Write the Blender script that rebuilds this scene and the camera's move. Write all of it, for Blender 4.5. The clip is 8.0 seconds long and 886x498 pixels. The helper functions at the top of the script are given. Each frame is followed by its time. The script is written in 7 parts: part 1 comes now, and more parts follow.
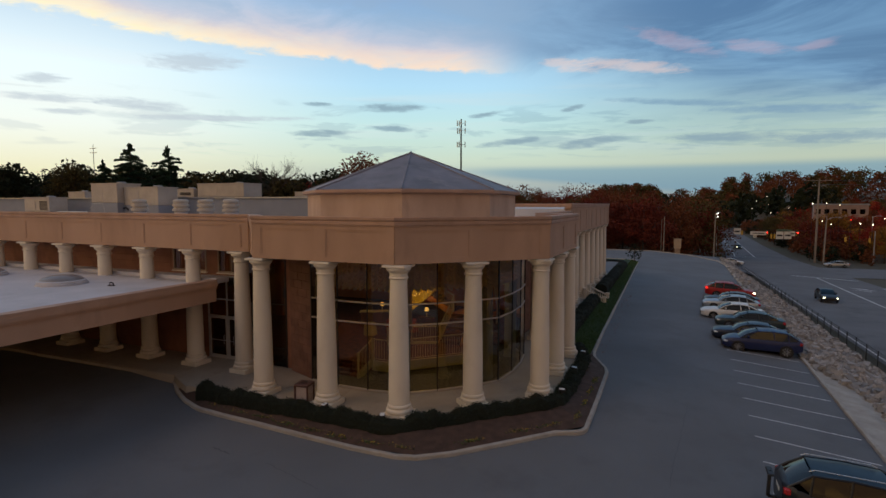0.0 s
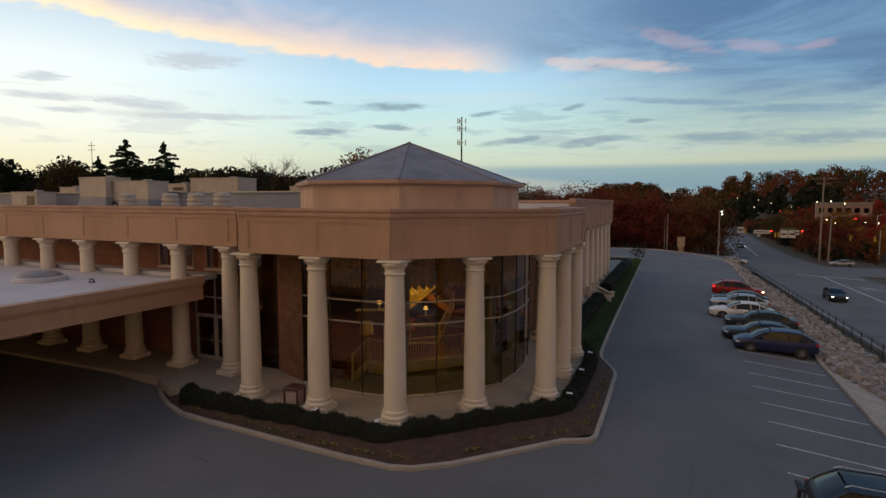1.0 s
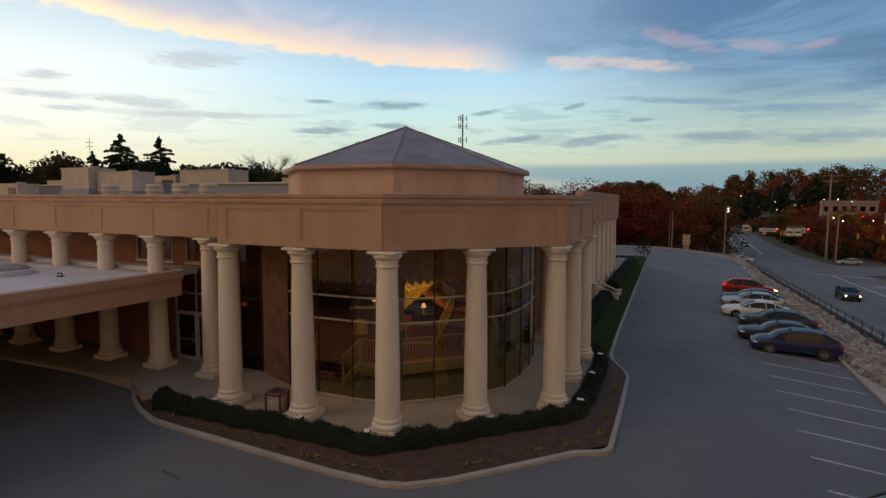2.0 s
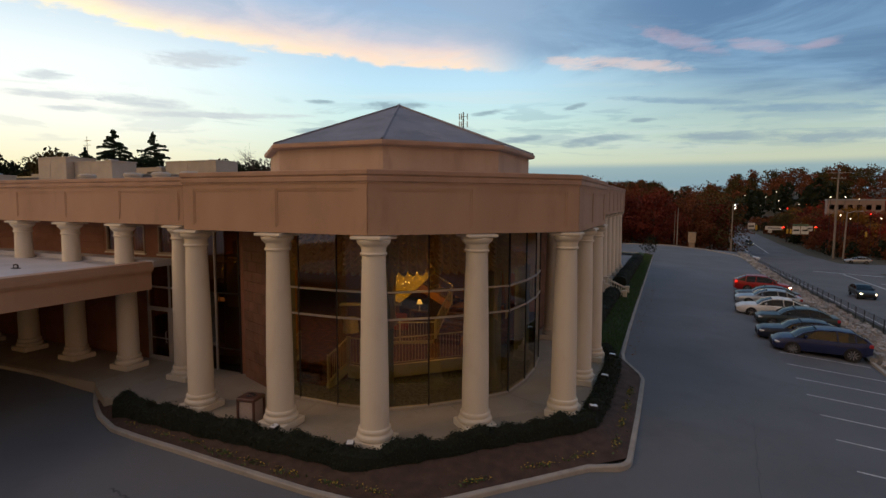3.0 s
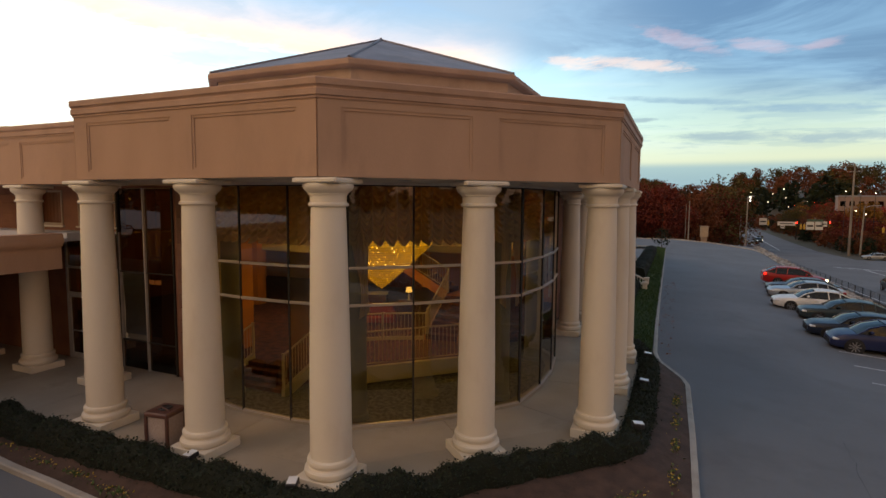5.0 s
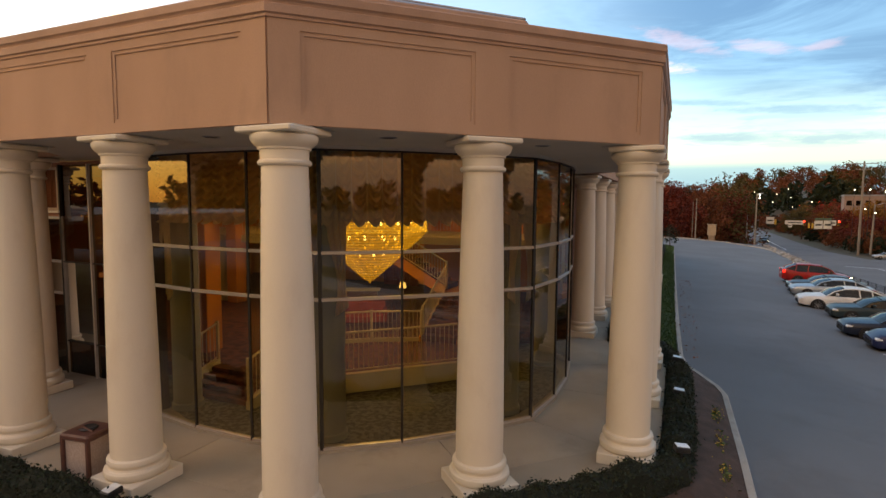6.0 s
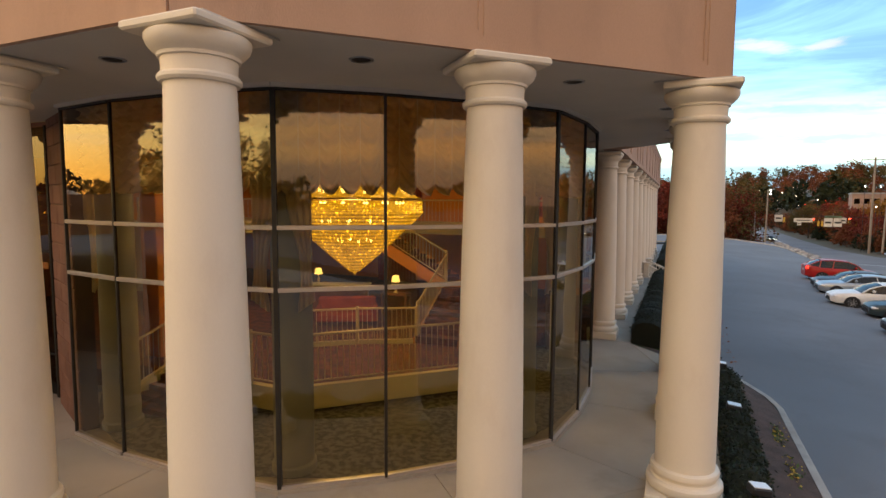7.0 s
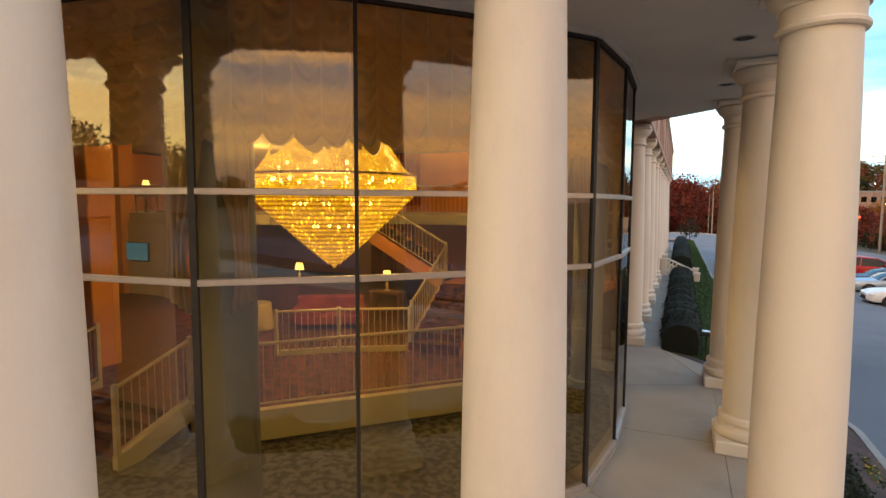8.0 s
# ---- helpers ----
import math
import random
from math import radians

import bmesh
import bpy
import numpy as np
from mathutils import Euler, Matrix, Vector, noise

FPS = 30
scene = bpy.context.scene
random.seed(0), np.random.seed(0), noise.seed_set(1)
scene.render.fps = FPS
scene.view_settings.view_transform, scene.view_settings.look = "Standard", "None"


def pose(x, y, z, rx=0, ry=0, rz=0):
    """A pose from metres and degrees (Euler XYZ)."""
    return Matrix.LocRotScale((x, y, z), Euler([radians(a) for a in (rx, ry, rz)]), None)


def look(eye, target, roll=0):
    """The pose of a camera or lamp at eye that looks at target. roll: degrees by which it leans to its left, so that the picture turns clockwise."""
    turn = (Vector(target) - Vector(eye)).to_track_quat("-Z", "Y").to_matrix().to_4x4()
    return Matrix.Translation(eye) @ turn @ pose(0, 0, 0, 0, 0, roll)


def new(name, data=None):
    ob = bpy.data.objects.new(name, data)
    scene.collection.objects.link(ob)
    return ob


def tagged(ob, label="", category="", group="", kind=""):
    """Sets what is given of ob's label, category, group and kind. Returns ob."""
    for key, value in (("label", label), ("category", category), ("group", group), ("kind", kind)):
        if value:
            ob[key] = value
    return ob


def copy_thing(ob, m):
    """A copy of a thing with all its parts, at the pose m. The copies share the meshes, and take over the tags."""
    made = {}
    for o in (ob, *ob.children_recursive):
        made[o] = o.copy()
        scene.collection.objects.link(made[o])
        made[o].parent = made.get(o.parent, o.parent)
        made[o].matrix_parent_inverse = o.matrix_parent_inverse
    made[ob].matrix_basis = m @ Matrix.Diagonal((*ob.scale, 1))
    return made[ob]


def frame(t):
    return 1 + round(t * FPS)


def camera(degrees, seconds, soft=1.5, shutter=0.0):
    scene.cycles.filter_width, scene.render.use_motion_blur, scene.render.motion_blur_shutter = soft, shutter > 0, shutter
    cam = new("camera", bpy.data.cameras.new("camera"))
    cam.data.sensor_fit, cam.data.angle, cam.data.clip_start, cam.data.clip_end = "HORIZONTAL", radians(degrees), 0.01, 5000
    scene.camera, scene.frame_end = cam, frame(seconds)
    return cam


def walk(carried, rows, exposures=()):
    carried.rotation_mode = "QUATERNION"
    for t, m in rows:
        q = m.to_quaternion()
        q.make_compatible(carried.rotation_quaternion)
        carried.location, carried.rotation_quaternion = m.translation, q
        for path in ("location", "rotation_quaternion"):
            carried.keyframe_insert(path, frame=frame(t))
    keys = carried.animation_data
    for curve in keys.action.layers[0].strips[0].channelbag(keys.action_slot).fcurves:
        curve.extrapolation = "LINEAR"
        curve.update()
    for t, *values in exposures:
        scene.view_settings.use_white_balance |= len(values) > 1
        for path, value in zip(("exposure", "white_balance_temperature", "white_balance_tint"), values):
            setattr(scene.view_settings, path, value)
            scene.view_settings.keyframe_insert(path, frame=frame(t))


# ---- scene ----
# ---- camera ----
cam = camera(78.8, 8.0)
PATH = [
    (0, (13.457, -26.937, 8.585), (12.673, -25.105, 8.418), 0.1),
    (0.5, (13.213, -26.368, 8.452), (12.429, -24.536, 8.284), 0.2),
    (1, (12.896, -25.563, 8.279), (12.111, -23.731, 8.108), 0.2),
    (1.5, (12.542, -24.649, 8.068), (11.756, -22.818, 7.893), 0.3),
    (3, (11.446, -21.518, 7.161), (10.656, -19.689, 6.987), 0.3),
    (3.5, (11.084, -20.43, 6.796), (10.292, -18.601, 6.622), 0.4),
    (4, (10.676, -19.331, 6.42), (9.885, -17.502, 6.246), 0.4),
    (4.5, (10.259, -18.197, 6.079), (9.467, -16.369, 5.903), 0.4),
    (6, (8.91, -14.637, 5.102), (8.114, -12.81, 4.932), 0.4),
    (6.5, (8.442, -13.444, 4.791), (7.643, -11.619, 4.623), 0.3),
    (7, (7.93, -12.2, 4.484), (7.13, -10.375, 4.314), 0.4),
    (7.5, (7.417, -10.983, 4.172), (6.616, -9.158, 4.0), 0.4),
    (8, (6.968, -9.871, 3.987), (6.165, -8.047, 3.819), 0.3),
]
EXPOSURES = [(0.0, -0.3, 6200, 10), (1.0, -0.27, 6500, 12), (1.5, -0.26, 6550, 12), (3.0, -0.2, 6600, 12), (4.0, -0.08, 6700, 11), (4.7, 0.15, 6800, 10), (5.8, 0.7, 6850, 8), (6.5, 1.06, 6550, 6), (7.2, 1.37, 6350, 5), (8.0, 1.7, 6250, 5)]
walk(cam, [(t, look(eye, target, roll)) for t, eye, target, roll in PATH], EXPOSURES)


# ---- world, sun, exposure ----
SUN_DIR = Vector((-0.97, -0.24, 0.10)).normalized()   # towards the place where the sun went down


def build_sky():
    world = bpy.data.worlds.new("dusk_sky")
    scene.world = world
    world.use_nodes = True
    nt = world.node_tree
    nt.nodes.clear()
    L = nt.links.new

    def node(kind, **kw):
        n = nt.nodes.new(kind)
        for k, v in kw.items():
            if k == "operation":
                n.operation = v
        return n

    def val(v, sock):
        if isinstance(v, (int, float)):
            sock.default_value = v
        else:
            L(v, sock)

    def m(op, a, b=0.0, c=0.0, clamp=False):
        n = nt.nodes.new("ShaderNodeMath")
        n.operation, n.use_clamp = op, clamp
        for i, v in enumerate((a, b, c)):
            val(v, n.inputs[i])
        return n.outputs[0]

    def dot(v, w):
        n = nt.nodes.new("ShaderNodeVectorMath")
        n.operation = "DOT_PRODUCT"
        L(v, n.inputs[0])
        n.inputs[1].default_value = w
        return n.outputs["Value"]

    def step(v, lo, hi):
        n = nt.nodes.new("ShaderNodeMapRange")
        n.interpolation_type = "SMOOTHSTEP"
        val(v, n.inputs[0])
        n.inputs[1].default_value, n.inputs[2].default_value = lo, hi
        return n.outputs[0]

    def ramp(fac, stops):
        n = nt.nodes.new("ShaderNodeValToRGB")
        cr = n.color_ramp
        while len(cr.elements) < len(stops):
            cr.elements.new(0.5)
        for e, (p, col) in zip(cr.elements, stops):
            e.position, e.color = p, (*col, 1)
        L(fac, n.inputs[0])
        return n.outputs[0]

    def mix(f, a, b):
        n = nt.nodes.new("ShaderNodeMix")
        n.data_type = "RGBA"
        val(f, n.inputs[0])
        for v, s in ((a, n.inputs[6]), (b, n.inputs[7])):
            if isinstance(v, tuple):
                s.default_value = (*v, 1)
            else:
                L(v, s)
        return n.outputs[2]

    def fbm(x, y, z, scale, detail=5, rough=0.55, warp=0.0):
        c = nt.nodes.new("ShaderNodeCombineXYZ")
        for i, v in enumerate((x, y, z)):
            val(v, c.inputs[i])
        n = nt.nodes.new("ShaderNodeTexNoise")
        n.inputs["Scale"].default_value, n.inputs["Detail"].default_value = scale, detail
        n.inputs["Roughness"].default_value, n.inputs["Distortion"].default_value = rough, warp
        L(c.outputs[0], n.inputs["Vector"])
        return n.outputs[0]

    d = nt.nodes.new("ShaderNodeTexCoord").outputs["Generated"]
    a, b, c = dot(d, (0.919, 0.395, 0)), dot(d, (-0.395, 0.919, 0)), dot(d, (0, 0, 1))
    az = m("MULTIPLY", m("ARCTAN2", a, b), 57.2958)
    el = m("MULTIPLY", m("ARCSINE", c), 57.2958)
    e = m("DIVIDE", m("MAXIMUM", el, 0.0), 90.0)
    k = 1 / 90
    west = ramp(e, [(0, (.75, .40, .08)), (3*k, (1.3, .72, .16)), (8*k, (1.85, 1.2, .38)), (16*k, (.86, .72, .48)), (30*k, (.45, .47, .48)), (60*k, (.24, .29, .4)), (1, (.15, .21, .34))])
    left = ramp(e, [(0, (.80, .72, .40)), (3*k, (.92, .90, .62)), (7*k, (1.0, 1.05, .95)), (12*k, (.96, 1.09, 1.09)), (16*k, (.68, .84, .95)), (20*k, (.52, .66, .84)), (40*k, (.24, .34, .50)), (1, (.15, .21, .34))])
    mid = ramp(e, [(0, (.36, .44, .46)), (2.6*k, (.48, .56, .52)), (4.5*k, (.66, .78, .62)), (8*k, (.62, .88, .84)), (12*k, (.52, .82, 1.0)), (20*k, (.30, .47, .72)), (40*k, (.16, .25, .42)), (1, (.14, .20, .33))])
    right = ramp(e, [(0, (.25, .33, .36)), (2.5*k, (.34, .43, .40)), (4.2*k, (.54, .63, .50)), (7*k, (.44, .60, .56)), (11*k, (.26, .43, .55)), (19*k, (.10, .18, .34)), (45*k, (.12, .19, .34)), (1, (.14, .20, .33))])
    back = ramp(e, [(0, (.24, .15, .11)), (5*k, (.46, .26, .15)), (9.5*k, (.84, .43, .17)), (13*k, (.46, .33, .26)), (18*k, (.36, .32, .31)), (45*k, (.25, .27, .33)), (1, (.16, .22, .34))])
    sky = mix(step(az, -36, -4), left, mid)
    sky = mix(step(az, 2, 34), sky, right)
    sky = mix(step(az, -42, -75), sky, west)
    sky = mix(step(az, 50, 110), sky, back)
    sky = mix(m("MULTIPLY", step(az, -125, -165), m("LESS_THAN", az, 0)), sky, back)
    front = step(m("ABSOLUTE", az), 100, 66)   # the half of the sky with the evening clouds
    # pale veil and small grey streaks low in the sky
    n4 = fbm(m("MULTIPLY", az, 0.035), m("MULTIPLY", el, 0.5), 9.7, 1.0, 4, 0.55, 0.4)
    s4 = m("MULTIPLY", step(n4, 0.48, 0.66), m("MULTIPLY", step(el, 3.6, 6.0), step(el, 15, 11)))
    sky = mix(m("MULTIPLY", m("MULTIPLY", s4, front), 0.32), sky, mix(step(az, -30, 25), (.98, .96, .90), (.60, .74, .76)))
    n1 = fbm(m("ADD", m("MULTIPLY", az, 0.13), m("MULTIPLY", el, 0.12)), m("MULTIPLY", el, 0.85), 4.4, 1.0, 5, 0.55, 0.5)
    s1 = m("MULTIPLY", step(n1, 0.555, 0.64), m("MULTIPLY", step(el, 4.3, 5.4), step(el, 11.5, 8.5)))
    sky = mix(m("MULTIPLY", m("MULTIPLY", s1, front), 0.30), sky, mix(step(az, -40, 10), (.50, .58, .62), (.17, .32, .44)))
    n8 = fbm(m("ADD", m("MULTIPLY", az, 0.16), m("MULTIPLY", el, 0.3)), m("MULTIPLY", el, 1.25), 12.6, 1.0, 5, 0.6, 0.4)
    s8 = m("MULTIPLY", m("MULTIPLY", step(n8, 0.50, 0.60), step(az, 4, 14)), m("MULTIPLY", step(el, 4.4, 5.4), step(el, 9.2, 7.2)))
    sky = mix(m("MULTIPLY", m("MULTIPLY", s8, front), 0.3), sky, (.19, .35, .46))
    # long blue-grey bank low over the right horizon
    low = m("ADD", el, m("MULTIPLY", m("SUBTRACT", az, 3.0), 0.085))
    bank = m("MULTIPLY", m("MULTIPLY", step(az, -2, 9), step(el, 4.1, 3.3)), step(low, 2.6, 3.4))
    sky = mix(m("MULTIPLY", m("MULTIPLY", bank, front), 0.65), sky, (.16, .36, .49))
    # grey-blue cloud high on the right
    n2 = fbm(m("MULTIPLY", az, 0.06), m("MULTIPLY", el, 0.22), 1.3, 1.0, 6, 0.62, 0.7)
    n7 = fbm(m("ADD", m("MULTIPLY", az, 0.09), m("MULTIPLY", el, 0.2)), m("MULTIPLY", el, 0.55), 5.9, 1.0, 6, 0.6, 0.5)
    edge = m("ADD", m("MULTIPLY", m("SUBTRACT", az, 7.0), 0.21), m("MULTIPLY", m("SUBTRACT", n2, 0.5), 8.0))
    rise = m("ADD", el, edge)
    s2 = m("MULTIPLY", step(rise, 13.4, 17.5), step(az, -14, 12))
    cloud = mix(step(n2, 0.36, 0.64), (.20, .39, .61), (.085, .20, .38))
    cloud = mix(m("MULTIPLY", step(n7, 0.5, 0.66), 0.22), cloud, (.09, .18, .34))
    cloud = mix(step(az, 0, 26), (.29, .45, .64), cloud)
    sky = mix(m("MULTIPLY", m("MULTIPLY", s2, front), 0.86), sky, cloud)
    s5 = m("MULTIPLY", step(n7, 0.50, 0.62), m("MULTIPLY", step(el, 6.0, 8.0), step(el, 13.5, 11)))
    sky = mix(m("MULTIPLY", m("MULTIPLY", m("MULTIPLY", s5, front), step(az, 12, 26)), 0.34), sky, (.20, .36, .50))
    # sunlit pink band: a crisp bright foot, thinning out upwards
    n3 = fbm(m("MULTIPLY", az, 0.10), m("MULTIPLY", el, 0.34), 7.7, 1.0, 7, 0.62, 0.5)
    n5 = fbm(m("ADD", m("MULTIPLY", az, 0.30), m("MULTIPLY", el, -0.25)), m("MULTIPLY", el, 0.85), 21.0, 1.0, 7, 0.66, 0.6)
    ragged = m("ADD", m("MULTIPLY", m("SUBTRACT", n3, 0.5), 2.6), m("MULTIPLY", m("SUBTRACT", n5, 0.5), 1.8))
    line = m("ADD", m("ADD", m("MULTIPLY", az, 0.060), el), ragged)
    band = m("MULTIPLY", step(line, 13.25, 14.1), step(line, 18.6, 14.6))
    band = m("MULTIPLY", band, m("MULTIPLY", step(az, 9.5, 0.0), step(az, -62, -40)))
    band = m("MULTIPLY", band, m("MULTIPLY_ADD", n5, 1.1, 0.35), clamp=True)
    glowing = mix(step(line, 13.6, 16.4), mix(step(az, -34, -6), (1.30, 1.06, .62), (1.16, .86, .62)), (.78, .66, .68))
    sky = mix(m("MULTIPLY", m("MULTIPLY", band, front), 0.95), sky, glowing)
    veil = m("MULTIPLY", m("MULTIPLY", step(line, 15.2, 17.5), step(n3, 0.36, 0.6)), m("MULTIPLY", step(az, -40, -20), step(az, 20, 0)))
    sky = mix(m("MULTIPLY", m("MULTIPLY", veil, front), 0.45), sky, (.34, .47, .63))
    # single small clouds: kind, azimuth, elevation, half width, half height, slope
    tint = {"g": ((.26, .39, .47), .85), "w": ((.55, .62, .68), .7), "b": ((.20, .35, .50), .7), "p": ((.80, .50, .54), .28), "c": ((1.0, .72, .60), .50)}
    small = [("g", -5.2, 9.83, 3.2, .42, .02), ("g", -12.6, 7.12, 2.7, .32, .03), ("g", -5.1, 7.7, 2.1, .26, -.04), ("g", 4.5, 9.17, 1.7, .24, .14), ("g", 7.1, 6.38, 3.2, .32, .11),
             ("g", 15.3, 6.25, 3.5, .46, .12), ("g", 13.4, 9.6, 1.1, .26, .21), ("w", -24.1, 13.1, 3.8, .8, .08), ("w", -28.7, 8.95, 3.8, .45, -.02), ("w", -22.5, 8.15, 8.0, .28, .04),
             ("w", -35.8, 8.83, 3.3, .32, .02), ("w", -34.6, 7.81, 2.0, .24, .04), ("g", 27.5, 6.23, 5.1, .4, -.02), ("g", 35.6, 5.76, 4.3, .45, 0), ("b", 23.5, 9.63, 6.4, .28, -.10)]
    small += [("w", -35.9, 10.4, 1.7, .4, .08), ("g", 19.8, 8.06, 1.3, .2, 0), ("p", 22.8, 15.1, 3.6, .7, -.36), ("p", 29.5, 13.9, 2.4, .55, -.20), ("p", 34.1, 13.4, 1.5, .4, .08),
              ("c", 12.9, 13.7, 2.7, .62, -.14), ("c", 19.0, 13.3, 4.6, .52, -.15), ("b", 32.2, 8.4, 6.3, .32, -.06), ("g", -12.9, 10.0, 1.4, .2, 0)]
    n8b = fbm(m("MULTIPLY", az, 0.55), m("MULTIPLY", el, 2.4), 3.3, 1.0, 5, 0.62, 0.4)
    rag = m("MULTIPLY", m("SUBTRACT", n8b, 0.5), 3.4)
    for kind, ca, ce, wa, he, slope in small:
        col, strength = tint[kind]
        da = m("MULTIPLY_ADD", az, 1 / wa, -ca / wa)
        de = m("MULTIPLY_ADD", m("MULTIPLY_ADD", az, -slope, el), 1 / he, -(ce - slope * ca) / he)
        r2 = m("ADD", m("ADD", m("MULTIPLY", da, da), m("MULTIPLY", de, de)), rag)
        sky = mix(m("MULTIPLY", step(r2, 1.7, -0.1), strength), sky, col)
    # lit clouds behind the viewer
    n6 = fbm(m("MULTIPLY", a, 1.6), m("MULTIPLY", b, 1.6), m("MULTIPLY", c, 13.0), 1.3, 6, 0.6, 0.5)
    rear = step(b, 0.3, -0.1)
    s7 = m("MULTIPLY", step(n6, 0.47, 0.60), m("MULTIPLY", rear, m("MULTIPLY", step(el, 3, 6), step(el, 36, 14))))
    sky = mix(m("MULTIPLY", s7, 0.85), sky, mix(step(a, -0.6, 0.6), (1.35, .80, .26), (1.0, .44, .14)))
    n9 = fbm(m("MULTIPLY", a, 2.2), m("MULTIPLY", b, 2.2), m("MULTIPLY", c, 11.0), 1.9, 6, 0.62, 0.6)
    s9 = m("MULTIPLY", step(n9, 0.50, 0.62), m("MULTIPLY", rear, m("MULTIPLY", step(el, 5, 9), step(el, 40, 20))))
    sky = mix(m("MULTIPLY", s9, 0.5), sky, mix(step(a, -0.7, 0.2), (.42, .31, .22), (.24, .19, .20)))
    # the clear-air part of the dusk
    nish = nt.nodes.new("ShaderNodeTexSky")
    nish.sky_type, nish.sun_disc = "NISHITA", False
    nish.sun_elevation = radians(1.0)
    nish.sun_rotation = math.atan2(SUN_DIR.x, SUN_DIR.y)
    bg1, bg2, add = nt.nodes.new("ShaderNodeBackground"), nt.nodes.new("ShaderNodeBackground"), nt.nodes.new("ShaderNodeAddShader")
    L(sky, bg1.inputs[0])
    bg1.inputs[1].default_value = 1.08
    L(nish.outputs[0], bg2.inputs[0])
    bg2.inputs[1].default_value = 0.05
    L(bg1.outputs[0], add.inputs[0])
    L(bg2.outputs[0], add.inputs[1])
    out = nt.nodes.new("ShaderNodeOutputWorld")
    L(add.outputs[0], out.inputs[0])


build_sky()

sun = new("sun", bpy.data.lights.new("sun", "SUN"))
sun.data.energy, sun.data.angle, sun.data.color = 0.48, radians(26), (1.0, 0.58, 0.32)
sun.matrix_world = look((0, 0, 40), Vector((0, 0, 40)) - Vector((-0.50, -0.56, 0.66)))

# ---- materials ----
def surf(name, c1, c2=None, scale=4.0, rough=0.8, bump=0.1, metal=0.0, fine=60.0, spread=(0.35, 0.65), island=0.0, obrand=0.0, streak=1.0, spec=0.4, stain=None, coat=0.0, grain=0.18):
    """A surface of two tones mixed by a coarse and a fine noise, in metres, with relief."""
    c2 = c2 or tuple(v * 0.75 for v in c1)
    mt = bpy.data.materials.new(name)
    mt.use_nodes = True
    nt = mt.node_tree
    bs = nt.nodes["Principled BSDF"]
    L = nt.links.new
    co = nt.nodes.new("ShaderNodeNewGeometry").outputs["Position"]
    mp = nt.nodes.new("ShaderNodeMapping")
    mp.inputs["Scale"].default_value = (1, 1, streak)
    L(co, mp.inputs[0])
    tex = []
    for s, d in ((scale, 5), (fine, 3)):
        n = nt.nodes.new("ShaderNodeTexNoise")
        n.inputs["Scale"].default_value, n.inputs["Detail"].default_value = s, d
        L(mp.outputs[0], n.inputs["Vector"])
        tex.append(n.outputs[0])
    mr = nt.nodes.new("ShaderNodeMapRange")
    mr.inputs[1].default_value, mr.inputs[2].default_value = spread
    L(tex[0], mr.inputs[0])
    mx = nt.nodes.new("ShaderNodeMix")
    mx.data_type = "RGBA"
    mx.inputs[6].default_value, mx.inputs[7].default_value = (*c1, 1), (*c2, 1)
    L(mr.outputs[0], mx.inputs[0])
    col = mx.outputs[2]
    hv = nt.nodes.new("ShaderNodeHueSaturation")
    vr = nt.nodes.new("ShaderNodeMapRange")
    vr.inputs[3].default_value, vr.inputs[4].default_value = 1 - grain, 1 + grain
    L(tex[1], vr.inputs[0])
    v = vr.outputs[0]
    for amount, src in ((island, "island"), (obrand, "object")):
        if amount:
            if src == "island":
                rnd = nt.nodes.new("ShaderNodeNewGeometry").outputs["Random Per Island"]
            else:
                rnd = nt.nodes.new("ShaderNodeObjectInfo").outputs["Random"]
            r2 = nt.nodes.new("ShaderNodeMapRange")
            r2.inputs[3].default_value, r2.inputs[4].default_value = 1 - amount, 1 + amount
            L(rnd, r2.inputs[0])
            mm = nt.nodes.new("ShaderNodeMath")
            mm.operation = "MULTIPLY"
            L(v, mm.inputs[0])
            L(r2.outputs[0], mm.inputs[1])
            v = mm.outputs[0]
    L(v, hv.inputs["Value"])
    L(col, hv.inputs["Color"])
    col = hv.outputs[0]
    if stain:
        sc, sn = stain
        n = nt.nodes.new("ShaderNodeTexNoise")
        n.inputs["Scale"].default_value, n.inputs["Detail"].default_value, n.inputs["Roughness"].default_value = sn, 7, 0.65
        L(mp.outputs[0], n.inputs["Vector"])
        sr = nt.nodes.new("ShaderNodeMapRange")
        sr.inputs[1].default_value, sr.inputs[2].default_value, sr.inputs[4].default_value = 0.54, 0.72, 0.7
        L(n.outputs[0], sr.inputs[0])
        m2 = nt.nodes.new("ShaderNodeMix")
        m2.data_type = "RGBA"
        L(sr.outputs[0], m2.inputs[0])
        L(col, m2.inputs[6])
        m2.inputs[7].default_value = (*sc, 1)
        col = m2.outputs[2]
    L(col, bs.inputs["Base Color"])
    bs.inputs["Metallic"].default_value = metal
    bs.inputs["Specular IOR Level"].default_value = spec
    bs.inputs["Coat Weight"].default_value = coat
    rr = nt.nodes.new("ShaderNodeMapRange")
    rr.inputs[3].default_value, rr.inputs[4].default_value = max(rough - 0.1, 0.02), min(rough + 0.08, 1)
    L(tex[0], rr.inputs[0])
    L(rr.outputs[0], bs.inputs["Roughness"])
    if bump:
        bp = nt.nodes.new("ShaderNodeBump")
        bp.inputs["Strength"].default_value, bp.inputs["Distance"].default_value = bump, 0.02
        L(tex[1], bp.inputs["Height"])
        L(bp.outputs[0], bs.inputs["Normal"])
    return mt


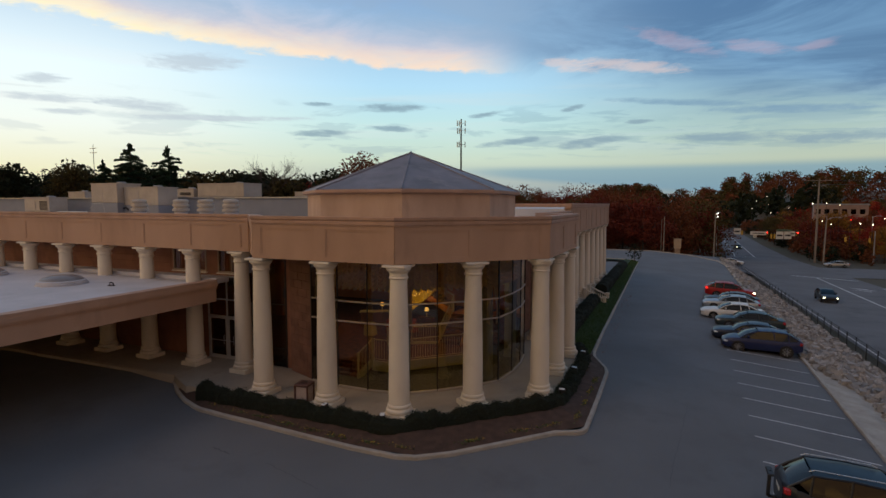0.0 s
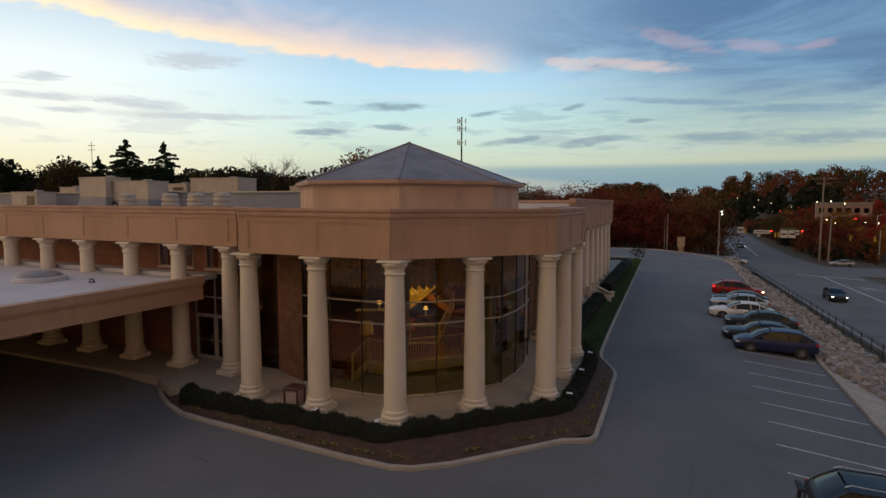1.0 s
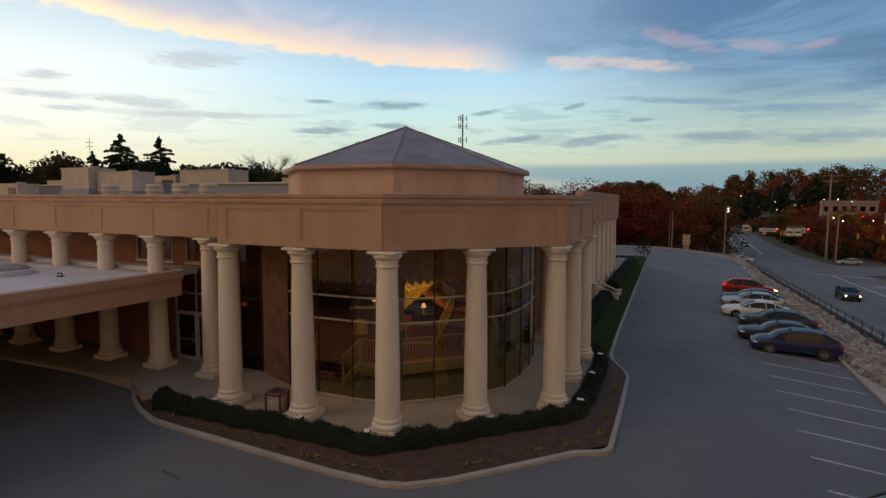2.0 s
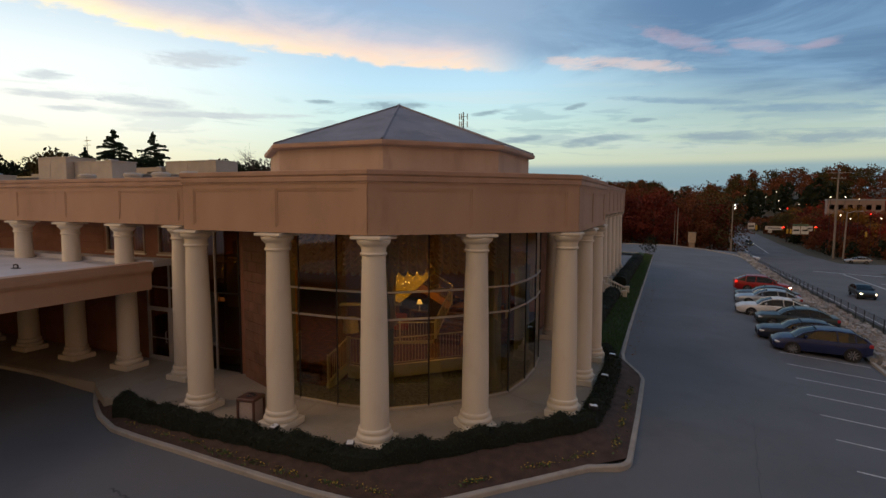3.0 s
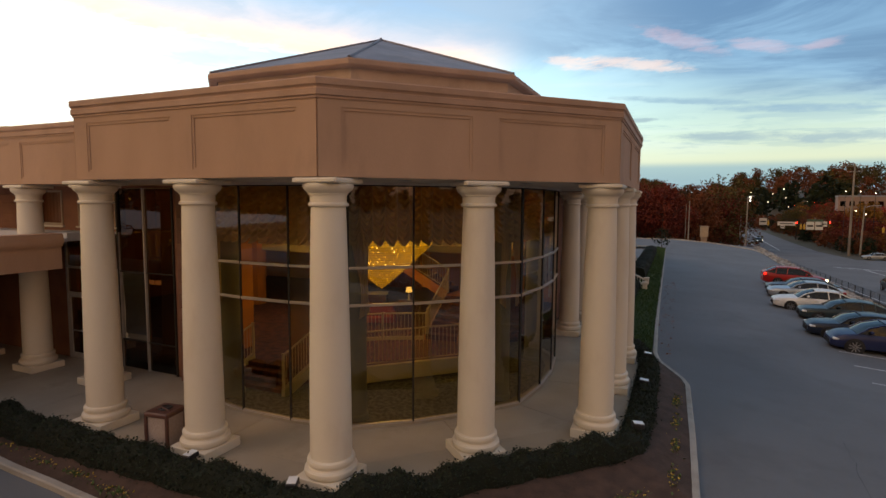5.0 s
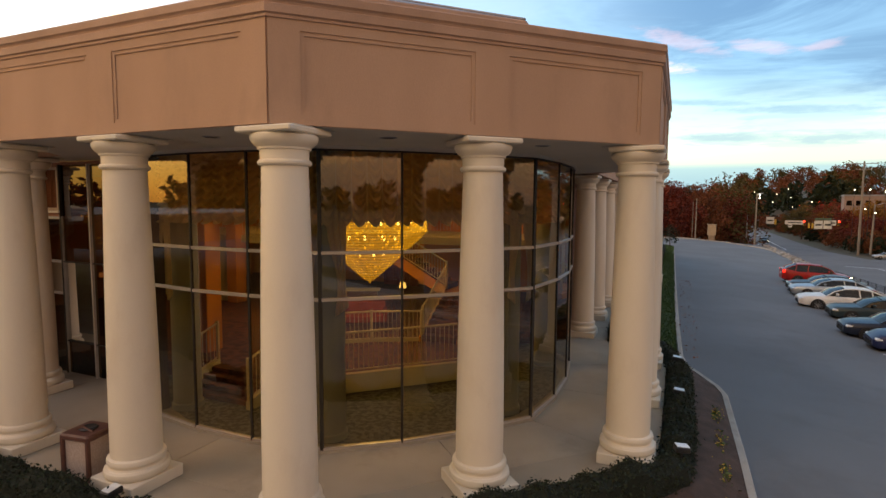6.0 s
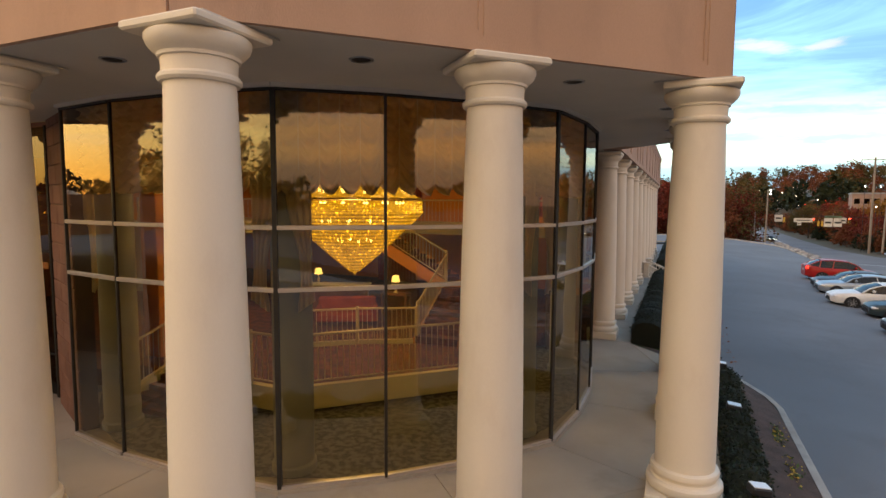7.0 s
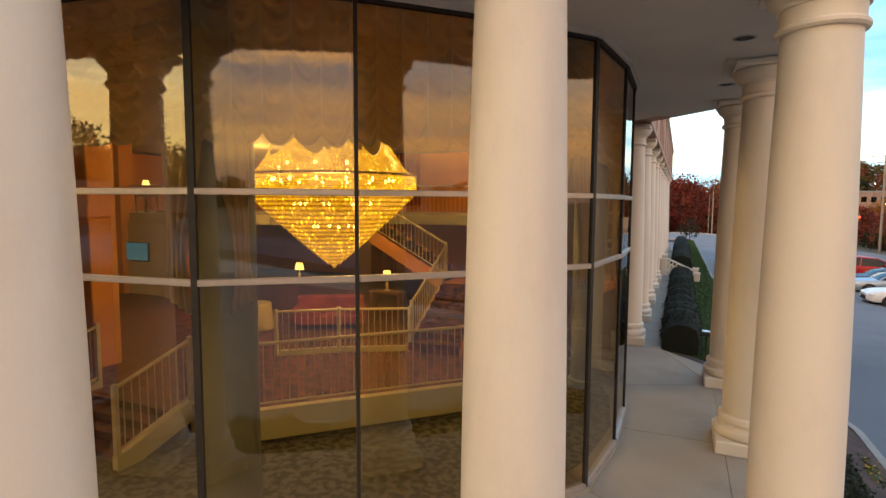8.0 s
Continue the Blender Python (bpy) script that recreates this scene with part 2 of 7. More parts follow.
def glow(name, color, strength):
    mt = bpy.data.materials.new(name)
    mt.use_nodes = True
    bs = mt.node_tree.nodes["Principled BSDF"]
    bs.inputs["Base Color"].default_value = (*color, 1)
    bs.inputs["Emission Color"].default_value = (*color, 1)
    bs.inputs["Emission Strength"].default_value = strength
    return mt


def glazing(name, tint, ior=1.7, rough=0.0):
    """Tinted window glass: see-through, with a mirror gloss that grows at grazing angles."""
    mt = bpy.data.materials.new(name)
    mt.use_nodes = True
    nt = mt.node_tree
    nt.nodes.clear()
    tr, gl, mx, fr = (nt.nodes.new(k) for k in ("ShaderNodeBsdfTransparent", "ShaderNodeBsdfGlossy", "ShaderNodeMixShader", "ShaderNodeFresnel"))
    tr.inputs[0].default_value = (*tint, 1)
    gl.inputs["Roughness"].default_value = rough
    fr.inputs["IOR"].default_value = ior
    n = nt.nodes.new("ShaderNodeTexNoise")
    n.inputs["Scale"].default_value, n.inputs["Detail"].default_value = 0.8, 1
    nt.links.new(nt.nodes.new("ShaderNodeNewGeometry").outputs["Position"], n.inputs["Vector"])
    bp = nt.nodes.new("ShaderNodeBump")
    bp.inputs["Strength"].default_value, bp.inputs["Distance"].default_value = 0.06, 0.05
    nt.links.new(n.outputs[0], bp.inputs["Height"])
    nt.links.new(bp.outputs[0], gl.inputs["Normal"])
    out = nt.nodes.new("ShaderNodeOutputMaterial")
    nt.links.new(fr.outputs[0], mx.inputs[0])
    nt.links.new(tr.outputs[0], mx.inputs[1])
    nt.links.new(gl.outputs[0], mx.inputs[2])
    nt.links.new(mx.outputs[0], out.inputs[0])
    return mt


STUCCO = surf("tan_stucco", (.46, .295, .20), (.41, .26, .175), 0.7, 0.9, 0.25, fine=90, stain=((.35, .225, .155), 0.9), streak=0.35, grain=0.10)
DRUM = surf("weathered_stucco", (.52, .36, .26), (.44, .30, .215), 0.9, 0.9, 0.25, fine=90, stain=((.30, .21, .16), 0.7), streak=0.3)
CREAM = surf("cream_painted_plaster", (.69, .62, .51), (.65, .575, .465), 0.8, 0.62, 0.02, fine=70, stain=((.57, .485, .385), 0.8), streak=0.4, grain=0.035)
SOFFIT = surf("soffit_paint", (.56, .51, .44), (.50, .46, .40), 0.6, 0.85, 0.05, grain=0.05)
ROOFM = surf("grey_metal_roof", (.20, .18, .20), (.13, .12, .135), 0.7, 0.55, 0.1, stain=((.30, .26, .25), 0.8), spec=0.5)
COPING = surf("tan_coping", (.43, .27, .19), (.36, .225, .155), 1.2, 0.7, 0.1)
MEMBRANE = surf("white_roof_membrane", (.56, .54, .56), (.48, .47, .49), 0.5, 0.8, 0.1, stain=((.40, .40, .41), 0.35))
ROOFGREY = surf("grey_roof_sheet", (.26, .27, .30), (.21, .22, .25), 0.4, 0.8, 0.1)
ASPHALT = surf("asphalt", (.160, .168, .178), (.137, .143, .151), 0.18, 0.88, 0.5, fine=140, stain=((.11, .112, .118), 0.25), spec=0.3)
ROAD = surf("worn_road_asphalt", (.15, .15, .155), (.125, .125, .13), 0.15, 0.88, 0.4, fine=90, stain=((.075, .072, .075), 0.2), spec=0.3)
CONCRETE = surf("porch_concrete", (.36, .31, .245), (.31, .265, .21), 0.6, 0.88, 0.2, fine=80, stain=((.24, .20, .155), 0.7), obrand=0.06)
CURB = surf("curb_concrete", (.40, .365, .32), (.32, .29, .25), 1.3, 0.9, 0.3, fine=50, stain=((.22, .20, .175), 1.6))
PAINT = surf("worn_white_line_paint", (.62, .62, .62), (.38, .38, .38), 5.0, 0.85, 0.2)
SOIL = surf("mulch_soil", (.085, .05, .036), (.055, .034, .025), 3.0, 0.95, 0.9, fine=22)
GRASSM = surf("grass_blade", (.034, .075, .016), (.05, .088, .02), 1.5, 0.9, 0.0, island=0.35)
LAWN = surf("lawn_soil", (.022, .05, .012), (.032, .056, .016), 0.5, 0.95, 0.6, fine=30)
EARTH = surf("field_ground", (.060, .058, .035), (.085, .065, .04), 0.05, 0.95, 0.3, fine=6)
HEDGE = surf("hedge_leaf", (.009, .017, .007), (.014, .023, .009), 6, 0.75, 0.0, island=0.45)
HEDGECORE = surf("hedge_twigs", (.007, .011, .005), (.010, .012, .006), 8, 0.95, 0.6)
FLOWER = surf("yellow_flower", (.55, .40, .06), (.45, .30, .05), 9, 0.8, 0.0, island=0.3)
FLEAF = surf("bedding_leaf", (.06, .10, .03), (.09, .12, .04), 9, 0.8, 0.0, island=0.4)
ROCK = surf("riprap_stone", (.30, .285, .27), (.22, .21, .20), 2.5, 0.9, 0.5, fine=25, island=0.35)
GLASS = glazing("tinted_curtain_glass", (.64, .605, .36), 2.08)
DARKGLASS = glazing("dark_entrance_glass", (.10, .08, .06), 1.7)
WINGLASS = glazing("brown_window_glass", (.13, .09, .06), 1.7)
FACADEGLASS = glazing("upper_window_glass", (.72, .60, .48), 1.6)
MULLION = surf("dark_bronze_aluminium", (.020, .017, .014), (.03, .026, .02), 8, 0.6, 0.0, metal=0.0, spec=0.3)
RAILM = surf("champagne_rail", (.50, .44, .38), (.44, .39, .34), 5, 0.4, 0.0, metal=0.5)
BRICK = surf("brown_split_block", (.20, .10, .065), (.15, .075, .05), 1.5, 0.9, 0.6, fine=40, obrand=0.12)
MORTAR = surf("block_mortar", (.12, .075, .055), None, 4, 0.95, 0.3)
ACW = surf("cream_unit_steel", (.46, .40, .33), (.39, .34, .28), 0.8, 0.6, 0.05, stain=((.36, .30, .25), 1.2))
DARKM = surf("dark_steel", (.03, .03, .032), (.045, .045, .048), 6, 0.5, 0.05, metal=0.5)
STEEL = surf("galvanised_steel", (.42, .42, .43), (.33, .33, .345), 3, 0.45, 0.1, metal=0.7)
WOODP = surf("weathered_pole_wood", (.26, .22, .18), (.18, .15, .125), 2, 0.9, 0.4, streak=0.1)
BARK = surf("bark", (.055, .042, .033), (.035, .027, .022), 4, 0.95, 0.6, fine=25, streak=0.3)

# ---- mesh helpers ----
class Shape:
    """Gathers vertices and faces of one mesh."""

    def __init__(self):
        self.v, self.f = [], []

    def add(self, verts, faces, m=None):
        n = len(self.v)
        self.v += [tuple(m @ Vector(p)) for p in verts] if m else [tuple(p) for p in verts]
        self.f += [tuple(n + i for i in f) for f in faces]
        return self

    def box(self, x0, y0, z0, x1, y1, z1, m=None, bevel=0.0):
        if bevel:
            b = min(bevel, (x1 - x0) / 2.1, (y1 - y0) / 2.1, (z1 - z0) / 2.1)
            ring = [(x0 + b, y0), (x1 - b, y0), (x1, y0 + b), (x1, y1 - b), (x1 - b, y1), (x0 + b, y1), (x0, y1 - b), (x0, y0 + b)]
            cx, cy = (x0 + x1) / 2, (y0 + y1) / 2
            sx, sy = (x1 - x0 - 2 * b) / (x1 - x0), (y1 - y0 - 2 * b) / (y1 - y0)
            small = [(cx + (x - cx) * sx, cy + (y - cy) * sy) for x, y in ring]
            v = [(*p, z0) for p in small] + [(*p, z0 + b) for p in ring] + [(*p, z1 - b) for p in ring] + [(*p, z1) for p in small]
            f = [tuple(range(7, -1, -1)), tuple(range(24, 32))]
            for k in range(3):
                f += [(k * 8 + i, k * 8 + (i + 1) % 8, k * 8 + 8 + (i + 1) % 8, k * 8 + 8 + i) for i in range(8)]
            return self.add(v, f, m)
        v = [(x0, y0, z0), (x1, y0, z0), (x1, y1, z0), (x0, y1, z0), (x0, y0, z1), (x1, y0, z1), (x1, y1, z1), (x0, y1, z1)]
        return self.add(v, [(3, 2, 1, 0), (4, 5, 6, 7), (0, 1, 5, 4), (1, 2, 6, 5), (2, 3, 7, 6), (3, 0, 4, 7)], m)

    def prism(self, poly, z0, z1, m=None):
        """A flat plan (anticlockwise) raised from z0 to z1."""
        n = len(poly)
        v = [(x, y, z0) for x, y in poly] + [(x, y, z1) for x, y in poly]
        f = [tuple(range(n - 1, -1, -1)), tuple(range(n, 2 * n))] + [(i, (i + 1) % n, n + (i + 1) % n, n + i) for i in range(n)]
        return self.add(v, f, m)

    def lathe(self, profile, n=24, m=None, closed=True):
        """Profile of (radius, z) from bottom to top, turned round z."""
        v, f = [], []
        for r, z in profile:
            v += [(r * math.cos(2 * math.pi * i / n), r * math.sin(2 * math.pi * i / n), z) for i in range(n)]
        for k in range(len(profile) - 1):
            f += [(k * n + i, k * n + (i + 1) % n, (k + 1) * n + (i + 1) % n, (k + 1) * n + i) for i in range(n)]
        if closed:
            f += [tuple(range(n - 1, -1, -1)), tuple(range((len(profile) - 1) * n, len(profile) * n))]
        return self.add(v, f, m)

    def tube(self, pts, r, n=6, m=None, r1=None):
        """A round bar along points, tapering to r1."""
        pts = [Vector(p) for p in pts]
        v, f = [], []
        for k, p in enumerate(pts):
            d = (pts[min(k + 1, len(pts) - 1)] - pts[max(k - 1, 0)]).normalized()
            s = d.cross(Vector((0, 0, 1)) if abs(d.z) < 0.9 else Vector((1, 0, 0))).normalized()
            t = d.cross(s)
            q = r if r1 is None else r + (r1 - r) * k / (len(pts) - 1)
            v += [tuple(p + s * q * math.cos(2 * math.pi * i / n) + t * q * math.sin(2 * math.pi * i / n)) for i in range(n)]
        for k in range(len(pts) - 1):
            f += [(k * n + i, k * n + (i + 1) % n, (k + 1) * n + (i + 1) % n, (k + 1) * n + i) for i in range(n)]
        f += [tuple(range(n - 1, -1, -1)), tuple(range((len(pts) - 1) * n, len(pts) * n))]
        return self.add(v, f, m)

    def mesh(self, name, material, smooth=False):
        me = bpy.data.meshes.new(name)
        me.from_pydata(self.v, [], self.f)
        me.materials.append(material)
        me.validate()
        if smooth:
            me.polygons.foreach_set("use_smooth", [True] * len(me.polygons))
            try:
                me.set_sharp_from_angle(angle=radians(35))
            except AttributeError:
                pass
        me.update()
        return me

    def make(self, name, material, parent=None, label="", smooth=False, m=None):
        ob = new(name, self.mesh(name, material, smooth))
        bm = bmesh.new()
        bm.from_mesh(ob.data)
        bmesh.ops.recalc_face_normals(bm, faces=bm.faces)
        bm.to_mesh(ob.data)
        bm.free()
        if m:
            ob.matrix_basis = m
        if parent:
            ob.parent = parent
        return tagged(ob, label) if label else ob


def empty(name, m=None, label="", category="", group="", kind=""):
    ob = new(name)
    ob.empty_display_size = 0.2
    if m:
        ob.matrix_basis = m
    return tagged(ob, label, category, group, kind)


def raw(name, verts, faces, material, parent=None, label=""):
    """One mesh straight from arrays."""
    me = bpy.data.meshes.new(name)
    if isinstance(faces, np.ndarray):
        k = faces.shape[1]
        me.vertices.add(len(verts))
        me.vertices.foreach_set("co", np.asarray(verts, dtype=np.float32).ravel())
        me.loops.add(faces.size)
        me.loops.foreach_set("vertex_index", faces.astype(np.int32).ravel())
        me.polygons.add(len(faces))
        me.polygons.foreach_set("loop_start", np.arange(0, faces.size, k, dtype=np.int32))
        me.update(calc_edges=True)
    else:
        me.from_pydata(verts, [], faces)
    me.materials.append(material)
    ob = new(name, me)
    if parent:
        ob.parent = parent
    return tagged(ob, label) if label else ob


def polar(r, a):
    return r * math.cos(radians(a)), r * math.sin(radians(a))


def smooth01(x, lo, hi):
    t = min(max((x - lo) / (hi - lo), 0), 1)
    return t * t * (3 - 2 * t)


def side(a, dist=0.0):
    """Frame of a wall that faces the direction a (degrees): x along it, -y outwards, z up."""
    return pose(*polar(dist, a), 0, 0, 0, a + 90)


# ---- lie of the land ----
FENCE_X = 26.6


def road_z(y):
    return -2.6 - 0.03 * (min(max(y, -40), 150) - 20) + 0.012 * max(y - 330, 0) ** 0.9


def lot_z(x, y):
    z = -0.6 - 0.5 * min(max((x - 10) / 7, 0), 1.6)
    return z + 0.42 * smooth01(x, -7.5, -13) * smooth01(y, 4, -2)


def land(x, y):
    """Height of the ground."""
    low = smooth01(x, 21.6, FENCE_X - 0.5)
    z = lot_z(x, y) * (1 - low) + road_z(y) * low
    far = smooth01(y, 84, 118)
    z = z * (1 - far) + far * (road_z(y) + 2.2 * smooth01(x, 22, -20))
    if x > 52:
        z += 13.5 * smooth01(x + 0.25 * max(y - 150, 0), 60, 230) * smooth01(y, 60, 240)
    return z + 13.5 * smooth01(y, 430, 520)

# ---- ground, lot, road ----
def grid_sheet(name, xs, ys, height, material, keep=None):
    v = [(x, y, height(x, y)) for y in ys for x in xs]
    n = len(xs)
    f = []
    for j in range(len(ys) - 1):
        for i in range(n - 1):
            if keep is None or keep((xs[i] + xs[i + 1]) / 2, (ys[j] + ys[j + 1]) / 2):
                f.append((j * n + i, j * n + i + 1, (j + 1) * n + i + 1, (j + 1) * n + i))
    return raw(name, v, f, material)


def spaced(*stops):
    """Numbers from a to b by steps: (a, b, step), ..."""
    out = []
    for a, b, s in stops:
        out += list(np.arange(a, b, s))
    return [float(v) for v in out] + [float(stops[-1][1])]


gx = spaced((-2400, -400, 400), (-400, -100, 50), (-100, -20, 10), (-20, 20, 4), (20, 28, 0.7), (28, 60, 4), (60, 400, 20), (400, 2400, 250))
gy = spaced((-2400, -400, 400), (-400, -60, 40), (-60, 110, 3), (110, 400, 15), (400, 3000, 260))
ground = tagged(grid_sheet("ground", gx, gy, lambda x, y: land(x, y) - 0.06, EARTH), "dark autumn ground with dry grass, reaching the horizon", "ground", kind="structure")


def strip(name, left, right, lift, material, cuts=1):
    """A sheet between two lines of the plan that lies on the ground."""
    v, f = [], []
    for (a, b) in zip(left, right):
        for k in range(cuts + 1):
            x, y = a[0] + (b[0] - a[0]) * k / cuts, a[1] + (b[1] - a[1]) * k / cuts
            v.append((x, y, land(x, y) + lift))
    n = cuts + 1
    for j in range(len(left) - 1):
        f += [(j * n + i, j * n + i + 1, (j + 1) * n + i + 1, (j + 1) * n + i) for i in range(cuts)]
    return raw(name, v, f, material)


def refine(line, step):
    out = []
    for (a, b) in zip(line, line[1:]):
        n = max(1, int(math.dist(a, b) / step))
        out += [(a[0] + (b[0] - a[0]) * i / n, a[1] + (b[1] - a[1]) * i / n) for i in range(n)]
    return out + [line[-1]]


lot_ys = spaced((-120, -12, 6), (-12, 87, 1.5))
lot = strip("parking_lot", [(-70, y) for y in lot_ys], [(21.3, y) for y in lot_ys], 0.0, ASPHALT, cuts=46)
tagged(lot, "dark grey patched asphalt parking lot and driveway", "parking lot", kind="structure")

road_ys = spaced((-160, 40, 8), (40, 160, 4), (160, 430, 10))
road = strip("road", [(27.3 if y < 150 else 27.3 + (y - 150) * 0.06, y) for y in road_ys], [(43.6 if y < 190 else 43.6 + (y - 190) * 0.02, y) for y in road_ys], 0.02, ROAD, cuts=6)
tagged(road, "worn grey asphalt road running past the lot", "road", kind="structure")
xs2 = spaced((42, 190, 6))
cross = strip("road_2", [(x, 116 + 0.10 * (x - 42)) for x in xs2], [(x, 92 + 0.10 * (x - 42)) for x in xs2], 0.03, ROAD, cuts=4)
tagged(cross, "grey asphalt side street joining the road", "road", kind="structure")
ent = strip("road_3", [(8, y) for y in spaced((86.5, 118, 3))], [(27.6, y) for y in spaced((86.5, 118, 3))], 0.026, ROAD, cuts=6)
tagged(ent, "asphalt entrance drive at the far end of the lot", "road", kind="structure")


def painted(name, a, b, w, parent, lift=0.012):
    """A painted line from a to b that lies on the ground."""
    a, b = Vector((*a, 0)), Vector((*b, 0))
    s = (b - a).normalized().cross(Vector((0, 0, 1))) * w / 2
    n = max(2, int((b - a).length / 2.0))
    v, f = [], []
    for i in range(n + 1):
        p = a.lerp(b, i / n)
        for q in (p - s, p + s):
            v.append((q.x, q.y, land(q.x, q.y) + lift))
    f = [(2 * i, 2 * i + 1, 2 * i + 3, 2 * i + 2) for i in range(n)]
    return raw(name, v, f, PAINT, parent)


for i in range(13):
    y = 10.60 - 2.46 * i
    painted("stall_line", (16.98 - 0.02 * i, y), (21.1, y - 0.33), 0.10, lot)
for i in range(11):
    painted("stall_line", (17.0, 13.06 + 2.46 * i), (21.1, 12.75 + 2.46 * i), 0.10, lot)
painted("stop_line", (34.0, 91.1), (42.8, 85.3), 0.6, road, 0.06)
painted("lane_line", (37.4, 87.4), (36.6, 53.3), 0.25, road, 0.06)
painted("lane_line", (36.6, 53.3), (36.2, -60), 0.25, road, 0.06)
painted("lane_line", (30.2, 150), (33.0, 230), 0.30, road, 0.06)
painted("lane_line", (35.0, 150), (38.0, 260), 0.30, road, 0.06)
painted("edge_line", (43.0, 74), (43.0, 0), 0.2, road, 0.06)
painted("edge_line", (27.7, 120), (27.7, -40), 0.15, road, 0.06)
painted("stop_line", (28.6, 147), (35.2, 149), 0.6, road, 0.06)
for dx, dy in ((0, 0), (0.9, 1.6), (0.2, 2.6)):
    painted("turn_arrow", (38.2 + dx, 70 + dy), (40.2 + dx, 68.6 + dy), 0.4, road, 0.06)


def curb(name, line, height=0.15, width=0.16, base=None, label="weathered concrete kerb", inward=1):
    """A kerb along a line of the plan, with a rounded top edge; its body lies on the left of the line."""
    pts = refine(line, 1.2)
    v, f = [], []
    for k, p in enumerate(pts):
        a, b = Vector(pts[max(k - 1, 0)]), Vector(pts[min(k + 1, len(pts) - 1)])
        d = (b - a).normalized()
        nrm = Vector((-d.y, d.x)) * inward
        z = land(*p) if base is None else base
        for off, h in ((0, -0.15), (0, height - 0.03), (0.03, height), (width, height), (width, -0.15)):
            v.append((p[0] + nrm.x * off, p[1] + nrm.y * off, z + h))
    for k in range(len(pts) - 1):
        f += [(k * 5 + i, (k + 1) * 5 + i, (k + 1) * 5 + i + 1, k * 5 + i + 1) for i in range(4)]
    f += [(0, 1, 2, 3, 4), tuple((len(pts) - 1) * 5 + i for i in (4, 3, 2, 1, 0))]
    ob = raw(name, v, f, CURB)
    return tagged(ob, label, "kerb", kind="structure")


def arc(cx, cy, r, a0, a1, n=6):
    return [(cx + r * math.cos(radians(a0 + (a1 - a0) * i / n)), cy + r * math.sin(radians(a0 + (a1 - a0) * i / n))) for i in range(n + 1)]


# outline of the planted island round the corner, anticlockwise as seen from above
ISLAND = [(-20.0, -8.15), (-11.2, -8.0), (-10.2, -7.75), (-9.4, -7.95), (-8.5, -8.6), (-7.2, -9.32), (-5.75, -9.85), (-4.2, -10.0), (-2.6, -10.08), (0.3, -10.28), (2.7, -10.42), (4.5, -10.40), (5.25, -10.18), (6.3, -9.4), (8.1, -7.5), (9.45, -6.05)] + arc(9.6, -4.95, 0.92, -50, 0, 4) + [(10.52, -1.4), (10.46, 3.0), (10.3, 3.7), (9.45, 5.7), (9.28, 6.8), (9.15, 12.0), (8.98, 24.0), (8.55, 63.0)]
curb("curb", ISLAND, label="pale weathered concrete kerb round the planting bed")
curb("curb", [(21.3, -60), (21.3, 72), (20.6, 78)], inward=-1, label="pale concrete kerb along the stall ends")
curb("curb", [(8.55, 63.0), (7.9, 66), (6.0, 67), (-40, 67)], label="concrete kerb at the end of the lawn")
curb("curb", [(20.6, 78), (16.0, 84.6), (8.4, 86.7), (-30, 86)], inward=-1, label="concrete kerb at the far side of the lot")


# tar-filled cracks in the asphalt
TAR = surf("crack_tar", (.075, .076, .08), (.09, .09, .095), 6, 0.7, 0.2)
rc = random.Random(12)
for x0, y0, x1, y1, w in ((-2.3, -12.25, -1.2, -12.45, .03), (.4, -12.4, 3.2, -13.2, .012), (13.6, -8.0, 14.4, 1.0, .010)):
    v = []
    for i in range(25):
        t = i / 24
        x, y = x0 + (x1 - x0) * t + rc.uniform(-.06, .06), y0 + (y1 - y0) * t + rc.uniform(-.06, .06)
        d = Vector((y1 - y0, x0 - x1)).normalized() * w * rc.uniform(.5, 1.2)
        v += [(x - d.x, y - d.y, land(x, y) + .006), (x + d.x, y + d.y, land(x, y) + .006)]
    raw("crack_seal", v, [(2 * i, 2 * i + 1, 2 * i + 3, 2 * i + 2) for i in range(24)], TAR, lot)

apron_y = spaced((-60, 14, 2))
apron = strip("apron", [(21.45, y) for y in apron_y], [(24.2 - 2.4 * smooth01(y, 4, 13), y) for y in apron_y], 0.02, CURB, cuts=3)
tagged(apron, "plain concrete apron between the kerb and the stones", "apron", kind="structure")

# soil of the planting bed: from the porch edge down to the kerb
def bed(name, inner, outer, material, label, category, rows=5, drop=0.02):
    v, f = [], []
    n = len(inner)
    for k in range(rows + 1):
        t = k / rows
        for (a, b) in zip(inner, outer):
            x, y = a[0] + (b[0] - a[0]) * t, a[1] + (b[1] - a[1]) * t
            za, zb = a[2], land(b[0], b[1]) + 0.12
            v.append((x, y, za + (zb - za) * t + 0.02 * math.sin(3 * x + 2 * y) * (0 < k < rows)))
    for k in range(rows):
        f += [(k * n + i, (k + 1) * n + i, (k + 1) * n + i + 1, k * n + i + 1) for i in range(n - 1)]
    return tagged(raw(name, v, f, material), label, category, kind="structure")


R_OUT = 8.74   # apothem of the porch edge


def oct_pt(apothem, a):
    """A point on an octagon whose sides face 0, 45, 90 ... degrees."""
    k = (a + 22.5) % 45 - 22.5
    return polar(apothem / math.cos(radians(k)), a)


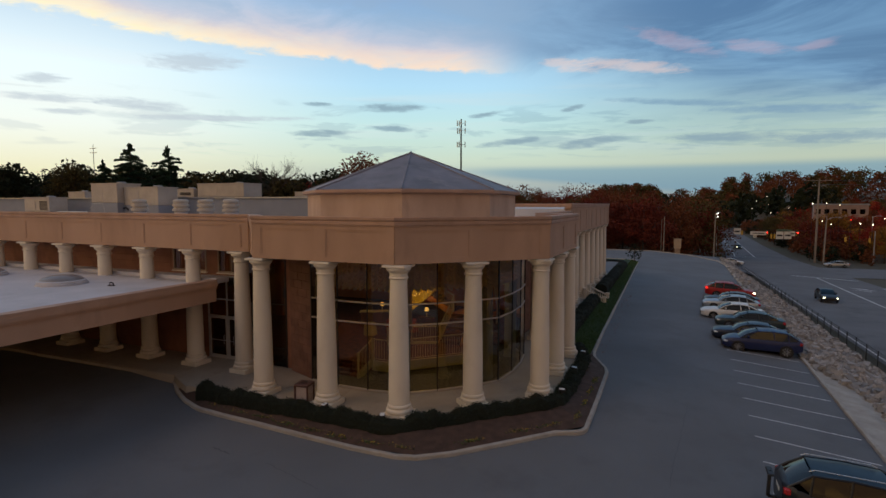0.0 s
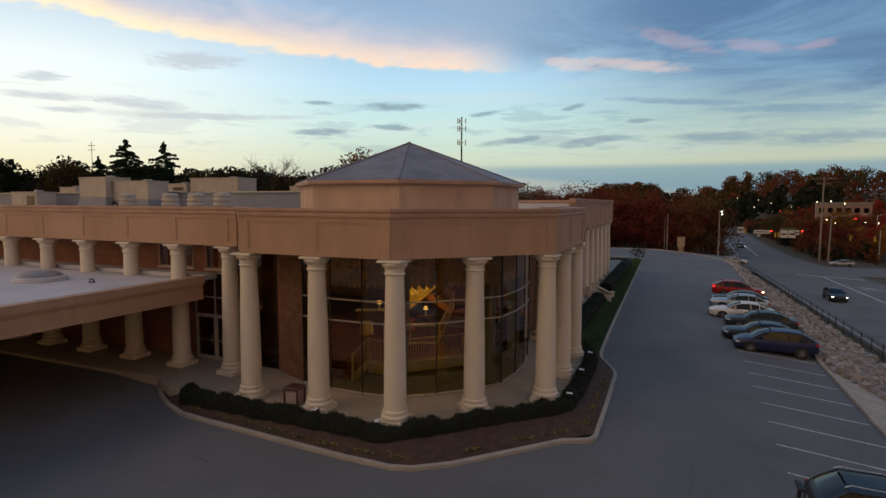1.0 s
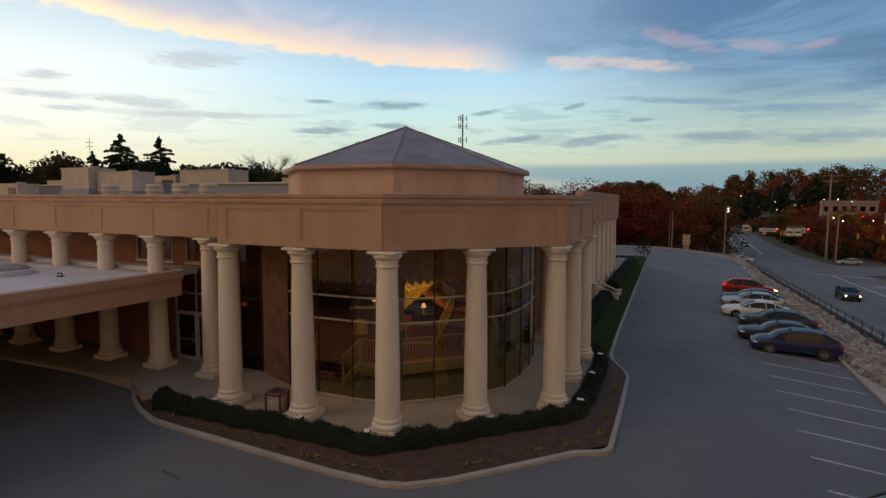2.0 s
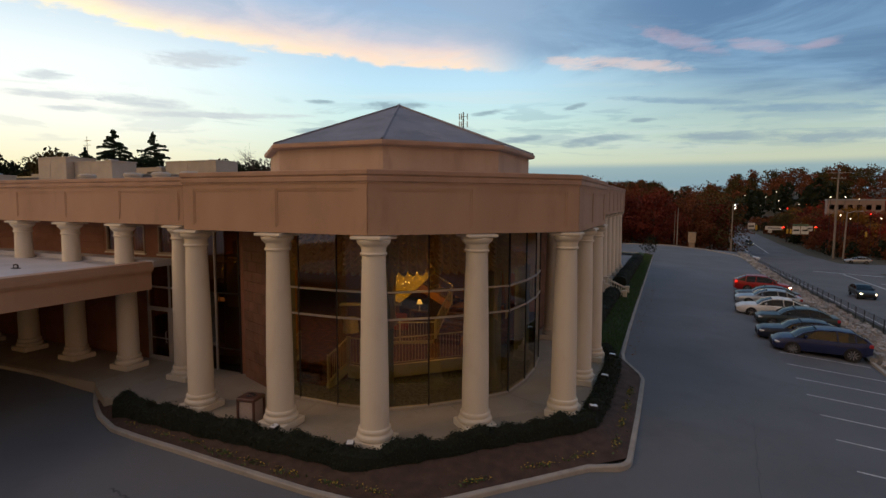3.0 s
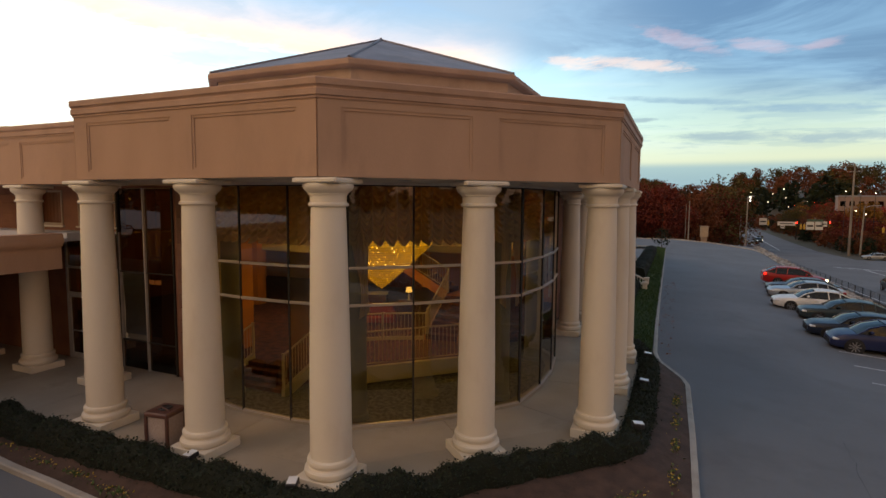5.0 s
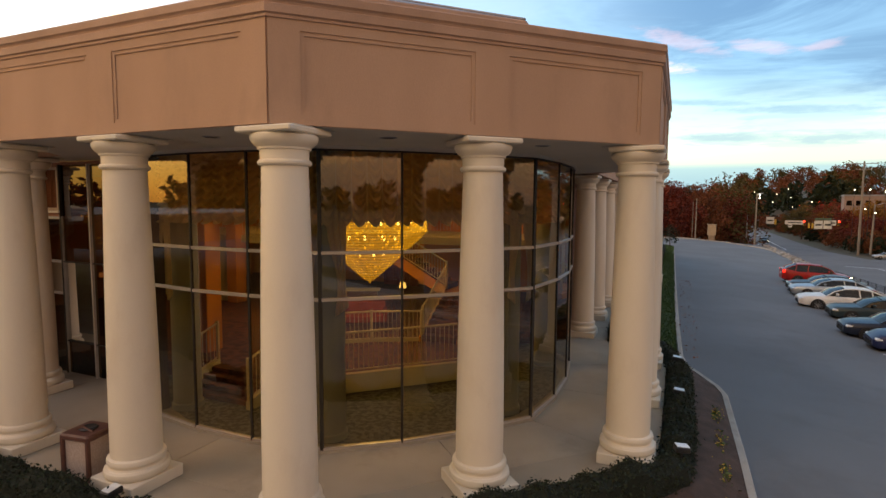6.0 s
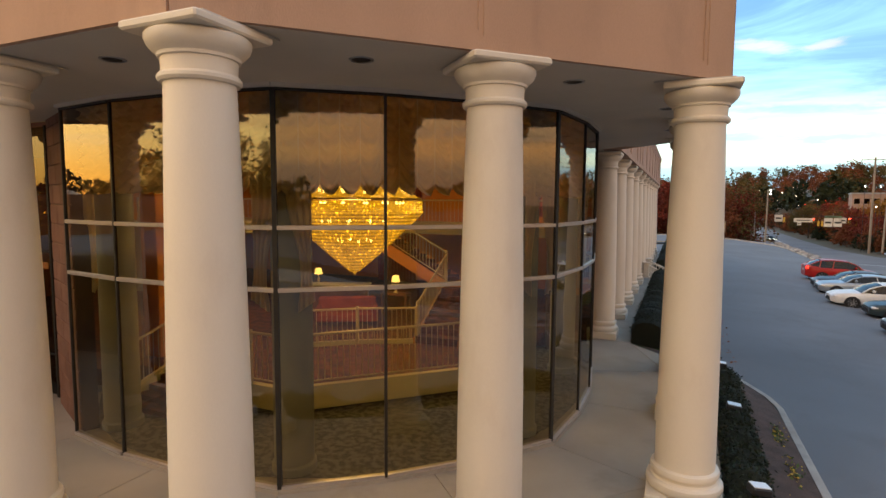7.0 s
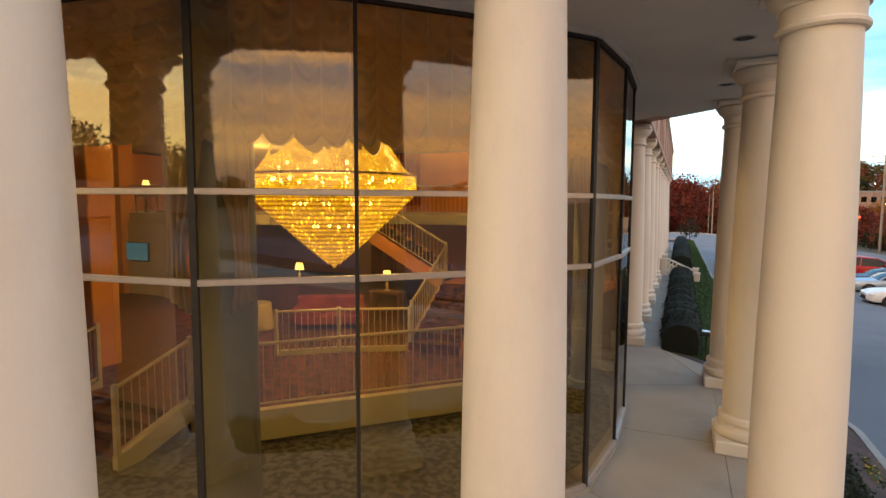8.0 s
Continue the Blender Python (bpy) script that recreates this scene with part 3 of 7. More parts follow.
INNER = [(-8.0, -8.3), (-6.8, -8.6), (-5.4, -8.7), (-3.6, -8.74), (-2.0, -8.74), (0.3, -8.74), (2.2, -8.74), (3.62, -8.74), (4.6, -7.76), (6.1, -6.26), (7.2, -5.16), (8.74, -3.62), (8.74, -1.4), (8.74, 1.5), (8.74, 3.62), (7.8, 4.8), (6.9, 6.0)]
OUTER = [(-8.45, -8.5), (-7.15, -9.2), (-5.7, -9.72), (-4.2, -9.87), (-2.6, -9.95), (0.3, -10.15), (2.7, -10.29), (5.15, -10.05), (6.2, -9.27), (7.98, -7.37), (9.35, -5.95), (10.36, -4.95), (10.38, -1.4), (10.36, 2.0), (10.26, 3.0), (10.15, 3.7), (9.15, 6.0)]
bed("planting_bed", [(x, y, -0.04) for x, y in INNER], OUTER, SOIL, "brown mulch planting bed sloping to the kerb", "planting bed")
lawn_y = spaced((6.0, 63, 2.5))
bed("lawn", [(6.6, y, -0.06) for y in lawn_y], [(9.06 - .0098 * (y - 6), y) for y in lawn_y], LAWN, "strip of dark green mown lawn beside the drive", "lawn", rows=3)
bed("lawn_2", [(-30, 63.2, -0.3), (7.2, 63, -0.3)], [(-30, 66.8), (8.2, 65.8)], LAWN, "end of the dark green lawn", "lawn", rows=2)

# ---- porch: concrete flags with open joints ----
porch = empty("porch", label="pale concrete porch floor with sawn joints under the colonnade", category="porch", kind="structure")
base = Shape()
base.prism([(x, y) for x, y in ((-24, -8.15), (-10.8, -8.0), (-9.4, -7.9), (-8.7, -8.3), (-7.5, -8.85), (-6.2, -8.7), (-3.62, -8.745), (3.62, -8.745), (8.745, -3.62), (8.745, 3.62), (6.6, 6.0), (6.6, 43), (4.6, 43), (4.6, 5), (0, 0), (-5, -4.6), (-24, -4.6))], -0.5, -0.025)
base.make("porch_base", CONCRETE, porch)


def flag(poly, gap=0.007):
    """One concrete flag, drawn in a little from its joints."""
    c = Vector((sum(p[0] for p in poly) / len(poly), sum(p[1] for p in poly) / len(poly)))
    out = []
    for p in poly:
        d = Vector(p) - c
        out.append(tuple(c + d * max(1 - gap * 1.4 / max(d.length, 0.3), 0.9)))
    s = Shape()
    n = len(out)
    s.v = [(x, y, -0.024) for x, y in out] + [(x, y, -0.004) for x, y in out] + [(c.x + (x - c.x) * 0.996, c.y + (y - c.y) * 0.996, 0.0) for x, y in out]
    s.f = [tuple(range(2 * n, 3 * n))] + [(k * n + i, k * n + (i + 1) % n, (k + 1) * n + (i + 1) % n, (k + 1) * n + i) for k in range(2) for i in range(n)]
    return s.make("concrete_flag", CONCRETE, porch)


A_JOINT = 7.76   # joint just inside the columns
for k in range(-5, 3):
    a0, a1 = 22.5 * k, 22.5 * (k + 1)
    if a1 > 22.5 or a0 < -112.5:
        continue
    flag([polar(5.95, a0), oct_pt(A_JOINT, a0), oct_pt(A_JOINT, a1), polar(5.95, a1)])
    flag([oct_pt(A_JOINT, a0), oct_pt(R_OUT, a0), oct_pt(R_OUT, a1), oct_pt(A_JOINT, a1)])
flag([polar(5.95, 22.5), oct_pt(A_JOINT, 22.5), (6.6, 6.0), (4.6, 6.0), (4.6, 3.8)])
flag([oct_pt(A_JOINT, 22.5), oct_pt(R_OUT, 22.5), (6.6, 6.0)])
for i in range(11):
    y = 6.0 + 3.3 * i
    flag([(4.6, y), (6.6, y), (6.6, y + 3.3), (4.6, y + 3.3)])
flag([polar(6.0, -112.5), (-4.4, -4.7), (-6.2, -4.7), (-6.2, -8.65), (-3.6, -8.72), oct_pt(A_JOINT, -112.5)][::-1])
flag([(-6.2, -4.7), (-6.2, -8.7), (-7.5, -8.8), (-8.7, -8.3), (-9.4, -7.9), (-9.4, -4.7)])
for i in range(4):
    x = -9.4 - 3.3 * i
    flag([(x, -4.7), (x - 3.3, -4.7), (x - 3.3, -7.95), (x, -7.9)])

# ---- columns ----
def column(m, label, group, top=6.19):
    """A plain round column: plinth, moulded base, swelling shaft, capital and abacus."""
    col = empty("column", m, label, "column", group)
    h = top
    Shape().box(-.53, -.53, 0, .53, .53, .22, bevel=.015).make("plinth", CREAM, col)
    prof = [(.50, .22), (.53, .25), (.545, .30), (.535, .36), (.505, .39), (.475, .395), (.455, .42), (.46, .46), (.485, .48), (.49, .52), (.475, .56), (.44, .58)]
    Shape().lathe(prof, 36).make("base", CREAM, col, smooth=True)
    sh = []
    for i in range(13):
        t = i / 12
        sh.append((.425 - .085 * t ** 1.7, .575 + (h - .55 - .575) * t))
    Shape().lathe(sh, 40).make("shaft", CREAM, col, smooth=True)
    cap = [(.335, h - .56), (.375, h - .555), (.395, h - .53), (.395, h - .50), (.375, h - .475), (.355, h - .47), (.36, h - .33), (.385, h - .325), (.39, h - .295), (.40, h - .285), (.435, h - .26), (.475, h - .215), (.495, h - .165), (.495, h - .125), (.47, h - .10)]
    Shape().lathe(cap, 36).make("capital", CREAM, col, smooth=True)
    Shape().box(-.50, -.50, h - .10, .50, .50, h - .012, bevel=.02).make("abacus", CREAM, col)
    Shape().box(-.48, -.40, h - .014, .48, .62, h + .002).make("cap_plate", SOFFIT, col)
    return col


corner_label = "tall cream painted column with moulded base and capital, round the glazed corner"
first = column(pose(0.06, -8.18, 0), corner_label, "corner colonnade")
for x, y, a in ((-3.42, -8.14, -90), (3.5, -8.14, -90), (5.8, -5.8, -45), (8.14, -3.48, 0), (8.14, .08, 0), (8.10, 3.54, 0)):
    copy_thing(first, pose(x, y, 0, 0, 0, a + 90))
for i in range(11):
    c = copy_thing(first, pose(5.62, 6.62 + 3.4 * i, 0, 0, 0, 90))
    tagged(c, "tall cream painted column along the side walk", "column", "side colonnade")
WING_X = [-6.58, -9.93] + [-13.4 - 3.48 * i for i in range(13)]   # bays of the wing
for x in WING_X[:8]:
    c = copy_thing(first, pose(x, -6.02, 0))
    tagged(c, "tall cream painted column beside the entrance canopy", "column", "entrance colonnade")

# ---- entablature ----
hall = empty("hall_building", label="low tan stucco hall with a glazed octagonal corner and hipped roof", category="building")
Z0, Z1, ZC = 6.21, 7.70, 8.06


def fascia(m, x0, x1, posts, parent=hall, cut0=0.0, cut1=0.0, z0=Z0, z1=Z1):
    """A length of fascia from x0 to x1 with sunk panels between the posts; cut: mitre of its ends."""
    s = Shape()
    s.v = [(x0, 0, z0), (x1, 0, z0), (x1, 0, z1), (x0, 0, z1), (x0 + cut0, .5, z0), (x1 - cut1, .5, z0), (x1 - cut1, .5, z1), (x0 + cut0, .5, z1)]
    s.f = [(0, 1, 2, 3), (5, 4, 7, 6), (4, 0, 3, 7), (1, 5, 6, 2), (3, 2, 6, 7), (4, 5, 1, 0)]
    core = s.make("fascia_core", STUCCO, parent, m=m)
    fr = Shape()
    fr.box(x0 + .004, -.034, z0 + .002, x1 - .004, .01, z0 + .17)
    fr.box(x0 + .004, -.034, z1 - .17, x1 - .004, .01, z1)
    for a, b in posts:
        fr.box(a, -.034, z0 + .17, b, .01, z1 - .17)
    fr.make("fascia_frame", STUCCO, parent, m=m)
    for (a, b), (c, d) in zip(posts, posts[1:]):
        p = Shape()
        za, zb = z0 + .17, z1 - .17
        p.box(b, -.018, za, c, .01, za + .06).box(b, -.018, zb - .06, c, .01, zb).box(b, -.018, za + .06, b + .06, .01, zb - .06).box(c - .06, -.018, za + .06, c, .01, zb - .06)
        p.make("panel_moulding", STUCCO, parent, m=m)
    return core


def cornice(m, x0, x1, parent=hall, e0=0.0, e1=0.0, name="cornice", up=0.0):
    """The moulded top of the fascia; e: how far its ends reach per metre of its projection."""
    prof = [(.20, Z1 - .02), (-.055, Z1 - .02), (-.055, Z1 + .02), (-.085, Z1 + .04), (-.085, Z1 + .15), (-.065, Z1 + .17), (-.075, Z1 + .20), (-.105, Z1 + .23), (-.105, ZC - .02), (-.09, ZC), (.45, ZC - .015), (.45, Z1 + .05)]
    prof = [(y, z + up) for y, z in prof]
    s = Shape()
    n = len(prof)
    s.v = [(x0 + e0 * y, y, z) for y, z in prof] + [(x1 - e1 * y, y, z) for y, z in prof]
    s.f = [tuple(range(n)), tuple(range(2 * n - 1, n - 1, -1))] + [(i, n + i, n + (i + 1) % n, (i + 1) % n) for i in range(n)]
    return s.make(name, COPING, parent, m=m)


AP = 8.49   # apothem of the fascia's face
HW = AP * math.tan(radians(22.5))
T8 = math.tan(radians(22.5))
for a in (-90, -45, 0):
    fascia(side(a, AP), -HW, HW, [(-HW + .004, -HW + .45), (-.31, .31), (HW - .45, HW - .004)], cut0=.5 * T8, cut1=.5 * T8)
    cornice(side(a, AP), -HW, HW, e0=T8, e1=T8)
for a, lo, hi in ((-135, .35, HW), (45, -HW, .1)):
    ends = [(lo, lo + .3), (hi - .42, hi - .004)] if a < 0 else [(lo + .004, lo + .42), (hi - .3, hi)]
    fascia(side(a, AP), lo, hi, ends, cut0=.5 * T8 if a > 0 else 0, cut1=.5 * T8 if a < 0 else 0)
    cornice(side(a, AP), lo, hi, e0=T8 if a > 0 else 0, e1=T8 if a < 0 else 0)
# wings
LW = pose(0, -6.33, 0)


wing_posts = sorted(WING_X)
fascia(LW, -61.0, -5.75, [(c - .28, c + .28) for c in wing_posts] + [(-5.95, -5.76)])
cornice(LW, -61.0, -5.75)
RW = pose(6.10, 0, 0, 0, 0, 90)
YE, UP = 41.4, .58   # end of the side wing, and how much higher its far part is
rposts = [6.62 + 3.4 * i for i in range(11)]
low_posts, high_posts = [c for c in rposts if c < 15], [c for c in rposts if c > 16]
fascia(RW, 5.7, 15.2, [(5.705, 5.9)] + [(c - .28, c + .28) for c in low_posts] + [(14.9, 15.19)])
cornice(RW, 5.7, 15.2)
fascia(RW, 15.2, YE, [(15.21, 15.5)] + [(c - .28, c + .28) for c in high_posts] + [(YE - .4, YE - .005)], z1=Z1 + UP)
cornice(RW, 15.1, YE, up=UP)
RE = pose(0, YE, 0, 0, 0, 180)
fascia(RE, -6.05, 12.0, [(-6.04, -5.5), (-.3, .3), (5.7, 6.3), (11.4, 11.99)], z1=Z1 + UP)
cornice(RE, -6.10, 12.0, up=UP)

# ---- soffits and roofs ----
def ring_poly(outer, inner, z0, z1, name, mat, label="", parent=hall):
    s = Shape()
    n = len(outer)
    s.v = [(*p, z0) for p in outer] + [(*p, z0) for p in inner] + [(*p, z1) for p in outer] + [(*p, z1) for p in inner]
    for i in range(n - 1):
        s.f += [(i, i + 1, n + i + 1, n + i), (2 * n + i, 2 * n + i + 1, 3 * n + i + 1, 3 * n + i), (i, i + 1, 2 * n + i + 1, 2 * n + i), (n + i, n + i + 1, 3 * n + i + 1, 3 * n + i)]
    s.f += [(0, n, 3 * n, 2 * n), (n - 1, 2 * n - 1, 4 * n - 1, 3 * n - 1)]
    return s.make(name, mat, parent, label)


degs = [-112.5 + 7.5 * i for i in range(21)]
ring_poly([oct_pt(AP - .03, a) for a in degs], [polar(6.0, a) for a in degs], Z0 - .008, Z0 + .10, "soffit", SOFFIT, "pale painted soffit under the corner roof")
Shape().box(-61, -6.28, Z0 + .012, -5.76, -4.7, Z0 + .10).make("soffit", SOFFIT, hall)
Shape().prism([(-5.78, -6.28), (-3.5, -8.4), polar(6.0, -112.5), (-4.2, -4.7), (-5.78, -4.7)], Z0 + .004, Z0 + .10).make("soffit", SOFFIT, hall)
Shape().box(4.6, 5.0, Z0 + .012, 6.05, YE - .1, Z0 + .10).make("soffit", SOFFIT, hall)
Shape().prism([polar(6.0, 37.5), (8.4, 3.5), (6.05, 5.85), (4.6, 5.05)], Z0 + .004, Z0 + .10).make("soffit", SOFFIT, hall)
ov = [oct_pt(AP - .45, -112.5 + 45 * i) for i in range(4)]
Shape().prism([(-61, -5.75), (-5.5, -5.75)] + ov + [(5.7, 5.7), (5.7, 15.0), (-61, 15.0)], 7.45, 7.62).make("roof", MEMBRANE, hall, "flat roof of white membrane")
Shape().prism([(-61, 15.0), (5.7, 15.0), (5.7, YE - .4), (-61, YE - .4)], 7.45, 7.62 + UP).make("roof", MEMBRANE, hall)
Shape().prism([(-61, 6.5), (-8.0, 6.5), (-8.0, 33), (-61, 33)], 7.60, 9.02).make("upper_roof", ROOFGREY, hall, "raised flat roof with grey sheet sides")
Shape().box(-61, 6.35, 9.0, -7.9, 6.62, 9.10).make("roof_edge", STEEL, hall)
Shape().box(-61, -4.9, 7.62, -6.2, -4.6, 7.72).make("roof_curb", MEMBRANE, hall)


def octagon(r):
    return [polar(r, -157.5 + 45 * i) for i in range(8)]


drum = Shape()
drum.prism(octagon(5.76), 7.60, 9.08)
drum.make("drum", DRUM, hall, "weathered tan stucco drum with rain stains")
s = Shape()
n = 8
rings = [(5.78, 9.05), (5.98, 9.07), (6.03, 9.11), (6.03, 9.22), (5.99, 9.25)]
s.v = [(*p, z) for r, z in rings for p in octagon(r)]
s.f = [(k * 8 + i, k * 8 + (i + 1) % 8, (k + 1) * 8 + (i + 1) % 8, (k + 1) * 8 + i) for k in range(len(rings) - 1) for i in range(8)]
s.make("eave", COPING, hall)
for i in range(8):
    a, b = polar(5.97, -157.5 + 45 * i), polar(5.97, -112.5 + 45 * i)
    t = Shape()
    c = Vector((0, 0, 11.38))
    va, vb = Vector((*a, 9.26)), Vector((*b, 9.26))
    rows = 6
    for k in range(rows):
        f0, f1 = k / rows, (k + 1) / rows
        q = [va.lerp(c, f0), vb.lerp(c, f0), vb.lerp(c, f1), va.lerp(c, f1)]
        t.add([tuple(p) for p in q], [(0, 1, 2, 3)] if k < rows - 1 else [(0, 1, 2)])
    t.make("roof_slope", ROOFM, hall)
    Shape().tube([va + Vector((0, 0, .01)), c + Vector((0, 0, .01))], .045, 6).make("hip_cap", ROOFM, hall)
Shape().lathe([(.16, 11.31), (.13, 11.39), (.05, 11.43), (.02, 11.47)], 12).make("finial", ROOFM, hall, smooth=True)

# downlights in the soffit
dl = empty("downlight", pose(*polar(7.8, -78.75), Z0 + .002), "round recessed downlight, switched off, in the soffit", "downlight", "soffit downlights")
Shape().lathe([(.115, -.02), (.15, -.02), (.155, -.005), (.15, .0), (.115, .0)], 20, closed=False).make("trim_ring", STEEL, dl, smooth=True)
Shape().lathe([(.118, -.012), (.118, -.004)], 20).make("lens", DARKM, dl)
for a in (-101.25, -56.25, -33.75, -11.25, 11.25):
    copy_thing(dl, pose(*polar(7.8, a), Z0 + .002))

# ---- curtain wall ----
RG, RV = 6.15, 6.37   # radius of the glass line, and of its corners under the corner columns
window = empty("window_1", label="tall faceted curtain wall of tinted glass in dark bronze frames", category="window", kind="structure")
VA = [-112.5 + 15 * i for i in range(11)]
VR = [RV if i % 3 == 0 else RG for i in range(11)]
ZB, ZT = 0.06, 6.14
ZL, ZU2 = 3.16, 4.10   # heights of the two rails


def facet(i):
    """Frame and half width of the i-th facet of the glass: x along it, -y outwards."""
    p, q = Vector((*polar(VR[i], VA[i]), 0)), Vector((*polar(VR[i + 1], VA[i + 1]), 0))
    c, d = (p + q) / 2, q - p
    return Matrix.Translation(c) @ pose(0, 0, 0, 0, 0, math.degrees(math.atan2(d.y, d.x))), d.length / 2


for i, a in enumerate(VA):
    m = pose(*polar(VR[i], a), 0, 0, 0, a + 90)
    wide = .036 if i % 3 == 0 else .022
    Shape().box(-wide, -.020, ZB, wide, .030, ZT).make("mullion", MULLION, window, m=m)
for i in range(len(VA) - 1):
    m, w = facet(i)
    w -= .026
    for z0, z1 in ((ZB + .05, ZL - .035), (ZL + .035, ZU2 - .035), (ZU2 + .035, ZT - .03)):
        g = Shape()
        g.add([(-w, 0, z0), (w, 0, z0), (w, 0, z1), (-w, 0, z1)], [(0, 1, 2, 3)])
        pn = g.make("pane", GLASS, window, m=m)
        pn.visible_shadow = False
    for z in (ZL, ZU2):
        Shape().box(-w, -.035, z - .035, w, .045, z + .035, bevel=.008).make("rail", RAILM, window, m=m)
    Shape().box(-w, -.045, ZB, w, .06, ZB + .05).make("sill_frame", RAILM, window, m=m)
    Shape().box(-w, -.045, ZT - .03, w, .06, ZT).make("head_frame", MULLION, window, m=m)
    Shape().box(-w - .04, -.07, 0.002, w + .04, .10, ZB).make("plinth_kerb", CONCRETE, window, m=m)
    Shape().box(-w - .04, -.09, ZT, w + .04, .12, Z0 + .006).make("head_trim", SOFFIT, window, m=m)

# ---- walls beside the curtain wall ----
def block_wall(name, p, q, z0, z1, label, thick=.3, bw=.80, bh=.40):
    """A wall of split blocks, each with its own edges, in front of a mortar core."""
    p, q = Vector((*p, 0)), Vector((*q, 0))
    d = q - p
    ln = d.length
    m = Matrix.Translation(p) @ pose(0, 0, 0, 0, 0, math.degrees(math.atan2(d.y, d.x)))
    w = Shape().box(0, .02, z0, ln, thick, z1).make(name, MORTAR, None, label, m=m)
    tagged(w, category="wall", kind="structure")
    cache = {}
    z, row = z0, 0
    while z < z1 - .05:
        h = min(bh, z1 - z)
        x = -bw / 2 if row % 2 else 0
        while x < ln - .02:
            a, b = max(x, 0), min(x + bw, ln)
            key = (round(b - a, 2), round(h, 2))
            if key not in cache:
                cache[key] = Shape().box(.008, -.015, .008, b - a - .008, .03, h - .008, bevel=.012).mesh("block", BRICK)
            o = new("block", cache[key])
            o.parent = w
            o.matrix_basis = pose(a, 0, z)
            x += bw
        z, row = z + h, row + 1
    return w

# ---- entrance side ----
YW = -4.7
wl = Shape()
# wall above the entrance glazing and along the wing, with window openings cut through
openings = [(-10.3, -7.5, 0, 4.65), (-7.5, -4.9, 0, 6.12)] + [(-9.5, -7.55, 4.80, 6.05), (-12.9, -10.35, 4.80, 6.05)]
cuts_x = sorted({-61.0, -4.4} | {o[0] for o in openings} | {o[1] for o in openings})
cuts_z = sorted({0.0, 6.2} | {o[2] for o in openings} | {o[3] for o in openings})
for za, zb in zip(cuts_z, cuts_z[1:]):
    start = None
    for xa, xb in list(zip(cuts_x, cuts_x[1:])) + [(cuts_x[-1], None)]:
        solid = xb is not None and not any(o[0] < (xa + xb) / 2 < o[1] and o[2] < (za + zb) / 2 < o[3] for o in openings)
        if solid and start is None:
            start = xa
        if not solid and start is not None:
            wl.box(start, YW, za, xa, YW + .3, zb)
            start = None
wall_entry = tagged(wl.make("wall_entrance", surf("brown_panel_wall", (.30, .135, .08), (.23, .105, .065), 1.2, .85, .2, stain=((.17, .08, .05), 1.1)), None), "brown panelled wall behind the entrance columns", "wall", kind="structure")
block_wall("wall_pier", (-4.45, -4.95), (-2.55, -5.72), 0, 6.19, "brown split-block pier beside the glazing")
block_wall("wall_side", (4.55, 4.1), (4.55, YE - .3), 0, 6.19, "brown split-block wall along the side walk", bw=1.2, bh=.6)
Shape().box(-12, YE - .7, 0, 4.5, YE - .4, 7.5).make("wall_north", STUCCO)
tagged(bpy.data.objects["wall_north"], "tan stucco end wall of the hall", "wall", kind="structure")
Shape().box(-61, YE - .8, 0, -12, YE - .5, 7.5).make("wall_back", STUCCO)
tagged(bpy.data.objects["wall_back"], "tan stucco back wall of the hall", "wall", kind="structure")
Shape().box(-61.3, -6.1, 0, -61, YE - .5, 7.5).make("wall_west", STUCCO)
tagged(bpy.data.objects["wall_west"], "tan stucco end wall of the wing", "wall", kind="structure")

# upper windows of the wing
WINBROWN = surf("pale_window_frame", (.42, .31, .22), (.36, .26, .18), 3, .7, .1)
WINCLOTH = surf("brown_window_curtain", (.40, .20, .12), (.32, .15, .09), 2.5, .9, .2, fine=40, streak=.2)
# courses of the brown wall above the canopy
for k in range(4):
    z = 4.86 + .36 * k
    Shape().box(-61.0, YW - .018, z, -13.1, YW + .01, z + .33, bevel=.01).make("wall_course", wall_entry.data.materials[0], wall_entry)
for i, (xa, xb, za, zb) in enumerate(openings[2:]):
    wnd = empty("window_2", pose((xa + xb) / 2, YW, za), "pale framed upper window behind the colonnade", "window", kind="structure")
    w, h = (xb - xa) / 2, zb - za
    fr = Shape().box(-w, -.04, 0, w, .10, .09).box(-w, -.04, h - .07, w, .10, h).box(-w, -.04, .09, -w + .07, .10, h - .07).box(w - .07, -.04, .09, w, .10, h - .07).box(-.03, -.03, .09, .03, .08, h - .07)
    fr.make("window_frame", WINBROWN, wnd)
    for s0, s1 in ((-w + .07, -.03), (.03, w - .07)):
        Shape().add([(s0, .04, .09), (s1, .04, .09), (s1, .04, h - .07), (s0, .04, h - .07)], [(0, 1, 2, 3)]).make("pane", FACADEGLASS, wnd).visible_shadow = False
    Shape().box(-w - .06, -.09, -.06, w + .06, .02, 0).make("window_sill", CREAM, wnd)
    folds = int(w * 2 / .04)
    cv = [(-w + 2 * w * q / folds, .16 + .03 * math.sin(q * 1.3), z) for z in (.02, h) for q in range(folds + 1)]
    raw("curtain", cv, [(q, q + 1, folds + 2 + q, folds + 1 + q) for q in range(folds)], WINCLOTH, wnd)

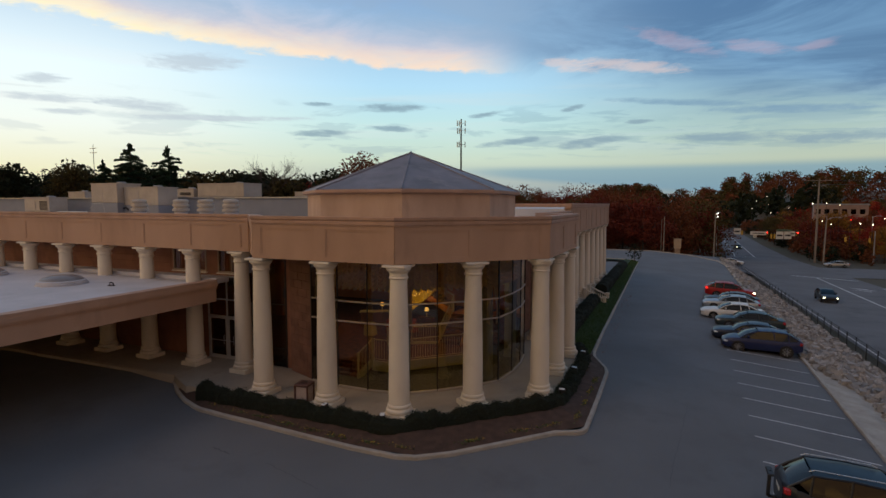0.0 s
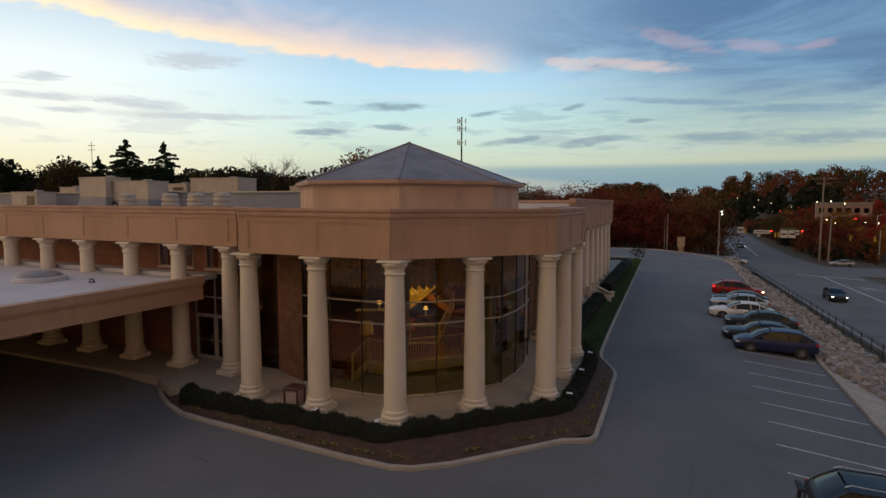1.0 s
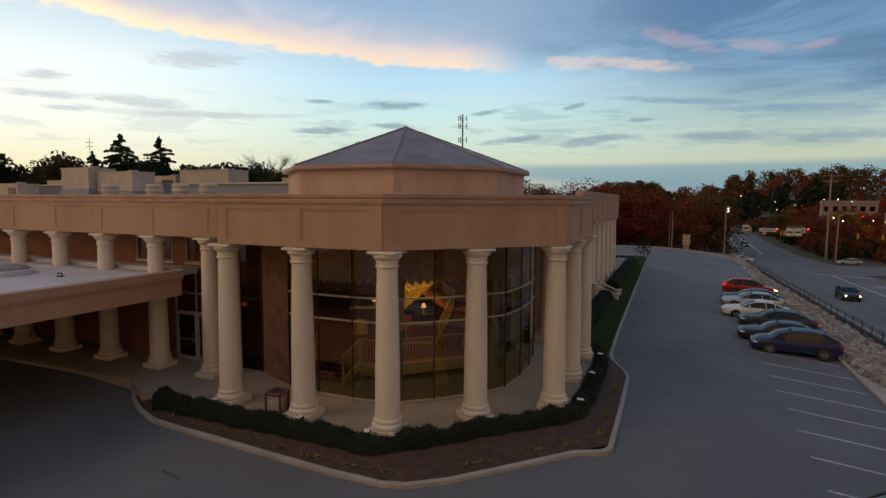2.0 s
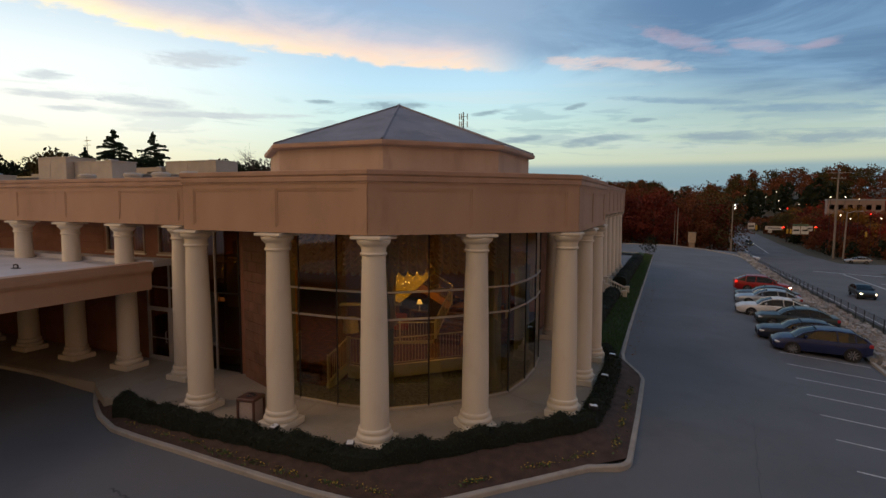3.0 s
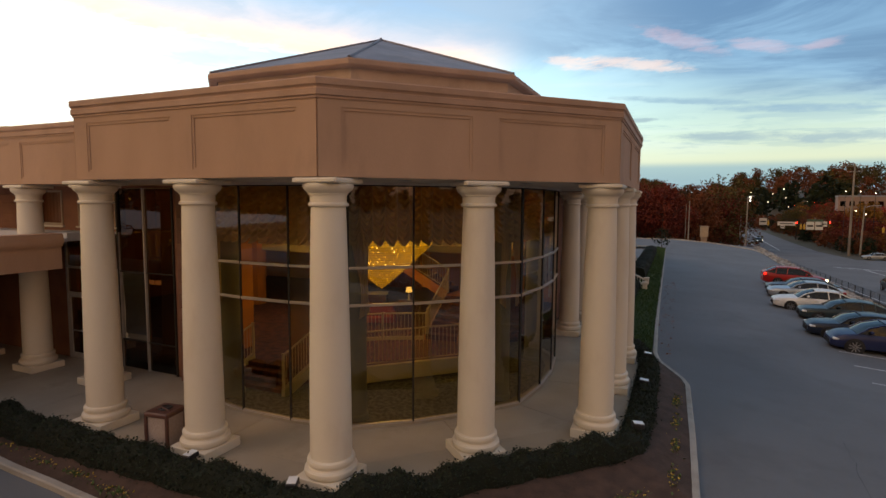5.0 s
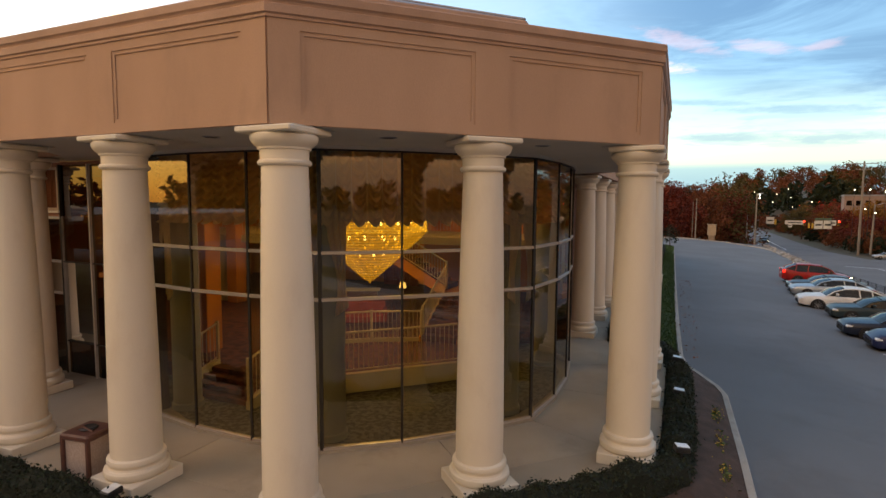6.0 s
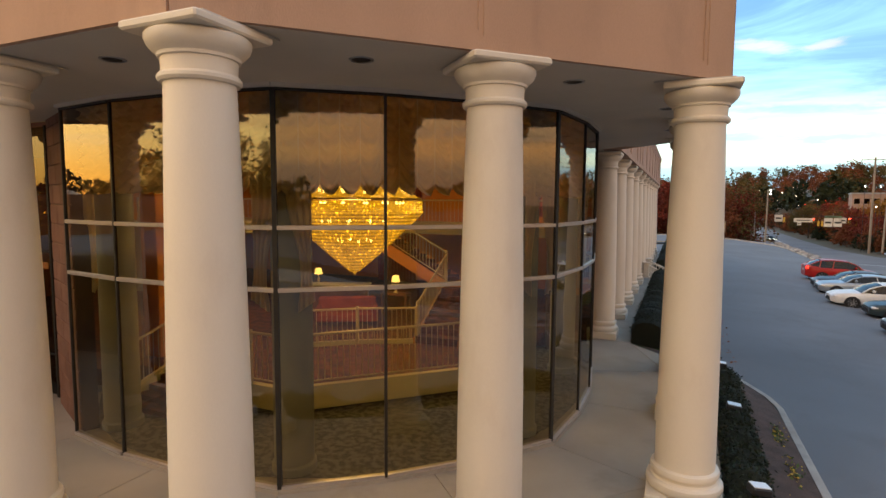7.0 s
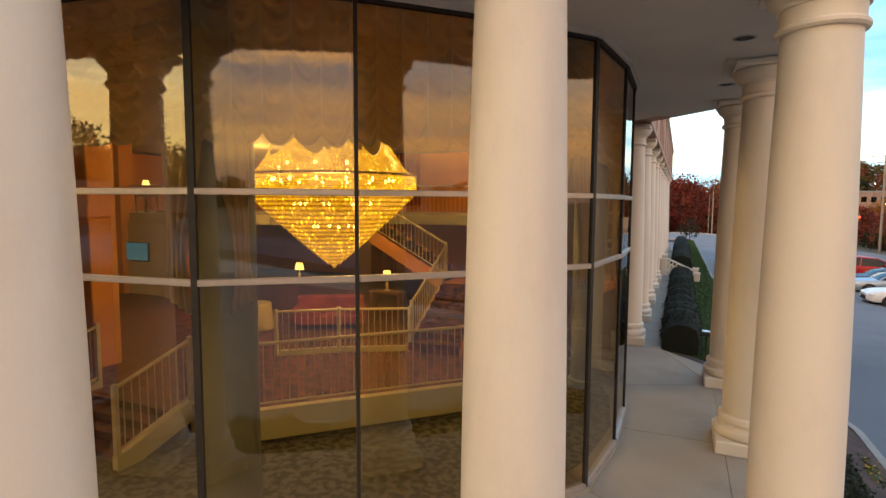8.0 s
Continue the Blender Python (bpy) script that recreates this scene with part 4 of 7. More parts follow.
# entrance glazing: a door and lights under a valance, then a tall window up to the soffit
ALU = surf("pale_aluminium", (.42, .39, .36), (.36, .33, .31), 4, .45, .0, metal=.0)
entry = empty("door_1", pose(-8.9, YW, 0), "glazed entrance front with doors in pale aluminium frames", "entrance", kind="structure")
DX = (-1.4, -.05, .65, 1.4)
for xx in DX:
    Shape().box(xx - .035, -.04, 0, xx + .035, .08, 4.64).make("mullion", ALU, entry)
for z in (2.38, 3.32, 4.60):
    Shape().box(-1.4, -.035, z - .035, 1.4, .07, z + .035).make("rail", ALU, entry)
for xa, xb in zip(DX, DX[1:]):
    for za, zb in ((.03, 2.34), (2.42, 3.28), (3.36, 4.56)):
        Shape().add([(xa + .035, .02, za), (xb - .035, .02, za), (xb - .035, .02, zb), (xa + .035, .02, zb)], [(0, 1, 2, 3)]).make("pane", WINGLASS, entry)
for xa, xb in ((-1.36, -.09), (-.01, .61)):
    leaf = Shape().box(xa, -.03, .01, xa + .09, .03, 2.34).box(xb - .09, -.03, .01, xb, .03, 2.34).box(xa + .09, -.03, .01, xb - .09, .03, .20).box(xa + .09, -.03, 2.24, xb - .09, .03, 2.34).make("door_leaf", ALU, entry)
    Shape().tube([(xb - .15, -.04, .85), (xb - .15, -.11, .87), (xb - .15, -.11, 1.33), (xb - .15, -.04, 1.35)], .016, 8).make("door_handle", STEEL, leaf)
    Shape().box(xa + .09, -.045, 1.0, xb - .09, -.02, 1.05, bevel=.01).make("push_bar", STEEL, leaf)
tall = empty("window_3", pose(-6.2, YW, 0), "tall dark window beside the entrance, up to the soffit", "window", kind="structure")
TX = (-1.3, -.02, 1.3)
for k, xx in enumerate(TX):
    Shape().box(xx - .03, -.05, 0, xx + .03, .08, 6.12).make("mullion", ALU if k == 1 else MULLION, tall)
for z in (.98, 3.32):
    Shape().box(-1.3, -.03, z - .02, 1.3, .05, z + .02).make("rail", MULLION, tall)
for xa, xb in zip(TX, TX[1:]):
    for za, zb in ((.03, .96), (1.0, 3.30), (3.34, 6.10)):
        Shape().add([(xa + .03, .02, za), (xb - .03, .02, za), (xb - .03, .02, zb), (xa + .03, .02, zb)], [(0, 1, 2, 3)]).make("pane", WINGLASS, tall)
SIGNM = glow("lit_amber_sign", (1.0, .42, .12), 0.5)
sg = empty("exit_sign", pose(-7.0, YW + .9, 2.75), "small amber lit sign inside the entrance glazing", "sign")
Shape().box(-.32, 0, 0, -.02, .04, .16, bevel=.01).make("sign_plate", SIGNM, sg)
Shape().box(.04, 0, 0, .32, .04, .16, bevel=.01).make("sign_plate", SIGNM, sg)


TAPE = surf("pale_gathering_tape", (.78, .72, .62), (.70, .64, .54), 6, .9, .05)


def valance(name, m, half, z1, z0, swags, label, mat, depth=.05):
    """A gathered cloth valance with scalloped foot and drooping folds."""
    nx, nz = swags * 12, 84
    v, f = [], []
    for k in range(nz + 1):
        for i in range(nx + 1):
            u = i / nx
            ph = (u * swags) % 1
            droop = math.sin(math.pi * ph)
            foot = z0 + .15 * (1 - droop)
            z = z1 + (foot - z1) * k / nz
            wave = z * 17 - 17 * (ph - .5) ** 2 + .9 * math.sin(3 * u * swags + 1.7 * z) + 1.3 * int(u * swags)
            fold = -.15 * (1 - abs(math.sin(wave)) ** .6) * droop ** .5 + .05 * math.cos(2 * math.pi * ph)
            v.append((-half + 2 * half * u, fold - depth * droop * (k / nz), z))
    n = nx + 1
    f = [(k * n + i, k * n + i + 1, (k + 1) * n + i + 1, (k + 1) * n + i) for k in range(nz) for i in range(nx)]
    me = bpy.data.meshes.new(name)
    me.from_pydata(v, [], f)
    me.materials.append(mat)
    me.polygons.foreach_set("use_smooth", [True] * len(me.polygons))
    ob = new(name, me)
    ob.matrix_basis = m
    th = ob.modifiers.new("cloth", "SOLIDIFY")
    th.thickness = .006
    for i in range(1, swags):
        x = -half + 2 * half * i / swags
        Shape().box(x - .008, .028, z0 + .2, x + .008, .036, z1 - .02).make("gathering_tape", TAPE, ob)
    return tagged(ob, label, "curtain", "valances in the curtain wall")


CLOTH = surf("taupe_curtain_cloth", (.70, .60, .43), (.60, .51, .36), 3, .9, .1, fine=200)
_n = CLOTH.node_tree
_t, _x = _n.nodes.new("ShaderNodeBsdfTranslucent"), _n.nodes.new("ShaderNodeMixShader")
_t.inputs[0].default_value, _x.inputs[0].default_value = (.86, .62, .38, 1), .36
_n.links.new(_n.nodes["Principled BSDF"].outputs[0], _x.inputs[1])
_n.links.new(_t.outputs[0], _x.inputs[2])
_n.links.new(_x.outputs[0], _n.nodes["Material Output"].inputs[0])
for i in range(len(VA) - 1):
    m, w = facet(i)
    valance("valance", m @ pose(0, .36, 0), w - .03, 6.29, 4.60, 5, "taupe ruched valance with scalloped foot behind the glass", CLOTH)
valance("valance", pose(-8.9, YW + .3, 0), 1.38, 4.58, 4.0, 5, "pale ruched valance with scalloped foot inside the entrance", CLOTH)


def drape(m):
    """A side curtain drawn in by a tie."""
    nx, nz = 24, 22
    v = []
    for k in range(nz + 1):
        z = 4.95 - 2.1 * k / nz
        half = .20 - .11 * smooth01(z, 4.6, 3.5) + .05 * smooth01(z, 3.3, 2.9)
        for i in range(nx + 1):
            u = i / nx * 2 - 1
            v.append((u * half + .10 * smooth01(z, 4.7, 3.4), .03 * math.sin(u * 11), z + .1 * u * (k / nz)))
    n = nx + 1
    f = [(k * n + i, k * n + i + 1, (k + 1) * n + i + 1, (k + 1) * n + i) for k in range(nz) for i in range(nx)]
    me = bpy.data.meshes.new("drape")
    me.from_pydata(v, [], f)
    me.materials.append(CLOTH)
    me.polygons.foreach_set("use_smooth", [True] * len(me.polygons))
    ob = new("drape", me)
    ob.matrix_basis = m
    ob.modifiers.new("cloth", "SOLIDIFY").thickness = .006
    return tagged(ob, "taupe side curtain drawn in by a tie behind the glass", "curtain", "side curtains")


for a in (-112.5, -67.5, -22.5, 22.5):
    drape(side(a + 2.5, RG - .12))
    drape(side(a - 2.5, RG - .12) @ Matrix.Scale(-1, 4, (1, 0, 0)))

# ---- entrance canopy ----
canopy = empty("entrance_canopy", pose(0, 0, 0), "long flat entrance canopy with tan stucco fascia and white roof", "canopy")
XC, ZCA, ZCB = -8.25, 3.52, 4.62
# its unseen far end is drawn out to keep sky light from beneath
Shape().box(-46, -34, ZCA, XC - .02, -6.15, 4.34).make("canopy_body", SOFFIT, canopy)
Shape().box(-45.8, -33.8, 4.34, XC - .35, -6.05, 4.44).make("canopy_roof", MEMBRANE, canopy, "white roof membrane with grey stains")
cf = Shape().box(XC - .4, -34, ZCA - .002, XC, -6.1, 4.24).box(XC - .45, -34.05, 4.24, XC + .06, -6.08, 4.33).box(XC - .48, -34.1, 4.33, XC + .10, -6.06, 4.50).box(XC - .46, -34.06, 4.50, XC + .07, -6.07, ZCB)
cf.make("canopy_fascia", STUCCO, canopy)
Shape().box(XC - .44, -34, ZCB, XC + .05, -6.08, ZCB + .03).make("canopy_coping", COPING, canopy)
Shape().box(-46, -5.6, 4.44, XC - .5, YW - .02, 4.62).make("canopy_flashing", MEMBRANE, canopy)
Shape().box(-46, -6.14, 4.34, XC - .5, YW - .02, 4.44).make("canopy_deck", MEMBRANE, canopy)


def dome(m):
    d = empty("skylight", m, "oval grey domed skylight on the canopy roof", "skylight", "canopy skylights")
    Shape().lathe([(1.14, 0), (1.14, .10), (1.08, .12), (1.08, .20), (1.0, .23), (.92, .23)], 32).make("kerb", MEMBRANE, d, smooth=True)
    Shape().lathe([(.98, .22), (.93, .28), (.79, .36), (.56, .43), (.28, .47), (.02, .48)], 32).make("dome", surf("grey_acrylic", (.24, .22, .21), (.19, .175, .17), 2, .35, 0), d, smooth=True)
    return d


d0 = dome(pose(-15.4, -9.35, 4.44))
copy_thing(d0, pose(-22.8, -9.1, 4.44))
rv = empty("roof_vent", pose(-12.5, -8.75, 4.44), "small black roof vent on the canopy", "vent")
Shape().box(-.16, -.10, 0, .16, .10, .03).make("vent_base", DARKM, rv)
Shape().tube([(-.14, 0, .02), (-.14, 0, .14), (0, 0, .17), (.14, 0, .14), (.14, 0, .02)], .03, 8).make("vent_loop", DARKM, rv)

# ---- lobby behind the glass ----
CARPET = surf("dark_patterned_carpet", (.15, .146, .135), (.065, .063, .06), 8.0, .95, .3, fine=40, spread=(.45, .55))
REDCARPET = surf("red_brown_patterned_carpet", (.17, .052, .022), (.075, .026, .013), 4.0, .95, .3, fine=30, spread=(.42, .58))
IVORY = surf("ivory_lobby_paint", (.60, .54, .33), (.54, .48, .28), 1.5, .7, .05)
ORANGE = surf("apricot_wall_paint", (.64, .255, .06), (.57, .22, .05), 1.2, .75, .05)
WALNUT = surf("walnut_rail", (.18, .075, .035), (.12, .05, .025), 3, .4, .05, streak=.2)
BRASSY = surf("cream_metal_baluster", (.66, .55, .36), (.58, .48, .32), 4, .4, 0, metal=.2)
REDCLOTH = surf("red_curtain_cloth", (.36, .07, .04), (.26, .05, .03), 2, .9, .1)
SHADE = glow("lit_lamp_shade", (1.0, .60, .20), 1.1)

LOBBYCOL = surf("grey_plaster", (.30, .30, .27), (.25, .25, .23), 1.2, .6, .05)
for a in (-112.5, -67.5, -22.5, 22.5):
    lc = empty("lobby_column", pose(*polar(5.58, a), .0), "round pale plaster column just behind the glass", "column", "lobby columns")
    Shape().lathe([(.33, .012), (.33, 6.3)], 32).make("shaft", LOBBYCOL, lc, smooth=True)
    Shape().lathe([(.37, .012), (.37, .14), (.34, .17)], 32).make("skirting", LOBBYCOL, lc, smooth=True)
floor = Shape().prism([polar(5.95, a) for a in range(-180, 180, 15)], -.03, .012).make("floor", CARPET)
tagged(floor, "dark grey patterned carpet on the sunken lobby floor", "floor", kind="structure")
PZ = .50
PLAT = [(-.6, -3.40), (.45, -3.40), (3.40, -.45), (3.40, 3.6), (4.4, 4.2), (4.4, 20), (-20, 20), (-20, -4.3), (-4.9, -4.3), (-3.9, -3.40), (-3.0, -3.40)]
plat = Shape().prism(PLAT, .10, PZ).make("floor_2", REDCARPET)
tagged(plat, "red-brown patterned carpet of the raised lobby", "floor", kind="structure")


def band(line, z0, z1, t, name, mat, parent=None, label="", out=0.02):
    """A fascia that follows a line of the plan."""
    s = Shape()
    for a, b in zip(line, line[1:]):
        d = Vector((b[0] - a[0], b[1] - a[1], 0))
        m = pose(a[0], a[1], 0, 0, 0, math.degrees(math.atan2(d.y, d.x)))
        s.box(-out, -out, z0, d.length + out, t, z1, m)
    return s.make(name, mat, parent, label)


EDGE = [(-.5, -3.40), (.45, -3.40), (3.40, -.45), (3.40, 3.6)]
tagged(band(EDGE, .05, PZ + .06, .12, "trim", IVORY, out=.04), "ivory fascia along the raised lobby floor", "trim", kind="structure")


def railing(line, z0s, height, label, group, gap=.135):
    """A balustrade along points (x, y, z): cream balusters, posts and a handrail."""
    r = empty("railing", None, label, "railing", group)
    pts = [Vector(p) for p in line]
    for p in pts:
        Shape().box(p.x - .04, p.y - .04, p.z, p.x + .04, p.y + .04, p.z + height + .06, bevel=.01).make("newel", BRASSY, r)
    for a, b in zip(pts, pts[1:]):
        up = Vector((0, 0, height))
        Shape().tube([a + up, b + up], .032, 8).make("handrail", BRASSY, r)
        Shape().tube([a + Vector((0, 0, .09)), b + Vector((0, 0, .09))], .018, 6).make("foot_rail", BRASSY, r)
        n = int((b - a).length / gap)
        for i in range(1, n):
            p = a.lerp(b, i / n)
            Shape().tube([p + Vector((0, 0, .09)), p + up], .0105, 5).make("baluster", BRASSY, r)
    return r


railing([(-.5, -3.34, PZ + .06), (.43, -3.34, PZ + .06), (3.34, -.43, PZ + .06), (3.34, 3.5, PZ + .06)], None, 1.10, "cream metal balustrade along the raised lobby", "lobby balustrades")
# steps down to the sunken floor
stair = empty("steps", pose(0, 0, 0), "carpeted steps with ivory stringers down to the sunken floor", "stairs")
for i in range(4):
    Shape().box(-2.9, -4.60 + .30 * i, .012, -.62, -3.38, .125 * (i + 1)).make("tread", REDCARPET, stair)
for xx in (-.62, -3.0):
    s = Shape()
    s.v = [(xx, -4.78, .012), (xx, -4.40, .012), (xx, -3.38, .30), (xx, -3.38, .66), (xx, -4.78, .22)]
    s.v += [(x + .12, y, z) for x, y, z in s.v]
    s.f = [(0, 1, 2, 3, 4), (9, 8, 7, 6, 5)] + [(i, (i + 1) % 5, 5 + (i + 1) % 5, 5 + i) for i in range(5)]
    s.make("stringer", IVORY, stair)
railing([(-.56, -4.74, .20), (-.56, -3.40, .62)], None, 1.05, "sloping cream balustrade beside the lobby steps", "lobby balustrades")
railing([(-2.94, -4.74, .20), (-2.94, -3.40, .62)], None, 1.05, "sloping cream balustrade beside the lobby steps", "lobby balustrades")

# inner gallery rail and the stair to the upper floor
inner_line = [(-1.34, -.37, PZ + .02), (-.25, .51, PZ + .02), (1.2, 1.3, PZ + .02)]
tagged(band([p[:2] for p in inner_line], PZ, PZ + .12, .10, "trim_2", IVORY), "ivory kerb under the inner balustrade", "trim", kind="structure")
railing(inner_line, None, 1.0, "cream balustrade round the stair well", "lobby balustrades")


def flight(a, b, width, label):
    """A straight flight with solid stringers from a to b (points on its near edge)."""
    a, b = Vector(a), Vector(b)
    fl = empty("staircase", None, label, "stairs", "lobby stairs")
    d = Vector((b.x - a.x, b.y - a.y, 0))
    m = Matrix.Translation((a.x, a.y, 0)) @ pose(0, 0, 0, 0, 0, math.degrees(math.atan2(d.y, d.x)))
    n = max(4, round((b.z - a.z) / .17))
    ln = d.length
    for i in range(n):
        Shape().box(ln * i / n, .05, a.z + (b.z - a.z) * i / n - .02, ln * (i + 1) / n + .03, width, a.z + (b.z - a.z) * (i + 1) / n, m).make("tread", REDCARPET, fl)
    for yy in (0, width):
        s = Shape()
        s.v = [(0, yy, a.z - .32), (ln, yy, b.z - .32), (ln, yy, b.z + .12), (0, yy, a.z + .12)]
        s.v += [(x, y + .06, z) for x, y, z in s.v]
        s.f = [(0, 1, 2, 3), (7, 6, 5, 4)] + [(i, (i + 1) % 4, 4 + (i + 1) % 4, 4 + i) for i in range(4)]
        s.make("stringer", ORANGE, fl, m=m)
    u = Shape()
    u.v = [(0, .06, a.z - .30), (ln, .06, b.z - .30), (ln, width, b.z - .30), (0, width, a.z - .30)]
    u.f = [(0, 1, 2, 3)]
    u.make("soffit", ORANGE, fl, m=m)
    return fl


flight((2.5, 1.35, PZ + .05), (2.25, 4.0, 1.75), 1.3, "carpeted lower flight with apricot stringers")
landing = Shape().box(.85, 4.0, 1.55, 3.3, 5.5, 1.75).make("landing", ORANGE)
tagged(landing, "apricot stair landing in the lobby", "landing", kind="structure")
flight((.85, 5.45, 1.80), (-2.3, 5.45, 3.50), 1.3, "carpeted upper flight with apricot stringers and soffit")
railing([(1.2, 1.4, PZ + .2), (.93, 4.05, 1.85)], None, .95, "sloping cream balustrade of the lower flight", "lobby balustrades")
railing([(.85, 4.20, 1.90), (-2.3, 4.20, 3.58)], None, .95, "sloping cream balustrade of the upper flight", "lobby balustrades")
railing([(2.3, 4.05, 1.77), (3.25, 4.05, 1.77)], None, .95, "cream balustrade of the landing", "lobby balustrades")

# gallery above
gal = Shape().prism([(-16, 4.2), (-5.5, 4.2), (-2.35, 5.5), (-2.35, 7.2), (4.3, 7.2), (4.3, 12), (-16, 12)], 3.25, 3.58).make("gallery", IVORY)
tagged(gal, "ivory edged upper gallery floor", "gallery", kind="structure")
railing([(-14, 4.26, 3.59), (-9.5, 4.26, 3.59), (-5.5, 4.26, 3.59)], None, 1.0, "cream balustrade of the upper gallery", "lobby balustrades", gap=.2)
railing([(-2.2, 7.26, 3.59), (1.0, 7.26, 3.59), (4.2, 7.26, 3.59)], None, 1.0, "cream balustrade of the upper gallery", "lobby balustrades", gap=.16)

for nm, dims, mt, lab in (("wall_lobby_back", (-20, 12.0, .6, 4.4, 12.25, 6.2), ORANGE, "apricot back wall of the lobby"),
                          ("wall_lobby_west", (-16.3, -4.3, .0, -16.0, 12.0, 6.2), ORANGE, "apricot end wall of the lobby"),
                          ("wall_lobby_east", (4.15, 5.2, .0, 4.38, 12.0, 6.2), ORANGE, "apricot side wall of the lobby")):
    tagged(Shape().box(*dims).make(nm, mt), lab, "wall", kind="structure")
ceil = Shape().prism([polar(6.0, a) for a in range(-112, 38, 15)] + [(4.4, 4.4), (4.4, 12.2), (-16.2, 12.2), (-16.2, -4.4), (-4.4, -4.6)], 6.30, 6.40).make("ceiling", IVORY)
tagged(ceil, "plain ivory lobby ceiling", "ceiling", kind="structure")
Shape().box(-4.62, -2.75, PZ, -4.04, -2.15, 6.3, bevel=.02).make("lobby_pillar", ORANGE)
tagged(bpy.data.objects["lobby_pillar"], "square apricot pillar in the lobby", "pillar")
for x in (-9.5, -12.5):
    copy_thing(bpy.data.objects["lobby_pillar"], pose(x + 4.2, 6.6, 0))


def hanging(m, w, h, label):
    """A tall pleated wall curtain."""
    nx = int(w / .03)
    v = [(-w / 2 + w * i / nx, .05 * math.sin(i * 1.1), z) for z in (0, h * .5, h) for i in range(nx + 1)]
    f = [(k * (nx + 1) + i, k * (nx + 1) + i + 1, (k + 1) * (nx + 1) + i + 1, (k + 1) * (nx + 1) + i) for k in range(2) for i in range(nx)]
    me = bpy.data.meshes.new("wall_curtain")
    me.from_pydata(v, [], f)
    me.materials.append(REDCLOTH)
    ob = new("wall_curtain", me)
    ob.matrix_basis = m
    ob.modifiers.new("cloth", "SOLIDIFY").thickness = .008
    return tagged(ob, label, "curtain", "gallery curtains")


for x in (-12, -8.5, -4.6, 0.6, 2.8):
    hanging(pose(x, 11.9, 3.9), 1.7, 2.3, "deep red pleated curtain on the gallery wall")
hanging(pose(-5.2, 11.9, PZ), 2.2, 2.8, "deep red pleated curtain on the lobby wall")

# counter, lamps, tables, sofas
cnt = empty("counter", pose(-3.85, 3.85, PZ, 0, 0, 26), "long dark wooden counter with a lit ivory top", "counter")
Shape().box(-1.6, 0, 0, 1.6, .55, .95).make("counter_body", WALNUT, cnt)
Shape().box(-1.7, -.08, .95, 1.7, .62, 1.0, bevel=.01).make("counter_top", IVORY, cnt)


def table_lamp(m, group="lobby lamps"):
    l = empty("table_lamp", m, "brass table lamp with a lit cream shade", "lamp", group)
    Shape().lathe([(.09, 0), (.09, .02), (.03, .04), (.045, .12), (.05, .18), (.02, .26), (.012, .30), (.012, .42)], 16).make("stem", BRASSY, l, smooth=True)
    Shape().lathe([(.15, .36), (.10, .57)], 20, closed=False).make("shade", SHADE, l, smooth=True)
    return l


tl = table_lamp(pose(-4.15, 3.98, PZ + 1.0))
for x, y, z in ((-.72, 3.6, PZ + .98), (-12.4, 5.0, 4.28)):
    copy_thing(tl, pose(x, y, z))
stand = empty("side_table", pose(-12.4, 5.0, 3.58), "small dark side table under a lamp on the gallery", "table")
Shape().box(-.3, -.3, .62, .3, .3, .70, bevel=.01).make("tabletop", WALNUT, stand)
for sx in (-.25, .25):
    for sy in (-.25, .25):
        Shape().box(sx - .03, sy - .03, 0, sx + .03, sy + .03, .62).make("leg", WALNUT, stand)
cloth = empty("clothed_table", pose(-3.6, 1.5, PZ), "round table under a pale yellow cloth", "table")
Shape().lathe([(.42, .02), (.40, .3), (.37, .60), (.36, .73), (.34, .75)], 28).make("tablecloth", surf("pale_yellow_cloth", (.60, .48, .24), (.5, .4, .2), 6, .9, .1), cloth, smooth=True)


def sofa(m):
    so = empty("sofa", m, "dark red upholstered sofa in the lobby", "sofa", "lobby sofas")
    RED = REDCLOTH
    Shape().box(-.95, -.4, .12, .95, .4, .40, bevel=.05).make("seat", RED, so)
    Shape().box(-.95, .25, .40, .95, .45, .85, bevel=.06).make("backrest", RED, so)
    for x in (-1.0, .85):
        Shape().box(x, -.4, .12, x + .17, .42, .60, bevel=.05).make("armrest", RED, so)
    for x in (-.85, .85):
        for y in (-.3, .3):
            Shape().box(x - .03, y - .03, 0, x + .03, y + .03, .13).make("leg", WALNUT, so)
    return so


so = sofa(pose(-2.0, 2.6, PZ, 0, 0, 30))
con = empty("console_table", pose(-.72, 3.6, PZ), "narrow dark console table with a lamp", "table")
Shape().box(-.5, -.2, .90, .5, .2, .98, bevel=.01).make("tabletop", WALNUT, con)
for sx in (-.45, .45):
    for sy in (-.15, .15):
        Shape().box(sx - .03, sy - .03, 0, sx + .03, sy + .03, .90).make("leg", WALNUT, con)
tv = empty("wall_screen", pose(-11.75, 4.0, 1.8), "flat wall screen showing a pale blue picture", "screen")
Shape().box(-.60, .02, -.04, .60, .08, .68, bevel=.01).make("casing", DARKM, tv)
Shape().box(-.56, .0, 0, .56, .02, .64).make("display", glow("blue_display", (.06, .20, .38), .2), tv)
scr = Shape().box(-14.5, 4.09, PZ, -9.5, 4.18, 3.24).make("wall_screen_panel", IVORY)
tagged(scr, "ivory wall panel that carries the screen", "wall", kind="structure")

# ---- chandelier ----
ch = empty("chandelier", pose(0, 0, 0), "very large gold crystal chandelier, lit, hanging in the rotunda", "chandelier")


